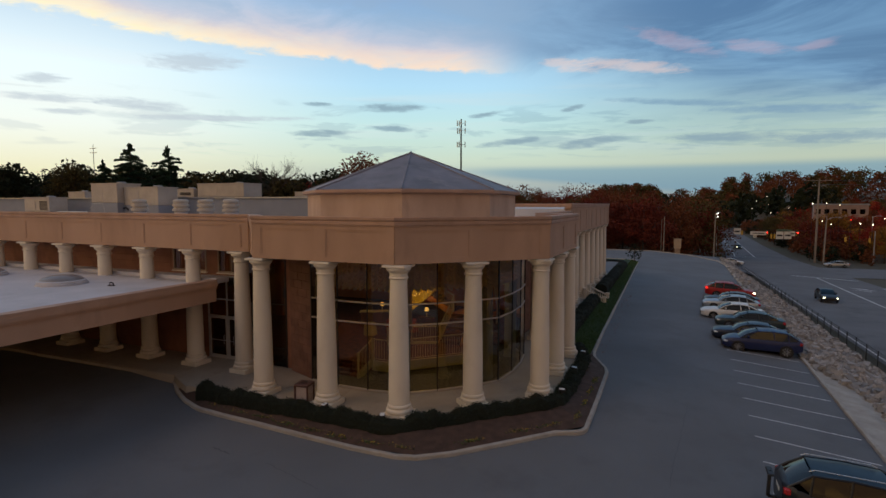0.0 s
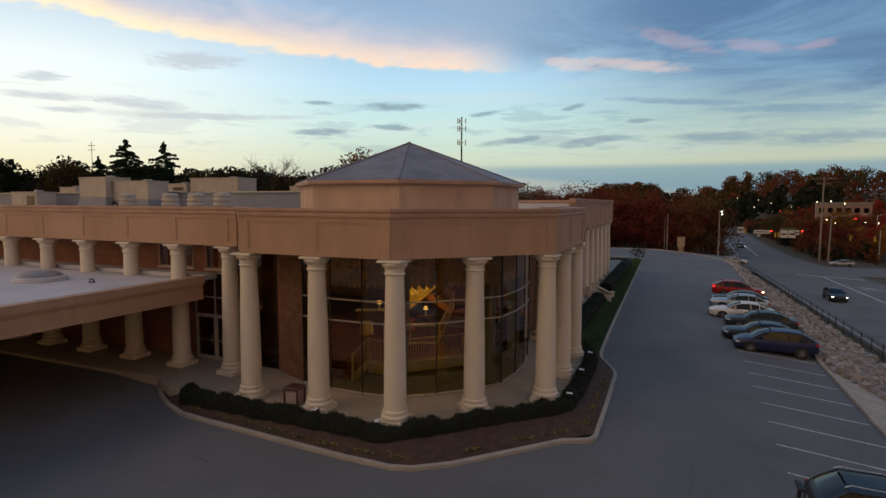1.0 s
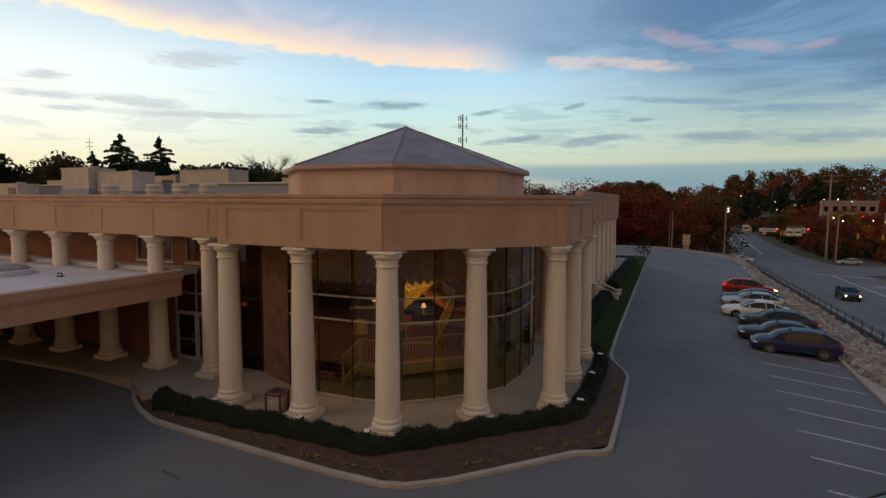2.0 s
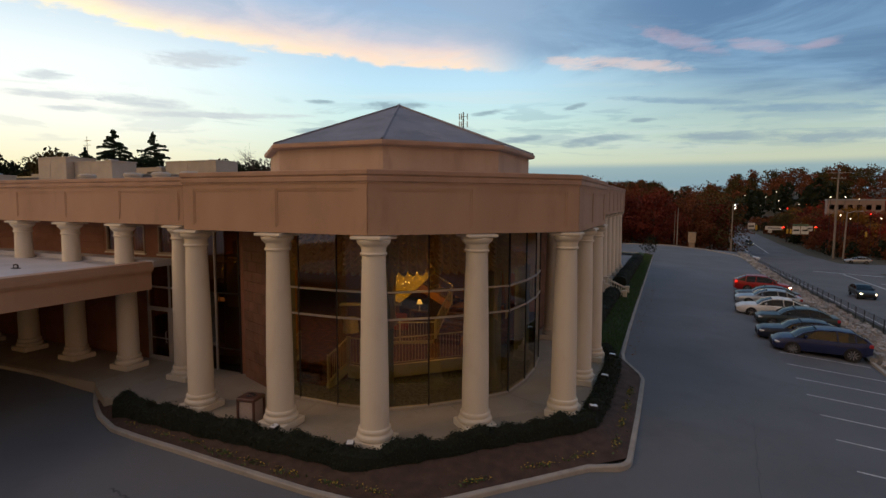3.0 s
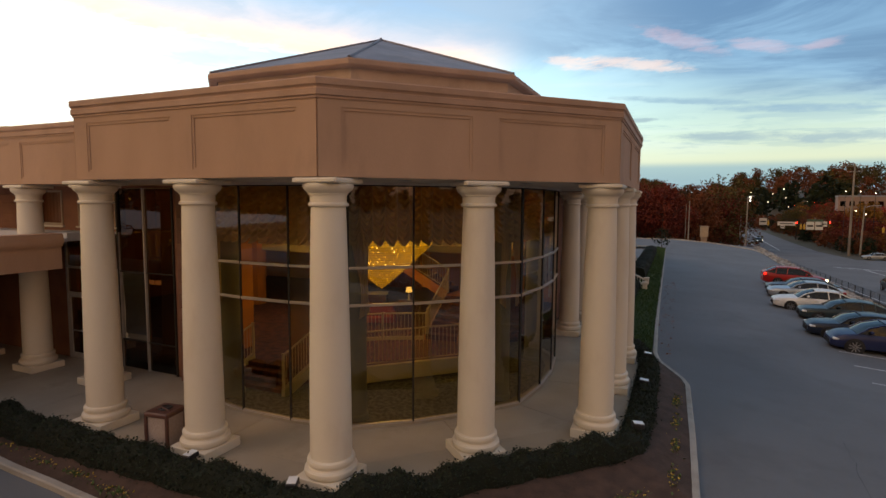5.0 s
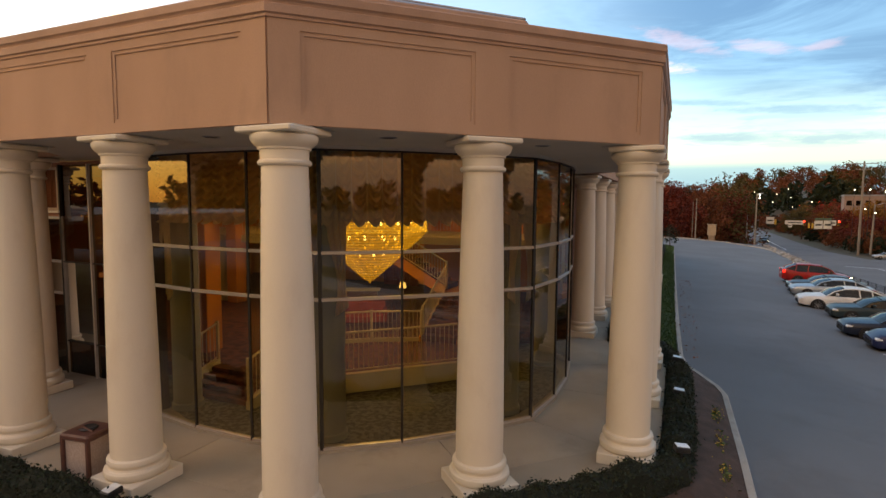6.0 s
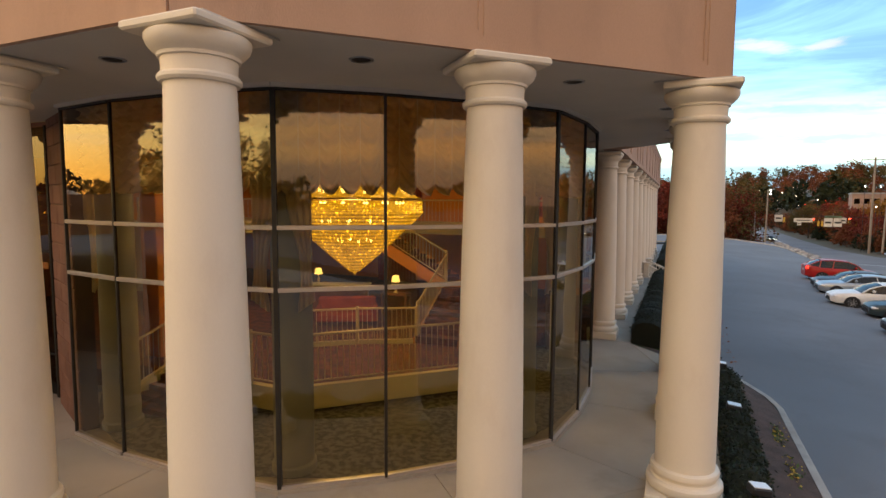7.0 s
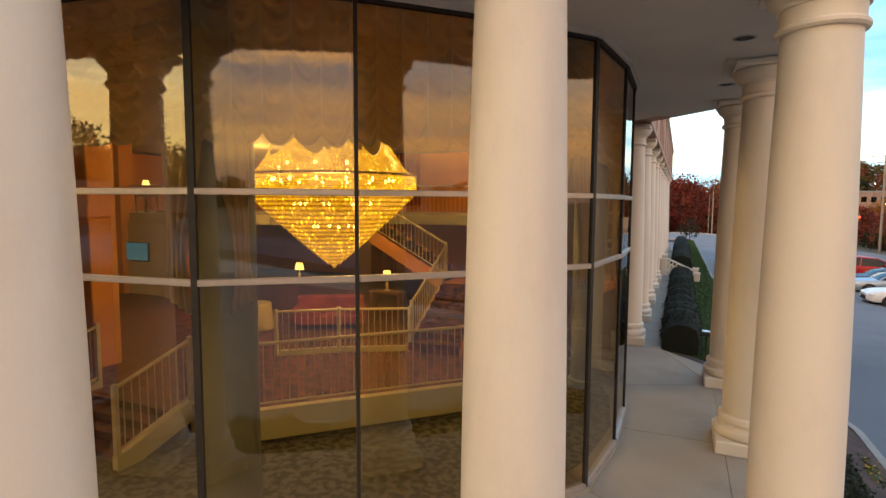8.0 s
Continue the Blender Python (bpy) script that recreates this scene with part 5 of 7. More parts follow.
def crystal(name, low, high, tint):
    """Cut glass: bulb light and sparkle are put in as glow, random per drop."""
    mt = bpy.data.materials.new(name)
    mt.use_nodes = True
    nt = mt.node_tree
    bs = nt.nodes["Principled BSDF"]
    bs.inputs["Base Color"].default_value = (.12, .07, .018, 1)
    bs.inputs["Roughness"].default_value = .12
    geo, pw, ma = nt.nodes.new("ShaderNodeNewGeometry"), nt.nodes.new("ShaderNodeMath"), nt.nodes.new("ShaderNodeMath")
    pw.operation, ma.operation = "POWER", "MULTIPLY_ADD"
    pw.inputs[1].default_value = 14.0
    ma.inputs[1].default_value, ma.inputs[2].default_value = high, low
    nt.links.new(geo.outputs["Random Per Island"], pw.inputs[0])
    nt.links.new(pw.outputs[0], ma.inputs[0])
    nt.links.new(ma.outputs[0], bs.inputs["Emission Strength"])
    bs.inputs["Emission Color"].default_value = (*tint, 1)
    return mt


CRYSTAL = crystal("glow_crystal", .46, 2.6, (1.0, .47, .016))
# dimmer copy: the shade behind the outer rows is put into its glow
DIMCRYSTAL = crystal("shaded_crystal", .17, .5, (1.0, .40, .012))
BELL = crystal("bell_crystal", .30, 1.5, (1.0, .46, .018))
BULB = glow("warm_bulb", (1.0, .66, .24), 4.5)
GOLD = surf("gold_frame", (.62, .40, .12), (.5, .32, .1), 5, .3, 0, metal=.9)


def beads(name, rings, size, label="", mat=CRYSTAL, parent=ch):
    """Rows of small cut drops on rings (radius, z, count)."""
    v, f = [], []
    for r, z, n, tall in rings:
        off = random.random()
        for i in range(n):
            a = 2 * math.pi * (i + off) / n
            x, y = r * math.cos(a), r * math.sin(a)
            w = size * random.uniform(.8, 1.15)
            k = len(v)
            ca, sa = math.cos(a) * w, math.sin(a) * w
            v += [(x, y, z + tall * .5), (x + ca, y + sa, z), (x - sa, y + ca, z), (x - ca, y - sa, z), (x + sa, y - ca, z), (x, y, z - tall * .5)]
            f += [(k, k + 1, k + 2), (k, k + 2, k + 3), (k, k + 3, k + 4), (k, k + 4, k + 1), (k + 5, k + 2, k + 1), (k + 5, k + 3, k + 2), (k + 5, k + 4, k + 3), (k + 5, k + 1, k + 4)]
    ob = raw(name, v, f, mat, parent, label)
    tagged(ob, kind="stuff")
    return ob


RIM, ZR = 1.78, 4.52
low, shade = [], []
tiers = 19
for k in range(tiers):
    t = k / (tiers - 1)
    r = RIM * (1 - t) ** .92 + .05
    z = ZR - .28 - (ZR - .28 - 2.63) * t
    low.append((r, z, max(10, int(r * 2 * math.pi / .036)), .058))
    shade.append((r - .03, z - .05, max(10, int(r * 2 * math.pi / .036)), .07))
beads("crystal_tier", low, .018, "stepped cone of gold crystal drops")
beads("inner_crystal_tier", shade, .019, "inner rows of crystal drops, shade put in as a weaker glow", DIMCRYSTAL)
beads("crystal_band", [(RIM + .02, ZR - .02 - .052 * k, 320, .05) for k in range(6)], .018)
# bell of bead chains that rises to eight points
v, f = [], []
strands = 360
for i in range(strands):
    a = 2 * math.pi * i / strands
    lobe = abs((i * 8 / strands + .5) % 1 - .5) * 2
    top = ZR + .40 + .40 * (1 - lobe) ** 1.7
    for k in range(23):
        t = k / 22
        z = ZR + .08 + (top - ZR - .08) * t
        r = RIM - .03 - .54 * t ** .55 * ((top - ZR) / .80) ** .7
        x, y, w = r * math.cos(a), r * math.sin(a), .013
        b = len(v)
        v += [(x, y, z + .02), (x + w, y, z), (x, y + w, z), (x - w, y, z), (x, y - w, z), (x, y, z - .02)]
        f += [(b, b + 1, b + 2), (b, b + 2, b + 3), (b, b + 3, b + 4), (b, b + 4, b + 1), (b + 5, b + 2, b + 1), (b + 5, b + 3, b + 2), (b + 5, b + 4, b + 3), (b + 5, b + 1, b + 4)]
tagged(raw("crystal_crown", v, f, BELL, ch, "bell of crystal chains rising to points"), kind="stuff")
Shape().lathe([(RIM, ZR + .02), (RIM + .04, ZR + .03), (RIM + .04, ZR + .07), (RIM, ZR + .08)], 48, closed=False).make("rim", GOLD, ch, smooth=True)
Shape().tube([(0, 0, ZR + .2), (0, 0, 6.2)], .008, 6).make("chain", DARKM, ch)
Shape().lathe([(.12, 6.18), (.16, 6.24), (.16, 6.30)], 20).make("rose", GOLD, ch)
for rr, zz, n in ((1.3, ZR - .05, 14), (.85, ZR - .55, 9), (1.35, ZR + .25, 14), (.45, ZR - 1.05, 6)):
    for i in range(n):
        a = 2 * math.pi * (i + .3) / n
        Shape().lathe([(.005, -.04), (.03, -.015), (.035, .01), (.02, .04), (.004, .055)], 8, pose(rr * math.cos(a), rr * math.sin(a), zz)).make("bulb", BULB, ch, smooth=True)
# added drops that stand for the big chandelier's reflection in the entrance glass
mirrored_ch = empty("chandelier", pose(-6.55, -4.0, 3.7), "lit crystal drops put in for the chandelier's reflection at the entrance window", "chandelier")
beads("crystal_tier", [(.62 * (1 - .13 * k), .95 - .16 * k, 16 - 2 * k, .05) for k in range(7)], .022, parent=mirrored_ch)
Shape().lathe([(.62, .97), (.64, .98), (.64, 1.0), (.62, 1.01)], 32, closed=False).make("rim", GOLD, mirrored_ch, smooth=True)
Shape().tube([(0, 0, .95), (0, 0, 2.5)], .008, 6).make("chain", DARKM, mirrored_ch)

for k, (zz, w) in enumerate(((3.9, 150), (5.3, 110))):
    lamp = new("chandelier_light", bpy.data.lights.new("chandelier_light", "POINT"))
    lamp.data.energy, lamp.data.color, lamp.data.shadow_soft_size = w, (1.0, .66, .28), .5
    lamp.location = (.7 * k, .5 * k, zz)
# unseen fill lamps, added to brighten the lobby and its stairs
for x, y, z, w in ((-6.5, 2.0, 3.1, 40), (1.0, 9.0, 5.6, 50), (-9, 7.5, 5.6, 50), (-7.5, -2.5, 4.2, 14)):
    lamp = new("lobby_fill", bpy.data.lights.new("lobby_fill", "POINT"))
    lamp.data.energy, lamp.data.color, lamp.data.shadow_soft_size = w * 1.15, (1.0, .58, .22), .25
    lamp.location = (x, y, z)

# ---- planting ----
def leaf_cloud(centers, size, seed, flat=0.0, stretch=(1, 1, 1)):
    """Small four-cornered leaves at the given points, turned at random."""
    rng = np.random.default_rng(seed)
    c = np.asarray(centers, dtype=float)
    n = len(c)
    a = rng.normal(size=(n, 3))
    b = rng.normal(size=(n, 3))
    a[:, 2] *= (1 - flat)
    a /= np.linalg.norm(a, axis=1)[:, None]
    b -= (a * b).sum(1)[:, None] * a
    b /= np.linalg.norm(b, axis=1)[:, None]
    s = (size * rng.uniform(.6, 1.3, n))[:, None]
    st = np.array(stretch)
    q = np.stack([c - a * s * st, c + b * s * .55 * st, c + a * s * st, c - b * s * .55 * st], axis=1)
    return q.reshape(-1, 3), np.arange(n * 4).reshape(-1, 4)


def hedge(name, line, width, z1, label, seed, base=None, count=900):
    """A clipped hedge along a line: a dark core and a skin of leaves with an uneven outline."""
    h = empty(name, None, label, "hedge", "hedges by the porch")
    rng = np.random.default_rng(seed)
    pts = refine(line, .24)
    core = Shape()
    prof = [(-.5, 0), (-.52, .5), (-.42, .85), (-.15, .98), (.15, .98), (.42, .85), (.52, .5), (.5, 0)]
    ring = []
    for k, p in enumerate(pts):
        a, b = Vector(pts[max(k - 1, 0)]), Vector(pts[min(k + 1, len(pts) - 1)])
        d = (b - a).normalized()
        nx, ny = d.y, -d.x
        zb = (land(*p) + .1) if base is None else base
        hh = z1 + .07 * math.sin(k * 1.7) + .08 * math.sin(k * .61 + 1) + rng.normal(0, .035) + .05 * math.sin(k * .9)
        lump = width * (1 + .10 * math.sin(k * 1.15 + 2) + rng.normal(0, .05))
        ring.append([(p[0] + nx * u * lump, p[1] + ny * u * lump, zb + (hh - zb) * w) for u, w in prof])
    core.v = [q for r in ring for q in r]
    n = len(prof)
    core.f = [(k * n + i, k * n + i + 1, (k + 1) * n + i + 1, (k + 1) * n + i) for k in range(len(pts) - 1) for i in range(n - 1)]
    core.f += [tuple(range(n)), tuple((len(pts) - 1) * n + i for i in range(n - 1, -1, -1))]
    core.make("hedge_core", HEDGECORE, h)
    R = np.array(ring)
    m = int(count * len(pts))
    k = rng.integers(0, len(pts) - 1, m)
    t = rng.random(m)
    i = rng.integers(0, n - 1, m)
    u = rng.random(m)
    A = R[k, i] * (1 - t)[:, None] + R[k + 1, i] * t[:, None]
    B = R[k, i + 1] * (1 - t)[:, None] + R[k + 1, i + 1] * t[:, None]
    c = A * (1 - u)[:, None] + B * u[:, None] + rng.normal(size=(m, 3)) * .04
    v, f = leaf_cloud(c, .032, seed)
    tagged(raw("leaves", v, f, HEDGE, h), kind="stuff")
    return h


hedge("hedge", [(-6.3, -9.0), (-5.4, -9.06), (-3.6, -9.1), (0, -9.12), (3.3, -9.14), (3.72, -9.04), (4.05, -8.8), (5.34, -7.54), (6.94, -5.94), (8.54, -4.34), (9.03, -3.7), (9.12, -1.5), (9.12, 2.6), (9.0, 3.9), (8.5, 5.2)], .62, .30, "low clipped dark green hedge along the edge of the porch", 11, count=330)
hedge("hedge", [(7.1, 6.2), (7.1, 12), (7.1, 18), (7.1, 22.5)], .95, .55, "taller clipped hedge along the side walk", 13, base=-.15, count=150)
hedge("hedge", [(7.1, 27.2), (7.1, 40), (7.1, 52)], 1.1, .7, "clipped hedge beyond the side steps", 14, base=-.15, count=60)

# bedding flowers near the kerb
rng0 = np.random.default_rng(5)
patches = [(-5.0, -9.45), (-3.6, -9.6), (-2.2, -9.65), (-.8, -9.8), (.5, -9.85), (1.8, -9.95), (3.1, -9.95), (4.4, -9.8), (6.6, -8.35), (8.1, -6.7), (9.1, -5.6), (9.95, -4.3), (10.0, -2.6), (10.0, -.9), (10.0, .8)]
for (x, y) in patches:
    b = empty("flower_clump", pose(x, y, land(x, y) + .10, 0, 0, 0 if y < -9.4 else 90 if x > 9.3 else 45), "clump of small yellow bedding flowers in mulch", "flowers", "bedding flowers")
    n = 110
    c = np.c_[rng0.normal(0, .30, n), rng0.normal(0, .07, n), rng0.uniform(.02, .16, n)]
    v, f = leaf_cloud(c, .05, int(1000 + 10 * x))
    raw("leaves", v, f, FLEAF, b)
    c = np.c_[rng0.normal(0, .30, 34), rng0.normal(0, .07, 34), rng0.uniform(.12, .2, 34)]
    v, f = leaf_cloud(c, .028, int(2000 + 10 * x), flat=.6)
    raw("blossoms", v, f, FLOWER, b)

# fallen leaves along the kerb
lv = np.c_[rng0.uniform(9.15, 9.9, 130), rng0.uniform(7, 30, 130), np.full(130, -.59)]
v, f = leaf_cloud(lv, .05, 77, flat=.9)
tagged(raw("fallen_leaves", v, f, surf("dry_red_leaf", (.30, .07, .035), (.22, .10, .04), 9, .9, 0, island=.4)), "dry red leaves lying along the kerb", "leaves", kind="stuff")

# grass of the lawn strip
rngg = np.random.default_rng(8)
ng = 24000
gyv = 6.0 + 57 * rngg.random(ng) ** 1.6
gxv = 7.4 + (1.66 - .0098 * (gyv - 6)) * rngg.random(ng)
gz = np.array([-.06 + (-.48 + .06) * (x - 6.6) / 2.35 for x in gxv])
hgt = rngg.uniform(.05, .11, ng)
an = rngg.uniform(0, 6.28, ng)
dx, dy = np.cos(an) * .016, np.sin(an) * .016
tri_v = np.stack([np.c_[gxv - dx, gyv - dy, gz], np.c_[gxv + dx, gyv + dy, gz], np.c_[gxv + dy * 2, gyv - dx * 2, gz + hgt]], axis=1).reshape(-1, 3)
tagged(raw("lawn_grass", tri_v, np.arange(ng * 3).reshape(-1, 3), GRASSM), "short green grass of the lawn strip", "grass", kind="stuff")


# ---- small things round the porch ----
LENS = surf("pale_lamp_lens", (.75, .78, .80), (.68, .70, .72), 8, .15, 0, spec=.7)


def flood(m):
    """A ground floodlight on a short post, its lens tilted to the building."""
    l = empty("floodlight", m, "small bronze garden floodlight with a pale lens among the hedge", "floodlight", "garden floodlights")
    Shape().tube([(0, 0, -.45), (0, 0, .02)], .025, 8).make("post", DARKM, l)
    t = pose(0, 0, .08, 0, 5, 0)
    Shape().box(-.14, -.11, -.08, .14, .11, .04, t, bevel=.02).make("housing", DARKM, l)
    Shape().box(-.12, -.09, .04, .12, .09, .052, t).make("lens", LENS, l)
    return l


f0 = flood(pose(9.15, -3.45, .30, 0, 0, 20))
for x, y, z, a in ((9.1, .04, .30, 0), (9.05, 3.23, .30, 0), (3.2, -9.0, .24, -65), (.45, -8.95, .22, -90), (7.75, 6.5, .38, 0)):
    copy_thing(f0, pose(x, y, z, 0, 0, a))

bin_ = empty("litter_bin", pose(-1.03, -8.33, 0, 0, 0, 8), "square litter bin with pale pebble panels in a brown frame", "litter bin")
PEB = surf("pebble_panel", (.46, .38, .34), (.36, .29, .26), 40, .9, .6, fine=120)
BRN = surf("brown_bin_plastic", (.10, .045, .035), (.08, .035, .028), 5, .5, .05)
Shape().box(-.27, -.27, .02, .27, .27, .74, bevel=.01).make("bin_body", PEB, bin_)
for sx in (-1, 1):
    for sy in (-1, 1):
        Shape().box(sx * .29 - .035, sy * .29 - .035, 0, sx * .29 + .035, sy * .29 + .035, .78, bevel=.01).make("corner_post", BRN, bin_)
Shape().box(-.33, -.33, .74, .33, .33, .86, bevel=.03).make("lid", BRN, bin_)
Shape().lathe([(.14, .86), (.16, .88), (.13, .90), (.10, .885)], 20).make("opening_ring", DARKM, bin_, smooth=True)
Shape().tube([(-.2, -.1, .86), (0, -.1, .93), (.2, -.1, .86)], .02, 6).make("hood_bar", BRN, bin_)


# side steps with stone balustrades
steps = empty("side_steps", pose(6.3, 24.5, 0), "short concrete steps from the side walk to the drive", "steps")
for i in range(4):
    Shape().box(.0 + .38 * i, -1.1, -.75, .40 + .38 * i, 1.1, -.04 - .13 * i, bevel=.008).make("step", CONCRETE, steps)
Shape().box(1.5, -1.1, -.80, 2.0, 1.1, -.50).make("foot_slab", CONCRETE, steps)
for yy in (23.25, 25.75):
    b = empty("balustrade", pose(6.15, yy, 0), "pale cast-stone balustrade beside the side steps", "balustrade", "step balustrades")
    for (x, z) in ((0, 0), (1.75, -.72)):
        Shape().box(x - .15, -.15, z - .25, x + .15, .15, z + .85, bevel=.02).box(x - .19, -.19, z + .85, x + .19, .19, z + .93, bevel=.02).make("pedestal", CREAM, b)
    for z, w, hh in ((.70, .11, .10), (.02, .10, .09)):
        s = Shape()
        a, c = Vector((.1, 0, z - .03)), Vector((1.65, 0, z - .72))
        k = len(s.v)
        s.v += [(p.x, sy * w, p.z + sz) for p in (a, c) for sy, sz in ((-1, 0), (1, 0), (1, hh), (-1, hh))]
        s.f += [(k, k + 1, k + 5, k + 4), (k + 1, k + 2, k + 6, k + 5), (k + 2, k + 3, k + 7, k + 6), (k + 3, k, k + 4, k + 7)]
        s.make("rail", CREAM, b)
    for i in range(7):
        x = .28 + .2 * i
        z = .08 - .72 * (x / 1.75)
        Shape().lathe([(.05, 0), (.05, .04), (.025, .08), (.055, .24), (.05, .30), (.022, .46), (.04, .52), (.045, .60)], 10, pose(x, 0, z)).make("baluster", CREAM, b, smooth=True)

# ---- on the roofs ----
def roof_unit(m, w, d, h, label, louvres=0, base=.18):
    """A packaged roof unit with louvred side, fan hood and kerb."""
    u = empty("roof_unit", m, label, "roof unit", "roof units")
    Shape().box(-w / 2 - .05, -d / 2 - .05, -.02, w / 2 + .05, d / 2 + .05, base).make("kerb", ROOFGREY, u)
    Shape().box(-w / 2, -d / 2, base, w / 2, d / 2, h, bevel=.03).make("casing", ACW, u)
    Shape().box(-w / 2 - .04, -d / 2 - .04, h - .02, w / 2 + .04, d / 2 + .04, h + .05).make("lid", ACW, u)
    for i in range(louvres):
        z = .35 + (h - .6) * i / 7
        Shape().box(w * .12, -d / 2 - .03, z, w * .42, -d / 2 - .004, z + (h - .6) / 7 * .55).make("louvre", DARKM, u)
    Shape().box(-w * .42, -d / 2 - .02, base + .12, -w * .05, -d / 2 - .003, h - .15).make("access_panel", ACW, u)
    Shape().lathe([(.34, h + .04), (.34, h + .16), (.30, h + .18)], 18, pose(w * .22, 0, 0)).make("fan_hood", STEEL, u, smooth=True)
    return u


ZU = 9.03
roof_unit(pose(-30.35, 4.6, 7.62), 3.2, 2.2, 2.58, "tall cream steel roof unit standing on a dark base", base=1.0)
roof_unit(pose(-26.7, 5.0, 7.62), 4.0, 1.9, 2.25, "cream steel roof unit beside a taller one", base=.8)
roof_unit(pose(-41.6, 17.4, ZU), 4.6, 2.2, 1.0, "low cream steel roof unit")
roof_unit(pose(-31.9, 13.0, ZU), 4.6, 2.0, .95, "low cream steel roof unit with a dark end", louvres=6)
roof_unit(pose(-26.2, 13.2, ZU), 5.8, 2.4, 1.42, "large cream steel roof unit near the roof edge")
roof_unit(pose(-15.0, 10.8, ZU), 1.8, 1.6, .5, "small cream steel roof unit")
roof_unit(pose(-39.6, 4.4, 7.62), 3.6, 1.6, 1.45, "grey weathered roof unit with dark louvres", louvres=7)
roof_unit(pose(-52.7, 16.2, ZU), 3.0, 1.2, .9, "small cream steel roof unit")


def mushroom(m):
    v = empty("roof_ventilator", m, "round ribbed white roof ventilator", "ventilator", "roof ventilators")
    Shape().lathe([(0.45, 0), (0.45, .30), (0.42, .34)], 28).make("kerb", MEMBRANE, v, smooth=True)
    Shape().lathe([(0.42, .34), (0.58, .40), (0.60, .50), (0.58, .58), (0.48, .62), (0.48, .70), (0.56, .73), (0.58, .82), (0.55, .90), (0.48, .92), (0.48, 1.0), (0.53, 1.04), (0.53, 1.16), (0.43, 1.24), (0.04, 1.27)], 28).make("cap", ACW, v, smooth=True)
    return v


v0 = mushroom(pose(-24.2, 2.0, 7.62))
for x in (-19.85, -17.4, -15.05):
    copy_thing(v0, pose(x, 2.0, 7.62))
pipe = empty("roof_pipe", pose(-30.5, 3.5, 7.62), "bent grey pipe run on the roof", "pipe")
Shape().tube([(-6, 0, .2), (-2, 0, .2), (-1.6, 0, .5), (-1.2, 0, .9), (0, 0, .95), (.2, 0, .4), (.2, 0, 0)], .06, 8).make("pipe_run", STEEL, pipe)
Shape().tube([(1.5, .5, 0), (1.7, .5, .5), (2.1, .5, .62), (2.4, .5, .4)], .09, 8).make("gooseneck", DARKM, pipe)

# ---- vehicles ----
CARGLASS = glazing("car_glass", (.045, .05, .05), 1.55)
TYRE = surf("tyre_rubber", (.018, .018, .018), (.025, .025, .025), 9, .85, .1)
RIMM = surf("alloy_rim", (.50, .50, .51), (.42, .42, .43), 6, .3, 0, metal=.8)
CABIN = surf("dark_cabin", (.015, .015, .016), (.022, .02, .02), 5, .9, 0)
HEADL = surf("headlamp_glass", (.72, .72, .70), (.6, .6, .6), 10, .12, 0, spec=.8)
TAILL = surf("red_lamp_glass", (.42, .02, .02), (.32, .015, .015), 10, .15, 0, spec=.8)
LITHEAD = glow("lit_headlamp", (1.0, .86, .52), 9.0)
LITTAIL = glow("lit_tail_lamp", (1.0, .02, .01), 2.0)
PLATE = surf("plain_plate", (.6, .6, .58), (.55, .55, .52), 9, .5, 0)


def lerp_table(table, x):
    for (a, va), (b, vb) in zip(table, table[1:]):
        if x <= b:
            t = (x - a) / (b - a) if b > a else 0
            t = t * t * (3 - 2 * t)
            return va + (vb - va) * t
    return table[-1][1]


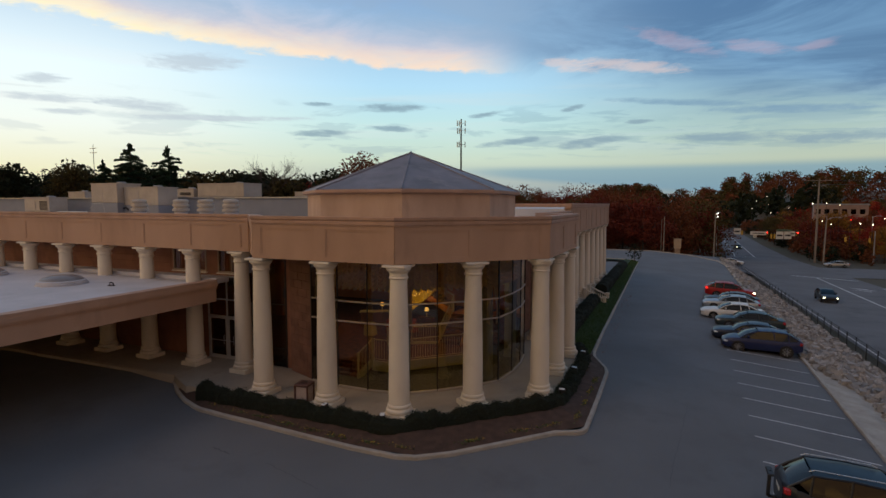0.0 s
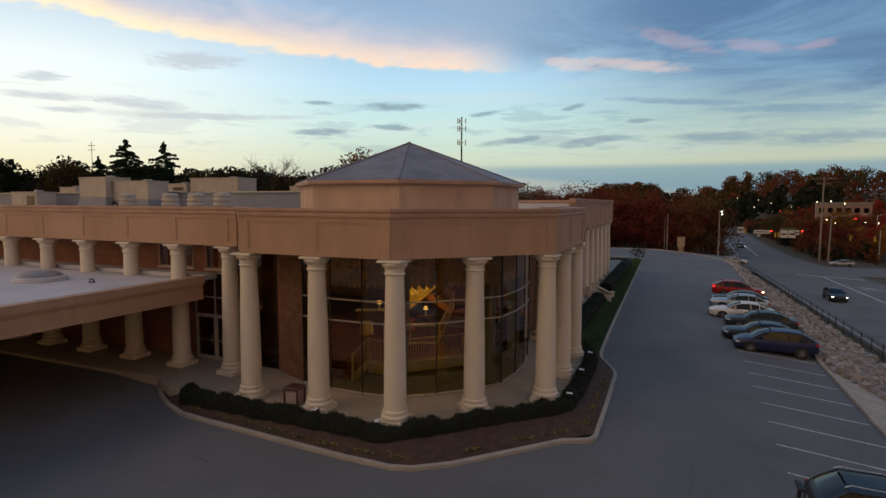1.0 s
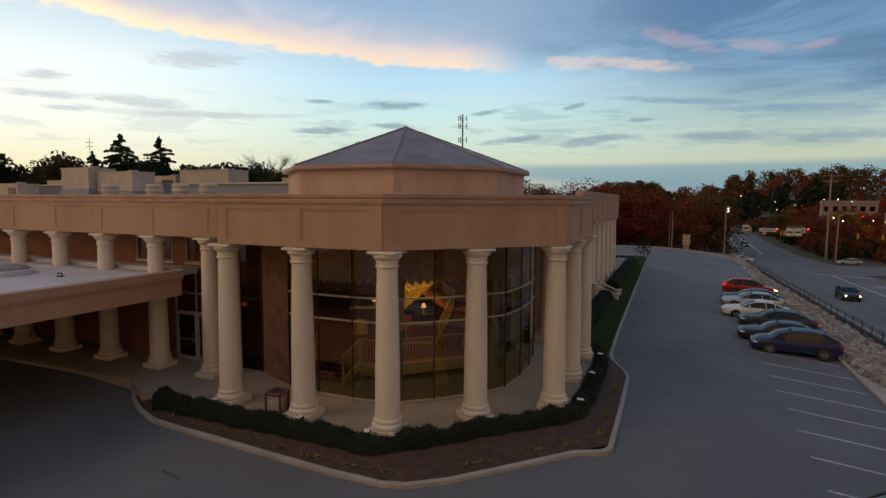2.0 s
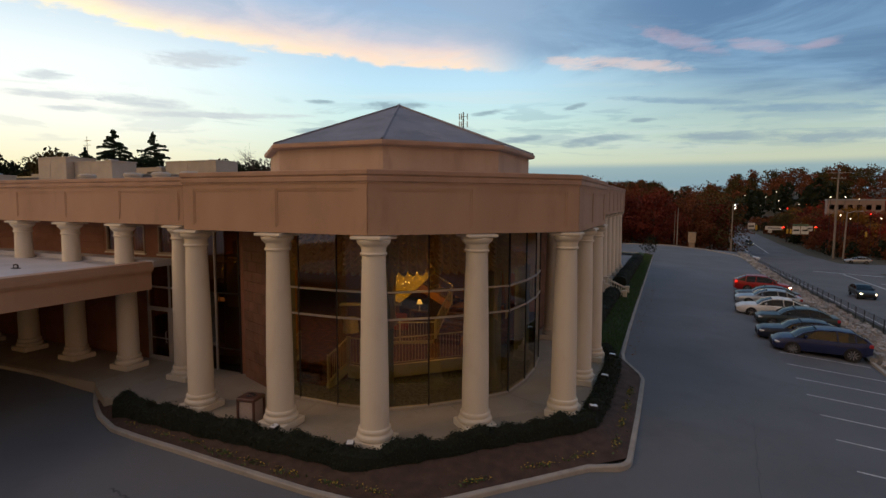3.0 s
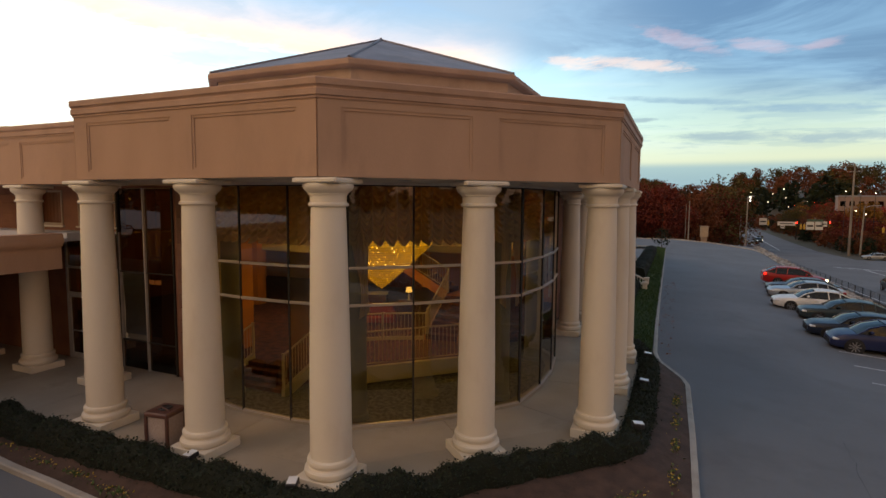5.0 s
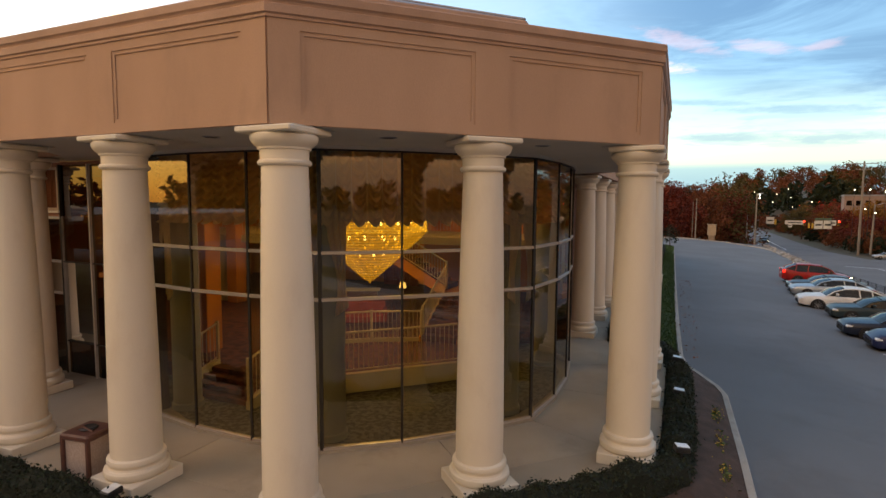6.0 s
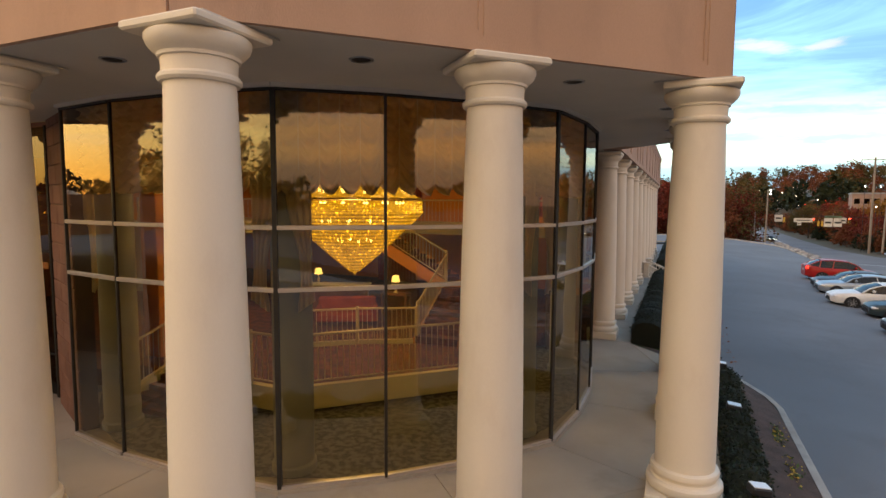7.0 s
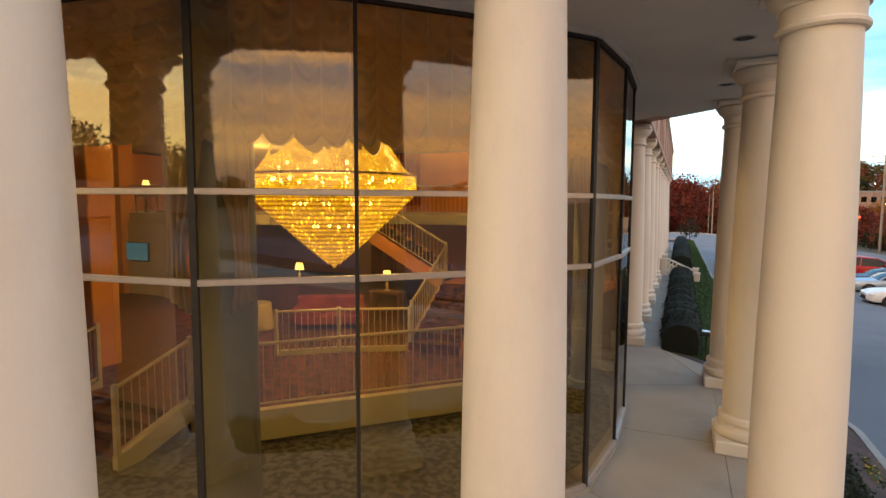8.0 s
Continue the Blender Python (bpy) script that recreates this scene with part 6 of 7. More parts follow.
def car(m, name, label, paint, L=4.75, W=1.80, H=1.45, base=2.75, front=.92, nose=.62, hood=.92, belt=.98, tail=1.02, ws=(1.35, 2.25), back=(3.55, 4.35), kind="sedan", lit=False, rails=False):
    """A parked car, nose at x = 0 towards -x, standing on z = 0."""
    c = empty(name, m, label, "car", "cars")
    top = [(0, nose), (.12, nose + .10), (.45, hood - .08), (ws[0], hood), (ws[0] + .5, belt), (back[0], belt + .01), (back[1], tail), (L - .12, tail - (.02 if kind == "sedan" else 0)), (L, tail - .12)]
    wid = [(0, .70), (.15, .84), (.7, .96), (1.4, 1.0), (L - 1.2, 1.0), (L - .4, .94), (L - .08, .84), (L, .78)]
    bot = [(0, .30), (.3, .21), (L - .4, .22), (L, .36)]
    xs = [0, .05, .14, .3, .5, .8, 1.1, ws[0], ws[0] + .3, ws[0] + .6, L * .5, L * .6, back[0], (back[0] + back[1]) / 2, back[1], L - .35, L - .15, L - .05, L]
    body = Shape()
    ring = [(.0, 0, 0), (.72, 0, 0), (.93, .10, 0), (.985, .35, 0), (1.0, .62, 0), (.965, .88, 0), (.90, .97, 0), (.5, 1.0, .022), (0, 1.0, .032)]
    n = len(ring) * 2 - 2
    for x in xs:
        w, zt, zb = lerp_table(wid, x) * W / 2, lerp_table(top, x), lerp_table(bot, x)
        half = [(w * u, zb + (zt - zb) * v + k) for u, v, k in ring]
        body.v += [(x, y, z) for y, z in half] + [(x, -y, z) for y, z in half[-2:0:-1]]
    for k in range(len(xs) - 1):
        body.f += [(k * n + i, k * n + (i + 1) % n, (k + 1) * n + (i + 1) % n, (k + 1) * n + i) for i in range(n)]
    body.f += [tuple(range(n - 1, -1, -1)), tuple((len(xs) - 1) * n + i for i in range(n))]
    b = body.make("body", paint, c, smooth=True)
    # glasshouse
    roof = [(ws[0], belt - .03), (ws[0] + .4 * (ws[1] - ws[0]), belt + (H - belt) * .52), (ws[1], H - .05), ((ws[1] + back[0]) / 2, H), (back[0], H - .05), (back[0] + .6 * (back[1] - back[0]), belt + (H - belt) * .50), (back[1], tail - .02)]
    gx = [ws[0], ws[0] + .4 * (ws[1] - ws[0]), ws[1], ws[1] + .4, (ws[1] + back[0]) / 2, back[0] - .3, back[0], back[0] + .6 * (back[1] - back[0]), back[1]]
    side_v, roof_v = [], []

    def gw(x, z):
        t = min(max((z - belt) / (H - belt), 0), 1)
        return lerp_table(wid, x) * W / 2 * (.93 - .20 * t)

    zr = [lerp_table(roof, x) for x in gx]
    for sgn, nm in ((1, "side_window"), (-1, "side_window")):
        s = Shape()
        for x, z in zip(gx, zr):
            zz = max(z - .05, belt - .04)
            s.v += [(x, sgn * gw(x, belt) * .995, belt - .05), (x, sgn * gw(x, zz), zz)]
        s.f = [(2 * i, 2 * i + 2, 2 * i + 3, 2 * i + 1) for i in range(len(gx) - 1)]
        s.make(nm, CARGLASS, c)
    ia, ib = 2, 6
    for nm, lo, hi, mat in (("windshield", 0, ia, CARGLASS), ("roof", ia, ib, paint), ("rear_window", ib, len(gx) - 1, CARGLASS)):
        s = Shape()
        cols = 7
        for i in range(lo, hi + 1):
            x, z = gx[i], zr[i]
            w = gw(x, z) * 1.0
            for k in range(cols):
                u = k / (cols - 1) * 2 - 1
                s.v.append((x - (.07 * (1 - u * u) if nm == "windshield" else -.05 * (1 - u * u) if nm == "rear_window" else 0), u * w, z + (.0 if nm != "roof" else .012) - .05 * abs(u) ** 3))
        s.f = [(i * cols + k, i * cols + k + 1, (i + 1) * cols + k + 1, (i + 1) * cols + k) for i in range(hi - lo) for k in range(cols - 1)]
        s.make(nm, mat, c, smooth=True)
    for sgn in (1, -1):
        pil = Shape()
        pts = [(x, sgn * gw(x, z) * 1.005, z - .045) for x, z in zip(gx, zr)]
        pil.tube(pts, .038, 6)
        for xb in ((ws[1] + back[0]) / 2 + .05, back[0] + .02):
            zt = lerp_table(roof, xb) - .05
            pil.tube([(xb + .05, sgn * gw(xb, belt), belt - .04), (xb - .03, sgn * gw(xb, zt), zt)], .035, 6)
        pil.make("pillar_frame", paint, c, smooth=True)
    cab = Shape().box(ws[0] + .25, -W * .42, belt - .10, back[1] - .2, W * .42, belt + .012)
    for sx in (ws[1] - .1, ws[1] + .85):
        for sy in (-.38, .38):
            cab.box(sx, sy - .24, belt - .1, sx + .14, sy + .24, belt + .30, bevel=.04)
    cab.make("cabin", CABIN, c)
    # wheels
    r = .325 if kind == "sedan" else .355
    for x in (front, front + base):
        for sgn in (1, -1):
            y = sgn * (W / 2 - .10)
            wh = Shape().lathe([(r + .045, -.02), (r + .045, .125), (r + .03, .13)], 28, pose(x, y - sgn * .02, r, -90 * sgn)).make("wheel_arch", CABIN, c)
            t = pose(x, y, r, -90 * sgn, 0, 0)
            ty = Shape().lathe([(r - .10, -.10), (r - .02, -.10), (r, -.07), (r, .10), (r - .02, .135), (r - .085, .14), (r - .10, .12)], 28, t).make("wheel", TYRE, c, smooth=True)
            rim = Shape().lathe([(.02, .10), (.06, .115), (.05, .12)], 12, t).lathe([(r - .13, .10), (r - .09, .125), (r - .095, .14)], 28, t, closed=False)
            for k in range(9):
                rim.box(.04, -.018, .098, r - .10, .018, .125, t @ pose(0, 0, 0, 0, 0, 40 * k))
            rim.make("rim", RIMM, ty)
            Shape().lathe([(r - .10, .03), (r - .10, .085)], 20, t).make("brake_disc", DARKM, ty)
    # lamps, mirrors, plates, grille
    for sgn in (1, -1):
        zf = lerp_table(top, .18)
        Shape().box(.06, min(sgn * W * .27, sgn * W * .43), zf - .17, .36, max(sgn * W * .27, sgn * W * .43), zf - .03, bevel=.05).make("headlight", LITHEAD if lit else HEADL, c)
        zt = tail - .16
        Shape().box(L - .22, min(sgn * W * .27, sgn * W * .445), zt - .16, L - .015, max(sgn * W * .27, sgn * W * .445), zt + .05, bevel=.04).make("tail_light", LITTAIL if lit == "tail" else TAILL, c)
        Shape().box(ws[0] + .42, sgn * W * .53 - .10, belt + .0, ws[0] + .56, sgn * W * .53 + .10, belt + .15, bevel=.04).make("mirror", paint, c)
        for xd in (ws[1] - .05, (ws[1] + back[0]) / 2 + .55):
            Shape().box(xd, sgn * W * .497 - .015, belt - .17, xd + .20, sgn * W * .497 + .015, belt - .135, bevel=.008).make("door_handle", paint, c)
    Shape().box(-.015, -W * .22, nose - .22, .06, W * .22, nose - .08, bevel=.02).make("grille", CABIN, c)
    Shape().box(-.02, -W * .30, .30, .10, W * .30, .42, bevel=.03).make("lower_grille", CABIN, c)
    Shape().box(L - .02, -.26, tail - .48, L + .012, .26, tail - .36).make("number_plate", PLATE, c)
    if rails:
        for sgn in (1, -1):
            y = sgn * gw(ws[1] + .4, H) * .86
            Shape().tube([(ws[1] + .1, y, H - .01), (ws[1] + .25, y, H + .05), (back[0] - .05, y, H + .05), (back[0] + .1, y, H - .02)], .018, 6).make("roof_rail", RIMM, c)
    return c


def paint(name, col, flake=.0):
    return surf(name, col, tuple(v * .85 for v in col), 2, .34, 0, metal=flake, spec=.3, coat=.12, fine=300)


def on_lot(x, y, turn=0):
    return pose(x, y, land(x - 2 if turn else x + 2, y) + .005, 0, 1.5 if not turn else -1.5, turn)


car(on_lot(16.75, 14.2), "car", "dark blue hatchback wagon parked in a marked stall", paint("dark_blue_paint", (.018, .026, .085)), L=4.62, W=1.78, H=1.58, base=2.78, front=.92, hood=.98, belt=1.04, tail=1.12, ws=(1.0, 2.05), back=(3.75, 4.45), kind="suv")
car(on_lot(16.3, 16.75), "car", "midnight blue sedan parked beside the wagon", paint("midnight_paint", (.015, .022, .045)), L=4.85)
car(on_lot(16.8, 21.5), "car", "dark teal-grey sedan parked in the row", paint("teal_grey_paint", (.028, .045, .052)), L=4.8, H=1.44)
car(on_lot(15.85, 24.6), "car", "white four-door sedan parked in the row", paint("white_car_paint", (.72, .72, .70), .0), L=4.80, W=1.79, H=1.47, base=2.72, front=.95)
car(on_lot(16.2, 29.3), "car", "silver sedan parked in the row", paint("silver_paint", (.40, .43, .46), .6), L=4.7, H=1.44)
car(on_lot(16.4, 31.6), "car", "dark grey sedan parked in the row", paint("charcoal_paint", (.030, .032, .036)), L=4.75, H=1.42)
car(on_lot(21.4, 36.5, 180), "suv", "red compact SUV with its tail lamps lit in the row", paint("red_paint", (.33, .014, .012)), L=4.69, W=1.88, H=1.66, base=2.70, front=.92, nose=.75, hood=1.04, belt=1.10, tail=1.22, ws=(1.15, 2.05), back=(3.75, 4.5), kind="suv", lit="tail")
big = car(on_lot(21.5, -7.65, 180), "suv", "black SUV with roof rails and a tail-mounted carrier", paint("black_paint", (.012, .014, .020)), L=4.75, W=1.88, H=1.76, base=2.72, nose=.80, hood=1.10, belt=1.14, tail=1.28, ws=(1.15, 2.0), back=(4.0, 4.6), kind="suv", rails=True)
rack = Shape().box(4.95, -.06, .45, 5.05, .06, 1.32, bevel=.02).box(4.74, -.04, .42, 5.0, .04, .50).box(4.90, -.30, 1.22, 5.10, .30, 1.30, bevel=.03).make("bike_carrier", DARKM, big)


def on_road(x, y, turn):
    return pose(x, y, land(x, y) + .03, 0, 0, turn)


car(on_road(31.5, 52, 90), "car", "dark sedan on the road with headlights on", paint("dark_sedan_paint", (.03, .032, .036)), lit=True)
car(on_road(45.2, 119.5, 4), "car", "silver sedan waiting in the side street", paint("pale_silver_paint", (.45, .45, .45), .5))
car(on_road(33.9, 178, 95), "car", "dark car on the far road with headlights on", paint("far_car_paint", (.03, .03, .03)), lit=True)
car(on_road(28.6, 114, 165), "car", "white sedan near the entrance drive", paint("far_white_paint", (.6, .6, .6), .0))

# ---- fence, riprap, poles, signals ----
fence = empty("roadside_fence", None, "low black chain-link fence along the road bank", "fence")
FY = [-30 + 2.4 * i for i in range(66)]
for y in FY:
    z = land(FENCE_X, y)
    Shape().tube([(FENCE_X, y, z - .1), (FENCE_X, y, z + 1.15)], .035, 6).make("post", DARKM, fence)
for a, b in zip(FY, FY[1:]):
    za, zb = land(FENCE_X, a), land(FENCE_X, b)
    Shape().tube([(FENCE_X, a, za + 1.1), (FENCE_X, b, zb + 1.1)], .022, 5).make("top_rail", DARKM, fence)
wires = Shape()
for a, b in zip(FY, FY[1:]):
    za, zb = land(FENCE_X, a), land(FENCE_X, b)
    for k in range(12):
        t = k / 12
        y, z = a + 2.4 * t, za + (zb - za) * t
        wires.add([(FENCE_X, y - .02, z), (FENCE_X, y + .02, z), (FENCE_X, y + .212, z + 1.08), (FENCE_X, y + .188, z + 1.08)], [(0, 1, 2, 3)])
        wires.add([(FENCE_X + .004, y + .188, z), (FENCE_X + .004, y + .212, z), (FENCE_X + .004, y + .012, z + 1.08), (FENCE_X + .004, y - .012, z + 1.08)], [(0, 1, 2, 3)])
tagged(wires.make("mesh_wire", DARKM, fence), kind="stuff")


def pole(x, y, h, label, r=.16, arms=(), z=None, lean=0, name="utility_pole", cat="pole", mat=WOODP, light=None):
    zb = land(x, y) if z is None else z
    p = empty(name, pose(x, y, zb), label, cat, "roadside poles")
    Shape().tube([(0, 0, -.3), (lean * .5, 0, h * .5), (lean, 0, h)], r, 10, r1=r * .6).make("shaft", mat, p, smooth=True)
    for zz, half, turn in arms:
        m = pose(lean * zz / h, 0, zz, 0, 0, turn)
        Shape().box(-half, -.06, -.07, half, .06, .07, m).make("crossarm", mat, p)
        for k in (-.9, -.5, .5, .9):
            Shape().lathe([(.05, .07), (.07, .14), (.03, .24)], 8, m @ pose(half * k, 0, 0)).make("insulator", STEEL, p)
    if light:
        dx, dy = light
        Shape().tube([(lean, 0, h - .4), (lean + dx * .5, dy * .5, h + .1), (lean + dx, dy, h + .1)], .05, 6).make("arm", STEEL, p)
        Shape().box(lean + dx - .35, dy - .14, h + .0, lean + dx + .35, dy + .14, h + .12, bevel=.04).make("luminaire", STEEL, p)
    return p


pole(46.3, 133.8, 20.7, "tall weathered wooden utility pole with crossarm", .27, arms=((20.2, 2.6, 0), (18.9, 1.5, 0)), z=-5.7)
pole(46.2, 125.0, 10.3, "weathered wooden pole with street light arm", .20, light=(2.6, 0), lean=.2, z=-4.8)
corner_pole = pole(20.7, 88.5, 8.5, "weathered wooden pole with a lit street lamp at the lot corner", .14, light=(.5, -.2))
for dz in (0, -.5):
    Shape().lathe([(.03, -.1), (.10, -.04), (.10, .05), (.03, .1)], 10, pose(.35, -.3, 8.3 + dz)).make("lamp", glow("white_lamp", (1.0, .92, .75), 6.0), corner_pole)
pole(11.7, 89.4, 7.2, "plain grey timber pole at the lot end", .12)
pole(11.2, 90.4, 6.6, "thin grey timber pole at the lot end", .07)
pole(62, 150, 12, "grey steel lamp post with two heads", .14, name="lamp_post", cat="lamp post", mat=STEEL, light=(1.6, 0))
pole(-104, 62, 17.5, "distant wooden pole behind the hall", .2, arms=((16.8, 1.6, 60),))
pole(-58, 92, 14.5, "distant wooden pole with crossarm", .2, arms=((13.9, 2.4, 40),))

sign = empty("lot_sign", pose(14.25, 89.2, land(14.25, 89.2)), "tan masonry sign pillar at the lot entrance", "sign")
Shape().box(-.5, -.35, -.1, .5, .35, 1.0, bevel=.03).make("base_block", surf("sign_stone", (.30, .22, .15), (.24, .17, .12), 2, .9, .4), sign)
Shape().box(-.66, -.3, 1.0, .66, .3, 2.75, bevel=.04).make("sign_panel", surf("sign_tan", (.40, .30, .20), (.34, .25, .17), 2, .8, .2), sign)
Shape().box(-.74, -.38, 2.75, .74, .38, 2.92, bevel=.03).make("cap", surf("sign_cap", (.34, .26, .18), None, 2, .8, .2), sign)

# traffic signals hung from a span wire
SIGY = surf("signal_yellow", (.55, .33, .04), (.45, .27, .03), 5, .6, 0)
REDLAMP = glow("red_signal_lamp", (1.0, .012, .008), 14.0)
SIGNW = surf("road_sign_face", (.62, .60, .55), (.5, .48, .44), 5, .6, 0)
GREENS = surf("street_name_green", (.10, .16, .10), (.08, .13, .08), 4, .5, 0)
A, B = Vector((24.0, 133.0, 2.2)), Vector((58.0, 133.0, 1.6))
span = empty("span_wire", None, "steel span wire carrying the traffic signals", "wire")
Shape().tube([A.lerp(B, i / 12) - Vector((0, 0, .5 * math.sin(math.pi * i / 12) - .6)) for i in range(13)], .03, 5).make("cable", DARKM, span)
pole(24.0, 133.0, 9.2, "steel signal pole at the road side", .16, name="signal_pole", cat="pole", mat=STEEL, z=-6.4)
pole(58.0, 133.0, 8.6, "steel signal pole at the far road side", .16, name="signal_pole", cat="pole", mat=STEEL, z=-6.4)


def signal(p, lit, label):
    s = empty("traffic_signal", pose(*p, 0, 0, 180 if lit else 0), label, "traffic light", "traffic signals")
    Shape().box(-.20, -.12, -.58, .20, .12, .58, bevel=.03).make("housing", SIGY, s)
    for k, z in enumerate((.36, 0, -.36)):
        Shape().lathe([(.16, 0), (.17, .10), (.165, .16)], 14, pose(0, .12, z, -90), closed=False).make("visor", DARKM, s)
        Shape().lathe([(.155, 0), (.12, .04), (.02, .06)], 14, pose(0, .125, z, -90)).make("lamp", REDLAMP if lit and k == 0 else CABIN, s, smooth=True)
    Shape().tube([(0, 0, .55), (0, 0, 1.0)], .025, 6).make("hanger", STEEL, s)
    return s


for x, z, red in ((35.57, 1.05, True), (42.2, 1.2, True), (29.84, 1.2, False), (36.5, .45, False), (37.2, .45, False), (52.2, .1, False), (57.0, 0, False)):
    signal((x, 133.0, z), red, "yellow traffic signal with a red lamp lit" if red else "yellow traffic signal seen from behind")
for x, z, w, h, mat in ((28.75, 1.55, 1.6, 1.6, SIGNW), (33.6, 1.16, 3.7, .9, SIGNW), (32.83, .4, .8, .8, SIGNW), (38.34, .73, 1.6, 1.9, SIGNW), (40.1, .76, 1.6, 1.9, SIGNW), (39.2, 2.0, 3.2, .5, GREENS), (41.1, 1.2, 1.1, 1.2, SIGNW)):
    y = 133.0
    g = empty("road_sign", pose(x, y, z), "flat road sign hung from the span wire", "sign", "hung road signs")
    Shape().box(-w / 2, -.03, -h / 2, w / 2, .03, h / 2, bevel=.02).make("sign_face", mat, g)
    Shape().box(-w * .36, -.036, -h * .12, w * .36, -.031, h * .10).make("sign_bar", DARKM, g)
    Shape().tube([(0, 0, h / 2), (0, 0, h / 2 + .5)], .02, 5).make("hanger", STEEL, g)

# power lines
lines = empty("power_lines", None, "thin black power lines along the road", "wire")
for dz in (0, -.9):
    Shape().tube([(46.3, 133.8, 14.4 + dz), (55, 90, 13.0 + dz), (68, 40, 13.4 + dz), (84, -40, 15 + dz)], .025, 4).make("cable", DARKM, lines)
    Shape().tube([(46.3, 133.8, 14.4 + dz), (58, 175, 12.6 + dz), (72, 235, 14 + dz)], .025, 4).make("cable", DARKM, lines)

# phone mast and far aerial
mast = empty("cell_tower", pose(-82, 218, -4), "slim dark phone mast with antenna rings", "mast")
Shape().tube([(0, 0, 0), (0, 0, 53)], .55, 10, r1=.30).make("shaft", DARKM, mast)
for z in (51, 47.5, 41):
    for k in range(3):
        a = radians(120 * k + 20)
        Shape().tube([(0, 0, z), (1.9 * math.cos(a), 1.9 * math.sin(a), z)], .08, 5).make("arm", DARKM, mast)
        for o in (-1.0, 0, 1.0):
            x, y = 1.9 * math.cos(a) - o * math.sin(a), 1.9 * math.sin(a) + o * math.cos(a)
            Shape().box(x - .18, y - .14, z - 1.2, x + .18, y + .14, z + 1.2, bevel=.04).make("antenna", STEEL, mast)
aer = empty("radio_mast", pose(-237, 143, -2), "thin distant aerial mast", "mast")
Shape().tube([(0, 0, 0), (0, 0, 38)], .3, 6, r1=.12).make("shaft", STEEL, aer)
for z in (36, 34):
    Shape().box(-2.4, -.1, z, 2.4, .1, z + .25).make("arm", STEEL, aer)

# distant building on the slope and street lamps
far = empty("hillside_building", pose(68.3, 214, -0.6, 0, 0, -8), "brown distant commercial building on the wooded slope", "building")
Shape().box(-7, -5, -14, 9, 5, 9).make("wall", surf("brown_far_wall", (.30, .21, .19), (.24, .17, .15), .4, .9, 0), far)
Shape().box(-7.2, -5.2, 9, 9.2, 5.2, 9.5).make("roof", ROOFGREY, far)
for i in range(6):
    for k in range(3):
        Shape().box(-6.4 + 2.6 * i, -5.06, -1.0 + 3.4 * k, -4.9 + 2.6 * i, -5.0, .7 + 3.4 * k).make("window", DARKGLASS, far)
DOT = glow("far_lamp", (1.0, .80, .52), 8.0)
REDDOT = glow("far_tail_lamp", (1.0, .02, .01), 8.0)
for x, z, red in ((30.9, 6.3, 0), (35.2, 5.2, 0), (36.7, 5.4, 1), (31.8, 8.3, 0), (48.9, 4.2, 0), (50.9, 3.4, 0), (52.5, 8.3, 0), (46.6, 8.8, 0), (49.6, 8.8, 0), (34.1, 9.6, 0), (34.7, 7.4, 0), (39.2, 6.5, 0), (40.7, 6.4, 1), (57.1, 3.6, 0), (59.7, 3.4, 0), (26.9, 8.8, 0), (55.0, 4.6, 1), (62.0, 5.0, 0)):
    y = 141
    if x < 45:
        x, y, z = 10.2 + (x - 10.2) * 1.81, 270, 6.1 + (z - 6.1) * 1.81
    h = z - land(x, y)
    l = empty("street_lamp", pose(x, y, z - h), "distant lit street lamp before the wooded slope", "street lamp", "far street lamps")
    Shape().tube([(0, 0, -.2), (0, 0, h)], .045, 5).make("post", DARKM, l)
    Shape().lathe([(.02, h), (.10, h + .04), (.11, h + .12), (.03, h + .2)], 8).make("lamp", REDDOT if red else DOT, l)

# ---- trees ----
def leafmat(name, c1, c2, isl=.25):
    return surf(name, c1, c2, .35, .9, 0, island=isl, fine=3, spec=.1)


RED1 = leafmat("dark_red_leaf", (.15, .028, .018), (.10, .028, .018))
RED2 = leafmat("bright_red_leaf", (.28, .028, .018), (.19, .03, .018))
RUST = leafmat("rust_leaf", (.16, .055, .025), (.11, .042, .02))
OLIVE = leafmat("olive_leaf", (.060, .054, .02), (.085, .060, .022))
GOLDL = leafmat("yellow_leaf", (.24, .125, .024), (.19, .09, .02))
PINE = leafmat("pine_needles", (.022, .044, .026), (.030, .052, .028))
DARKL = leafmat("dark_evergreen_leaf", (.016, .024, .014), (.026, .03, .016))


def crown_points(rng, h, w, n, base=.28, lumps=14):
    """Points of a broad crown: lumps round the limb ends, denser at their skins."""
    pts = []
    per = n // lumps
    for k in range(lumps):
        t = (k + .5) / lumps
        a = k * 2.4 + rng.uniform(-.4, .4)
        zc = h * (base + (.92 - base) * t)
        rad = w * .5 * math.sin(math.pi * min(max((t * .86 + .14), 0), 1)) ** .7 * rng.uniform(.45, .85)
        c = np.array([rad * math.cos(a), rad * math.sin(a), zc])
        q = rng.normal(size=(per, 3))
        q /= np.linalg.norm(q, axis=1)[:, None]
        q *= (rng.random(per) ** .45)[:, None] * np.array([w * .24, w * .24, h * .13]) * rng.uniform(.8, 1.25)
        pts.append(c + q)
    return np.vstack(pts)


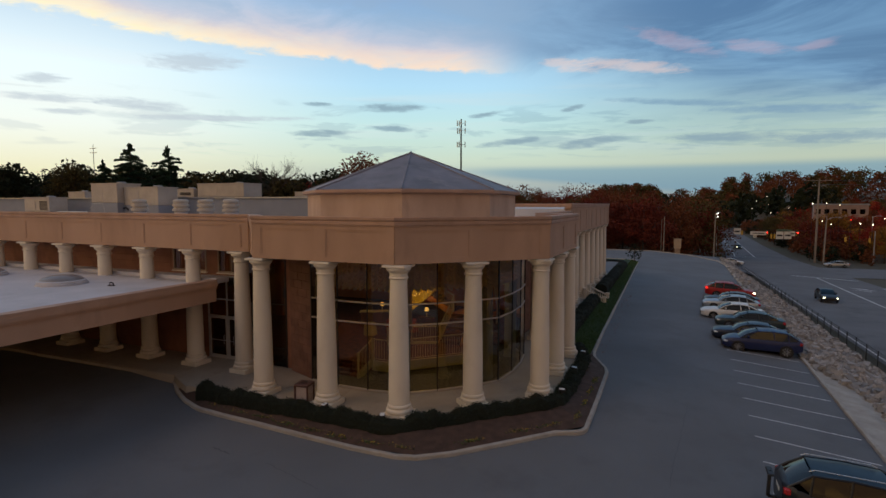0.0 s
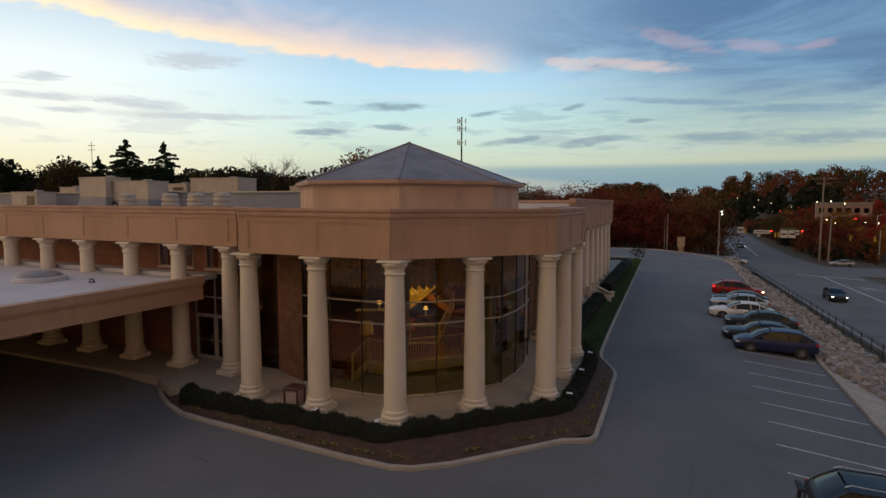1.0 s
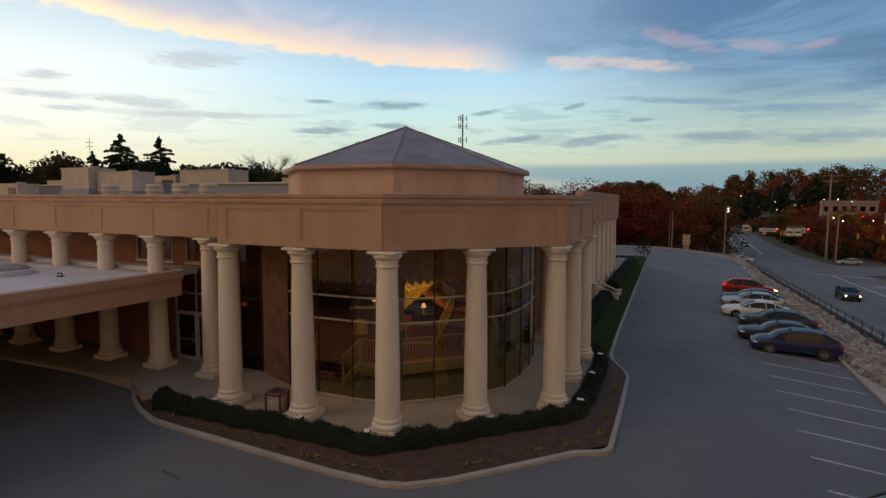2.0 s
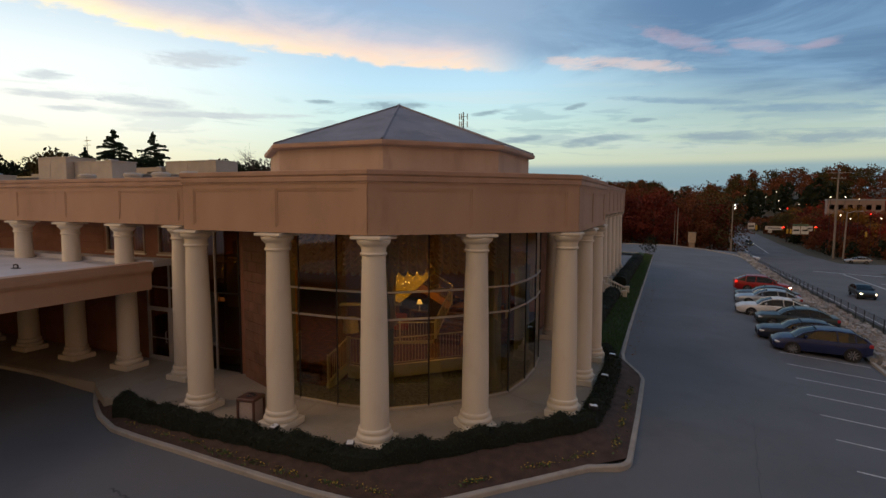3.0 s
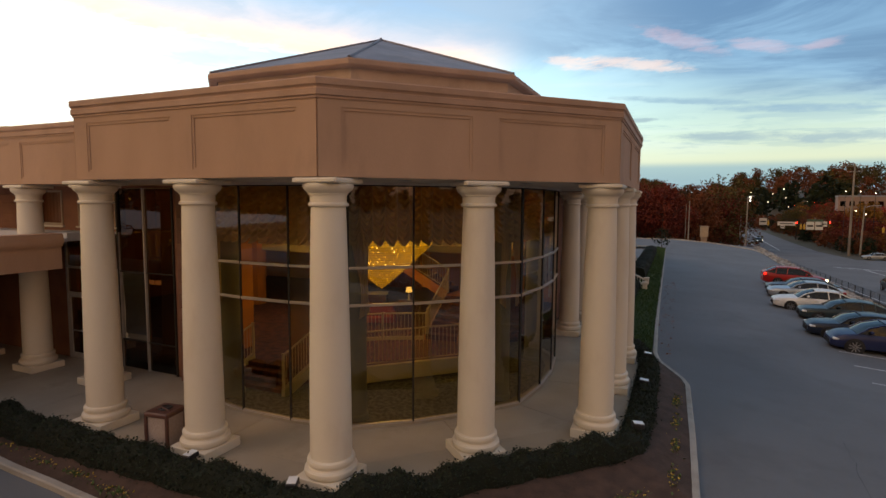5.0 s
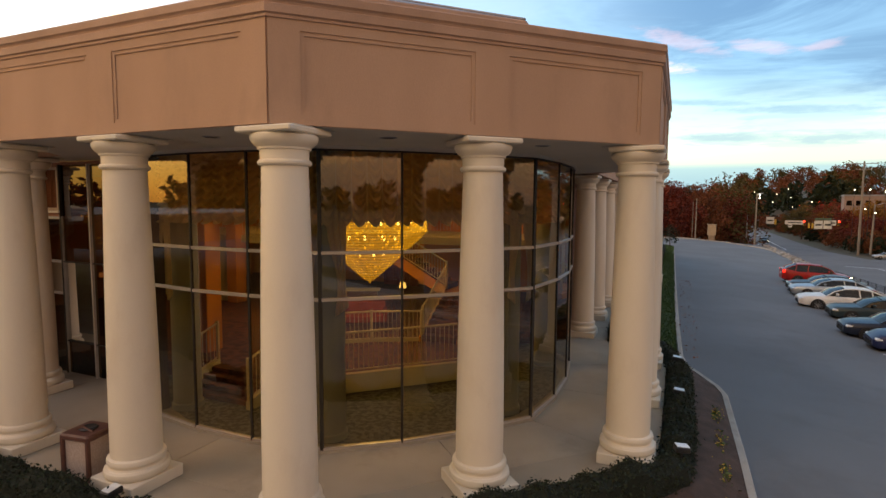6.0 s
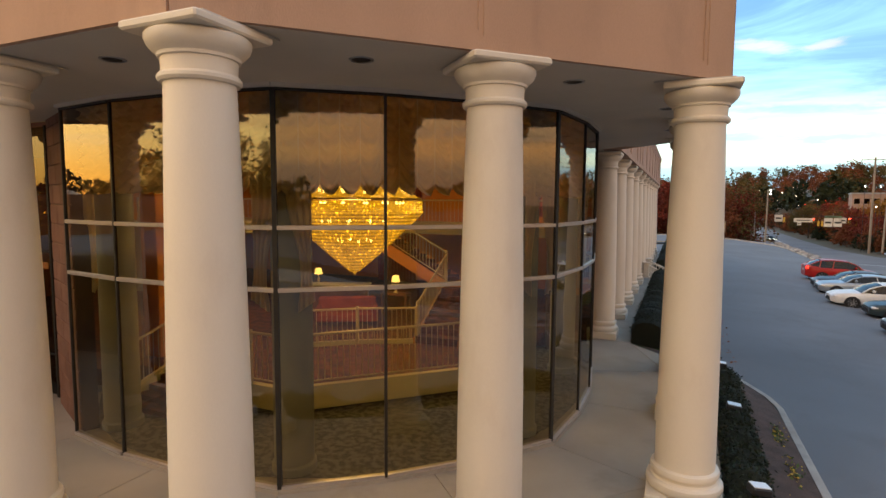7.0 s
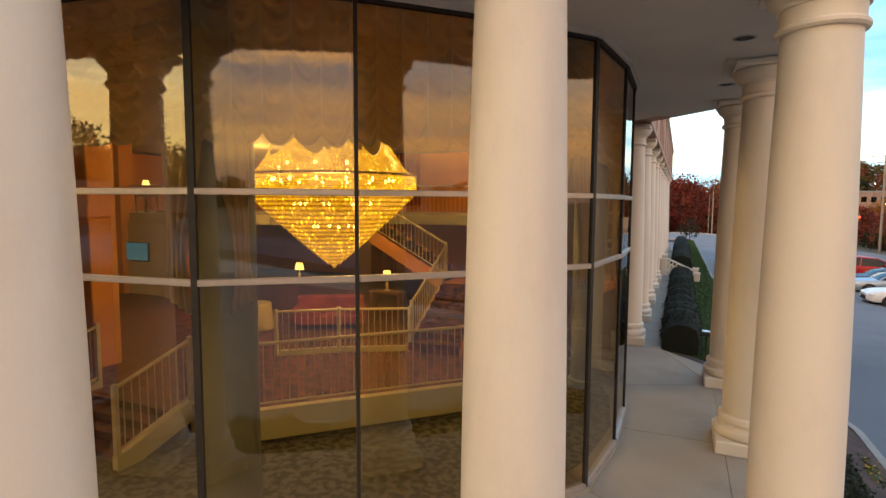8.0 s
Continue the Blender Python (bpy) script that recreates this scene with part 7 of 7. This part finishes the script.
def tree(name, m, h, w, mat, label, seed, leaves=1500, size=.34, group="autumn trees", bare=False):
    """A broad-leaved tree: tapered trunk, limbs and a ragged crown."""
    t = empty(name, m, label, "tree", group)
    rng = np.random.default_rng(seed)
    tr = Shape().tube([(0, 0, -.3), (.005 * h, 0, h * .2), (rng.normal(0, .02) * h, rng.normal(0, .02) * h, h * .55), (rng.normal(0, .03) * h, rng.normal(0, .03) * h, h * .86)], h * .024, 8, r1=h * .005)
    for k in range(11 if not bare else 22):
        a, z0 = k * 2.4, h * (.2 + .55 * k / (11 if not bare else 22))
        ln = w * rng.uniform(.3, .5)
        e = Vector((ln * math.cos(a), ln * math.sin(a), z0 + ln * rng.uniform(.5, 1.0)))
        mid = Vector((e.x * .45, e.y * .45, z0 + (e.z - z0) * .35))
        tr.tube([(0, 0, z0), mid, e], h * .007, 5, r1=h * .0015)
        for j in range(3 if not bare else 6):
            b = a + rng.uniform(-1.2, 1.2)
            q = mid.lerp(e, rng.uniform(.1, 1))
            g = q + Vector((math.cos(b), math.sin(b), rng.uniform(.5, 1.3))) * ln * .32
            tr.tube([q, g], h * .003, 4, r1=h * .0012)
            for i in range(5 if bare else 0):
                tr.tube([q.lerp(g, rng.uniform(.3, 1)), g + Vector(rng.normal(0, .2, 3).tolist()) * ln + Vector((0, 0, .12 * ln))], h * .0012, 3, r1=h * .0005)
    tr.make("trunk", BARK, t, smooth=True)
    if leaves:
        v, f = leaf_cloud(crown_points(rng, h, w, leaves), size, seed)
        raw("crown", v, f, mat, t)
    return t


def conifer(m, h, w, seed, label, group="evergreens"):
    """An open evergreen with uneven drooping boughs."""
    t = empty("pine_tree", m, label, "tree", group)
    rng = np.random.default_rng(seed)
    tr = Shape().tube([(0, 0, -.3), (.1, .05, h * .5), (0, 0, h)], h * .018, 8, r1=h * .002)
    pts = []
    z = h * .16
    while z < h * .985:
        f = 1 - z / h
        a = rng.uniform(0, 6.28)
        ln = w * .5 * min(1, f * 2.3 + .03) * rng.uniform(.35, 1.15)
        d, rise = Vector((math.cos(a), math.sin(a), 0)), rng.uniform(.05, .5)
        bough = lambda s: np.c_[d.x * ln * s, d.y * ln * s, z + ln * (rise * s - .30 * s ** 2.2)]
        tr.tube([tuple(q) for q in bough(np.array([0, .35, .7, 1.0]))], h * .0035, 4, r1=.01)
        k = int(70 + 150 * ln)
        s = rng.random(k) ** .6
        side_ = rng.normal(0, .17, k) * ln * (1.15 - s)
        q = bough(s) + np.c_[-d.y * side_, d.x * side_, rng.normal(-.06, .10, k) - .05 * ln * s]
        pts.append(q)
        z += h * rng.uniform(.004, .009)
    tr.make("trunk", BARK, t)
    v, f = leaf_cloud(np.vstack(pts), .14, seed, flat=.4)
    raw("crown", v, f, PINE, t)
    return t


def at(x, y, dz=0):
    return pose(x, y, land(x, y) + dz)


# evergreens behind the wing
conifer(at(-89.8, 50.7), 21.6, 12, 1, "tall dark pine against the sunset")
conifer(at(-82.6, 53.8), 21.2, 11, 2, "tall dark pine against the sunset")
conifer(at(-95.0, 48.5), 18.2, 9, 3, "dark pine behind the hall")
tree("tree", at(-98, 44), 17.0, 10, OLIVE, "thin olive-leaved tree behind the hall", 4, 5200, .28, "trees behind the hall")
tree("tree", at(-97, 33), 16.0, 9, DARKL, "dark round tree behind the hall", 5, 7000, .34, "trees behind the hall")
tree("tree", at(-36.3, 54), 17.6, 11, RUST, "round rust-brown tree behind the roof", 6, 5000, .26, "trees behind the hall")
tree("tree", at(-77, 79), 20, 12, OLIVE, "bare spreading tree behind the hall", 7, 0, .3, "trees behind the hall", bare=True)
tree("tree", at(-100, 22), 21, 12, OLIVE, "bare tree at the edge of the sunset", 8, 0, .3, "trees behind the hall", bare=True)
tree("tree", at(8.0, 61.5), 3.2, 2.6, DARKL, "small dark bush-like tree at the end of the lawn", 9, 260, .14, "lawn trees")

# trees at the far end of the lot and along the road
t1 = tree("tree", at(2, 112), 13.2, 12, RED1, "dark red autumn tree at the end of the lot", 21, 5200, .27)
t2 = tree("tree", at(14, 124), 13.4, 13, RUST, "rust-brown autumn tree at the end of the lot", 22, 5200, .27)
t3 = tree("tree", at(70, 160), 15, 12, RED2, "bright red autumn tree by the road", 23, 5000, .26)
t4 = tree("tree", at(58, 170), 13, 11, GOLDL, "yellow autumn tree by the road", 24, 4600, .25)
t5 = tree("tree", at(-8, 118), 14.5, 12, OLIVE, "olive-brown tree at the end of the lot", 25, 5000, .27)
rt = random.Random(9)


def plant(src, spots):
    for x, y in spots:
        k = rt.uniform(.80, 1.05) * (.72 if x > 45 else .95)
        c = copy_thing(src, at(x, y) @ pose(0, 0, 0, 0, 0, rt.uniform(0, 360)))
        c.scale = (k, k, k * rt.uniform(.9, 1.08))


plant(t1, [(-16, 108), (-4, 103), (7, 106), (20, 140), (9, 122), (-26, 116), (22, 158), (76, 190), (88, 205)])
plant(t2, [(-12, 126), (-34, 112), (3, 130), (17, 152), (64, 205), (52, 196), (95, 175), (60, 240)])
plant(t3, [(62, 150), (78, 172), (56, 215), (84, 150), (66, 186), (92, 190)])
plant(t4, [(72, 205), (54, 182), (82, 225), (62.5, 141)])
plant(t5, [(-20, 122), (12, 136), (50, 230), (58, 260), (70, 245), (100, 215), (48, 205)])
ob_ = tree("shrub", at(60, 120), 5.5, 6, leafmat("orange_leaf", (.24, .085, .018), (.18, .07, .02)), "orange autumn shrub at the street corner", 31, 1500, .2, "corner shrubs")
tree("shrub", at(66, 112), 5.0, 6, OLIVE, "olive shrub at the street corner", 32, 1400, .2, "corner shrubs")


def woods(name, mat, spots, label, seed, hs=(12, 16.5), per=1300, size=.32):
    """Far woods: many ragged crowns in one mesh."""
    rng = np.random.default_rng(seed)
    cs = []
    for x, y in spots:
        h = rng.uniform(*hs)
        p = crown_points(rng, h, h * rng.uniform(.7, .95), per, base=.10, lumps=10)
        cs.append(p + np.array([x, y, land(x, y)]))
    v, f = leaf_cloud(np.vstack(cs), size, seed)
    return tagged(raw(name, v, f, mat), label, "woods", kind="stuff")


def scatter(rng, n, f):
    return [f(rng.random(), rng.random()) for _ in range(n)]


rw = np.random.default_rng(40)
# belt beyond the lot, straight ahead
ahead = lambda u, v: (-72 + 98 * u, 126 + 80 * v)
woods("woods", RED1, scatter(rw, 48, ahead), "dark red autumn woods beyond the lot", 41, hs=(14, 19))
woods("woods", RUST, scatter(rw, 48, ahead), "rust-brown autumn woods beyond the lot", 42, hs=(14.5, 19.5))
woods("woods", OLIVE, scatter(rw, 26, ahead), "olive autumn woods beyond the lot", 43, hs=(14, 18.5))
# wooded slope to the right
slope = lambda u, v: (52 + 20 * v + 100 * u, 170 + 190 * v)
for k, (mat, n, lab) in enumerate(((RED1, 55, "dark red trees on the slope"), (RUST, 80, "rust-brown trees on the slope"), (OLIVE, 75, "olive trees on the slope"), (GOLDL, 26, "yellow trees on the slope"), (RED2, 42, "bright red trees on the slope"))):
    woods("woods", mat, scatter(rw, n, slope), lab, 50 + k, hs=(7, 10.5))
ridge = lambda u, v: (-60 + 330 * u, 470 + 80 * v - 50 * u)
woods("woods", RUST, scatter(rw, 110, ridge), "brown trees along the ridge", 60, hs=(13, 20), per=520, size=.8)
woods("woods", OLIVE, scatter(rw, 90, ridge), "olive trees along the ridge", 61, hs=(13, 20), per=520, size=.8)
# undergrowth and trees that close the far side of the road
verge = lambda u, v: (47.5 + 14 * v, 128 + 190 * u)
woods("thicket", RUST, scatter(rw, 60, verge), "brown undergrowth along the far side of the road", 67, hs=(3.5, 7), per=420, size=.26)
woods("thicket", DARKL, scatter(rw, 60, verge), "dark green undergrowth along the far side of the road", 68, hs=(3, 6), per=420, size=.26)
edge_ = lambda u, v: (52 + 26 * v, 150 + 110 * u)
woods("woods", RED1, scatter(rw, 24, edge_), "dark red trees beside the road", 69, hs=(7, 11))
woods("woods", RUST, scatter(rw, 24, edge_), "rust-brown trees beside the road", 70, hs=(7, 11))
woods("thicket", RUST, scatter(rw, 60, lambda u, v: (-70 + 92 * u, 112 + 14 * v)), "brown undergrowth below the trees beyond the lot", 72, hs=(3.5, 8), per=420, size=.26)
woods("woods", RED2, scatter(rw, 12, edge_), "bright red trees beside the road", 73, hs=(7, 11))
woods("woods", GOLDL, scatter(rw, 9, edge_), "yellow trees beside the road", 74, hs=(6, 10))
plant(t3, [(73, 222), (80, 240), (63, 196), (66.5, 188), (59, 180), (70, 192)])
# belt behind the hall
west = lambda u, v: (-40 - 150 * u, 95 + 60 * v - 105 * u)
woods("woods", DARKL, scatter(rw, 110, west), "dark evergreen trees behind the hall", 62, hs=(15, 19), per=2400, size=.46)
woods("woods", OLIVE, scatter(rw, 70, west), "olive autumn trees behind the hall", 63, hs=(14, 17), per=1800, size=.42)
woods("woods", RED2, scatter(rw, 16, lambda u, v: (-60 - 40 * u, 84 + 30 * v)), "red autumn trees behind the hall", 64, hs=(12.5, 15.5))
# far belt all round, also behind the viewer
far_ring = lambda u, v: ((330 + 120 * v) * math.cos(radians(75 + 285 * u)), (330 + 120 * v) * math.sin(radians(75 + 285 * u)))
woods("woods", DARKL, scatter(rw, 190, far_ring), "dark far woods round the place", 65, hs=(14, 22), per=160, size=1.9)
rear = lambda u, v: ((74 + 36 * v) * math.cos(radians(216 + 40 * u)), (74 + 36 * v) * math.sin(radians(216 + 40 * u)) - 6)
woods("woods", DARKL, scatter(rw, 30, rear), "dark trees across the drive, mirrored in the curtain wall", 75, hs=(13, 17), per=1700, size=.34)
woods("woods", RUST, scatter(rw, 130, far_ring), "brown far woods round the place", 66, hs=(14, 20), per=160, size=1.9)

# ---- riprap on the bank ----
rr = np.random.default_rng(71)
stone_v = np.array([(-1, -1, -1), (1, -1, -1), (1, 1, -1), (-1, 1, -1), (-1, -1, 1), (1, -1, 1), (1, 1, 1), (-1, 1, 1)], dtype=float) * .5
stone_f = [(3, 2, 1, 0), (4, 5, 6, 7), (0, 1, 5, 4), (1, 2, 6, 5), (2, 3, 7, 6), (3, 0, 4, 7)]


def stone_mesh(k):
    v = stone_v * rr.uniform(.65, 1.2, (8, 1)) + rr.normal(0, .08, (8, 3))
    me = bpy.data.meshes.new("stone")
    me.from_pydata(v.tolist(), [], stone_f)
    me.materials.append(ROCK_ONE)
    return me


ROCK_ONE = surf("single_riprap_stone", (.30, .285, .27), (.22, .21, .20), 2.5, .9, .5, fine=25, obrand=.35)
bank = empty("riprap_bank", None, "bank of loose grey riprap stones between lot and road", "riprap")
meshes = [stone_mesh(k) for k in range(8)]
# stones by the nearest stretch of the bank, each its own piece
for i in range(290):
    y = rr.uniform(7.0, 21.0)
    x = rr.uniform(21.6 + 1.6 * smooth01(y, 12.5, 8), 26.0)
    s = rr.uniform(.22, .5)
    o = new("stone", meshes[i % 8])
    o.parent = bank
    o.matrix_basis = pose(x, y, land(x, y) + s * .10, *rr.uniform(0, 360, 3)) @ Matrix.Diagonal((s * 1.3, s, s * .75, 1))
vv, ff = [], []
for i in range(5200):
    y = -12 + 96 * rr.random()
    x = rr.uniform(21.5 + 1.5 * smooth01(y, 12.5, 7), 26.2)
    s = rr.uniform(.18, .52)
    q = stone_v * rr.uniform(.65, 1.2, (8, 1)) * np.array([s * 1.3, s, s * .75])
    m = Euler(rr.uniform(0, 6.28, 3)).to_matrix()
    q = q @ np.array(m).T + np.array([x, y, land(x, y) + s * .08])
    k = len(vv)
    vv += q.tolist()
    ff += [tuple(k + j for j in f) for f in stone_f]
tagged(raw("stone_fill", vv, ff, ROCK, bank), kind="stuff")
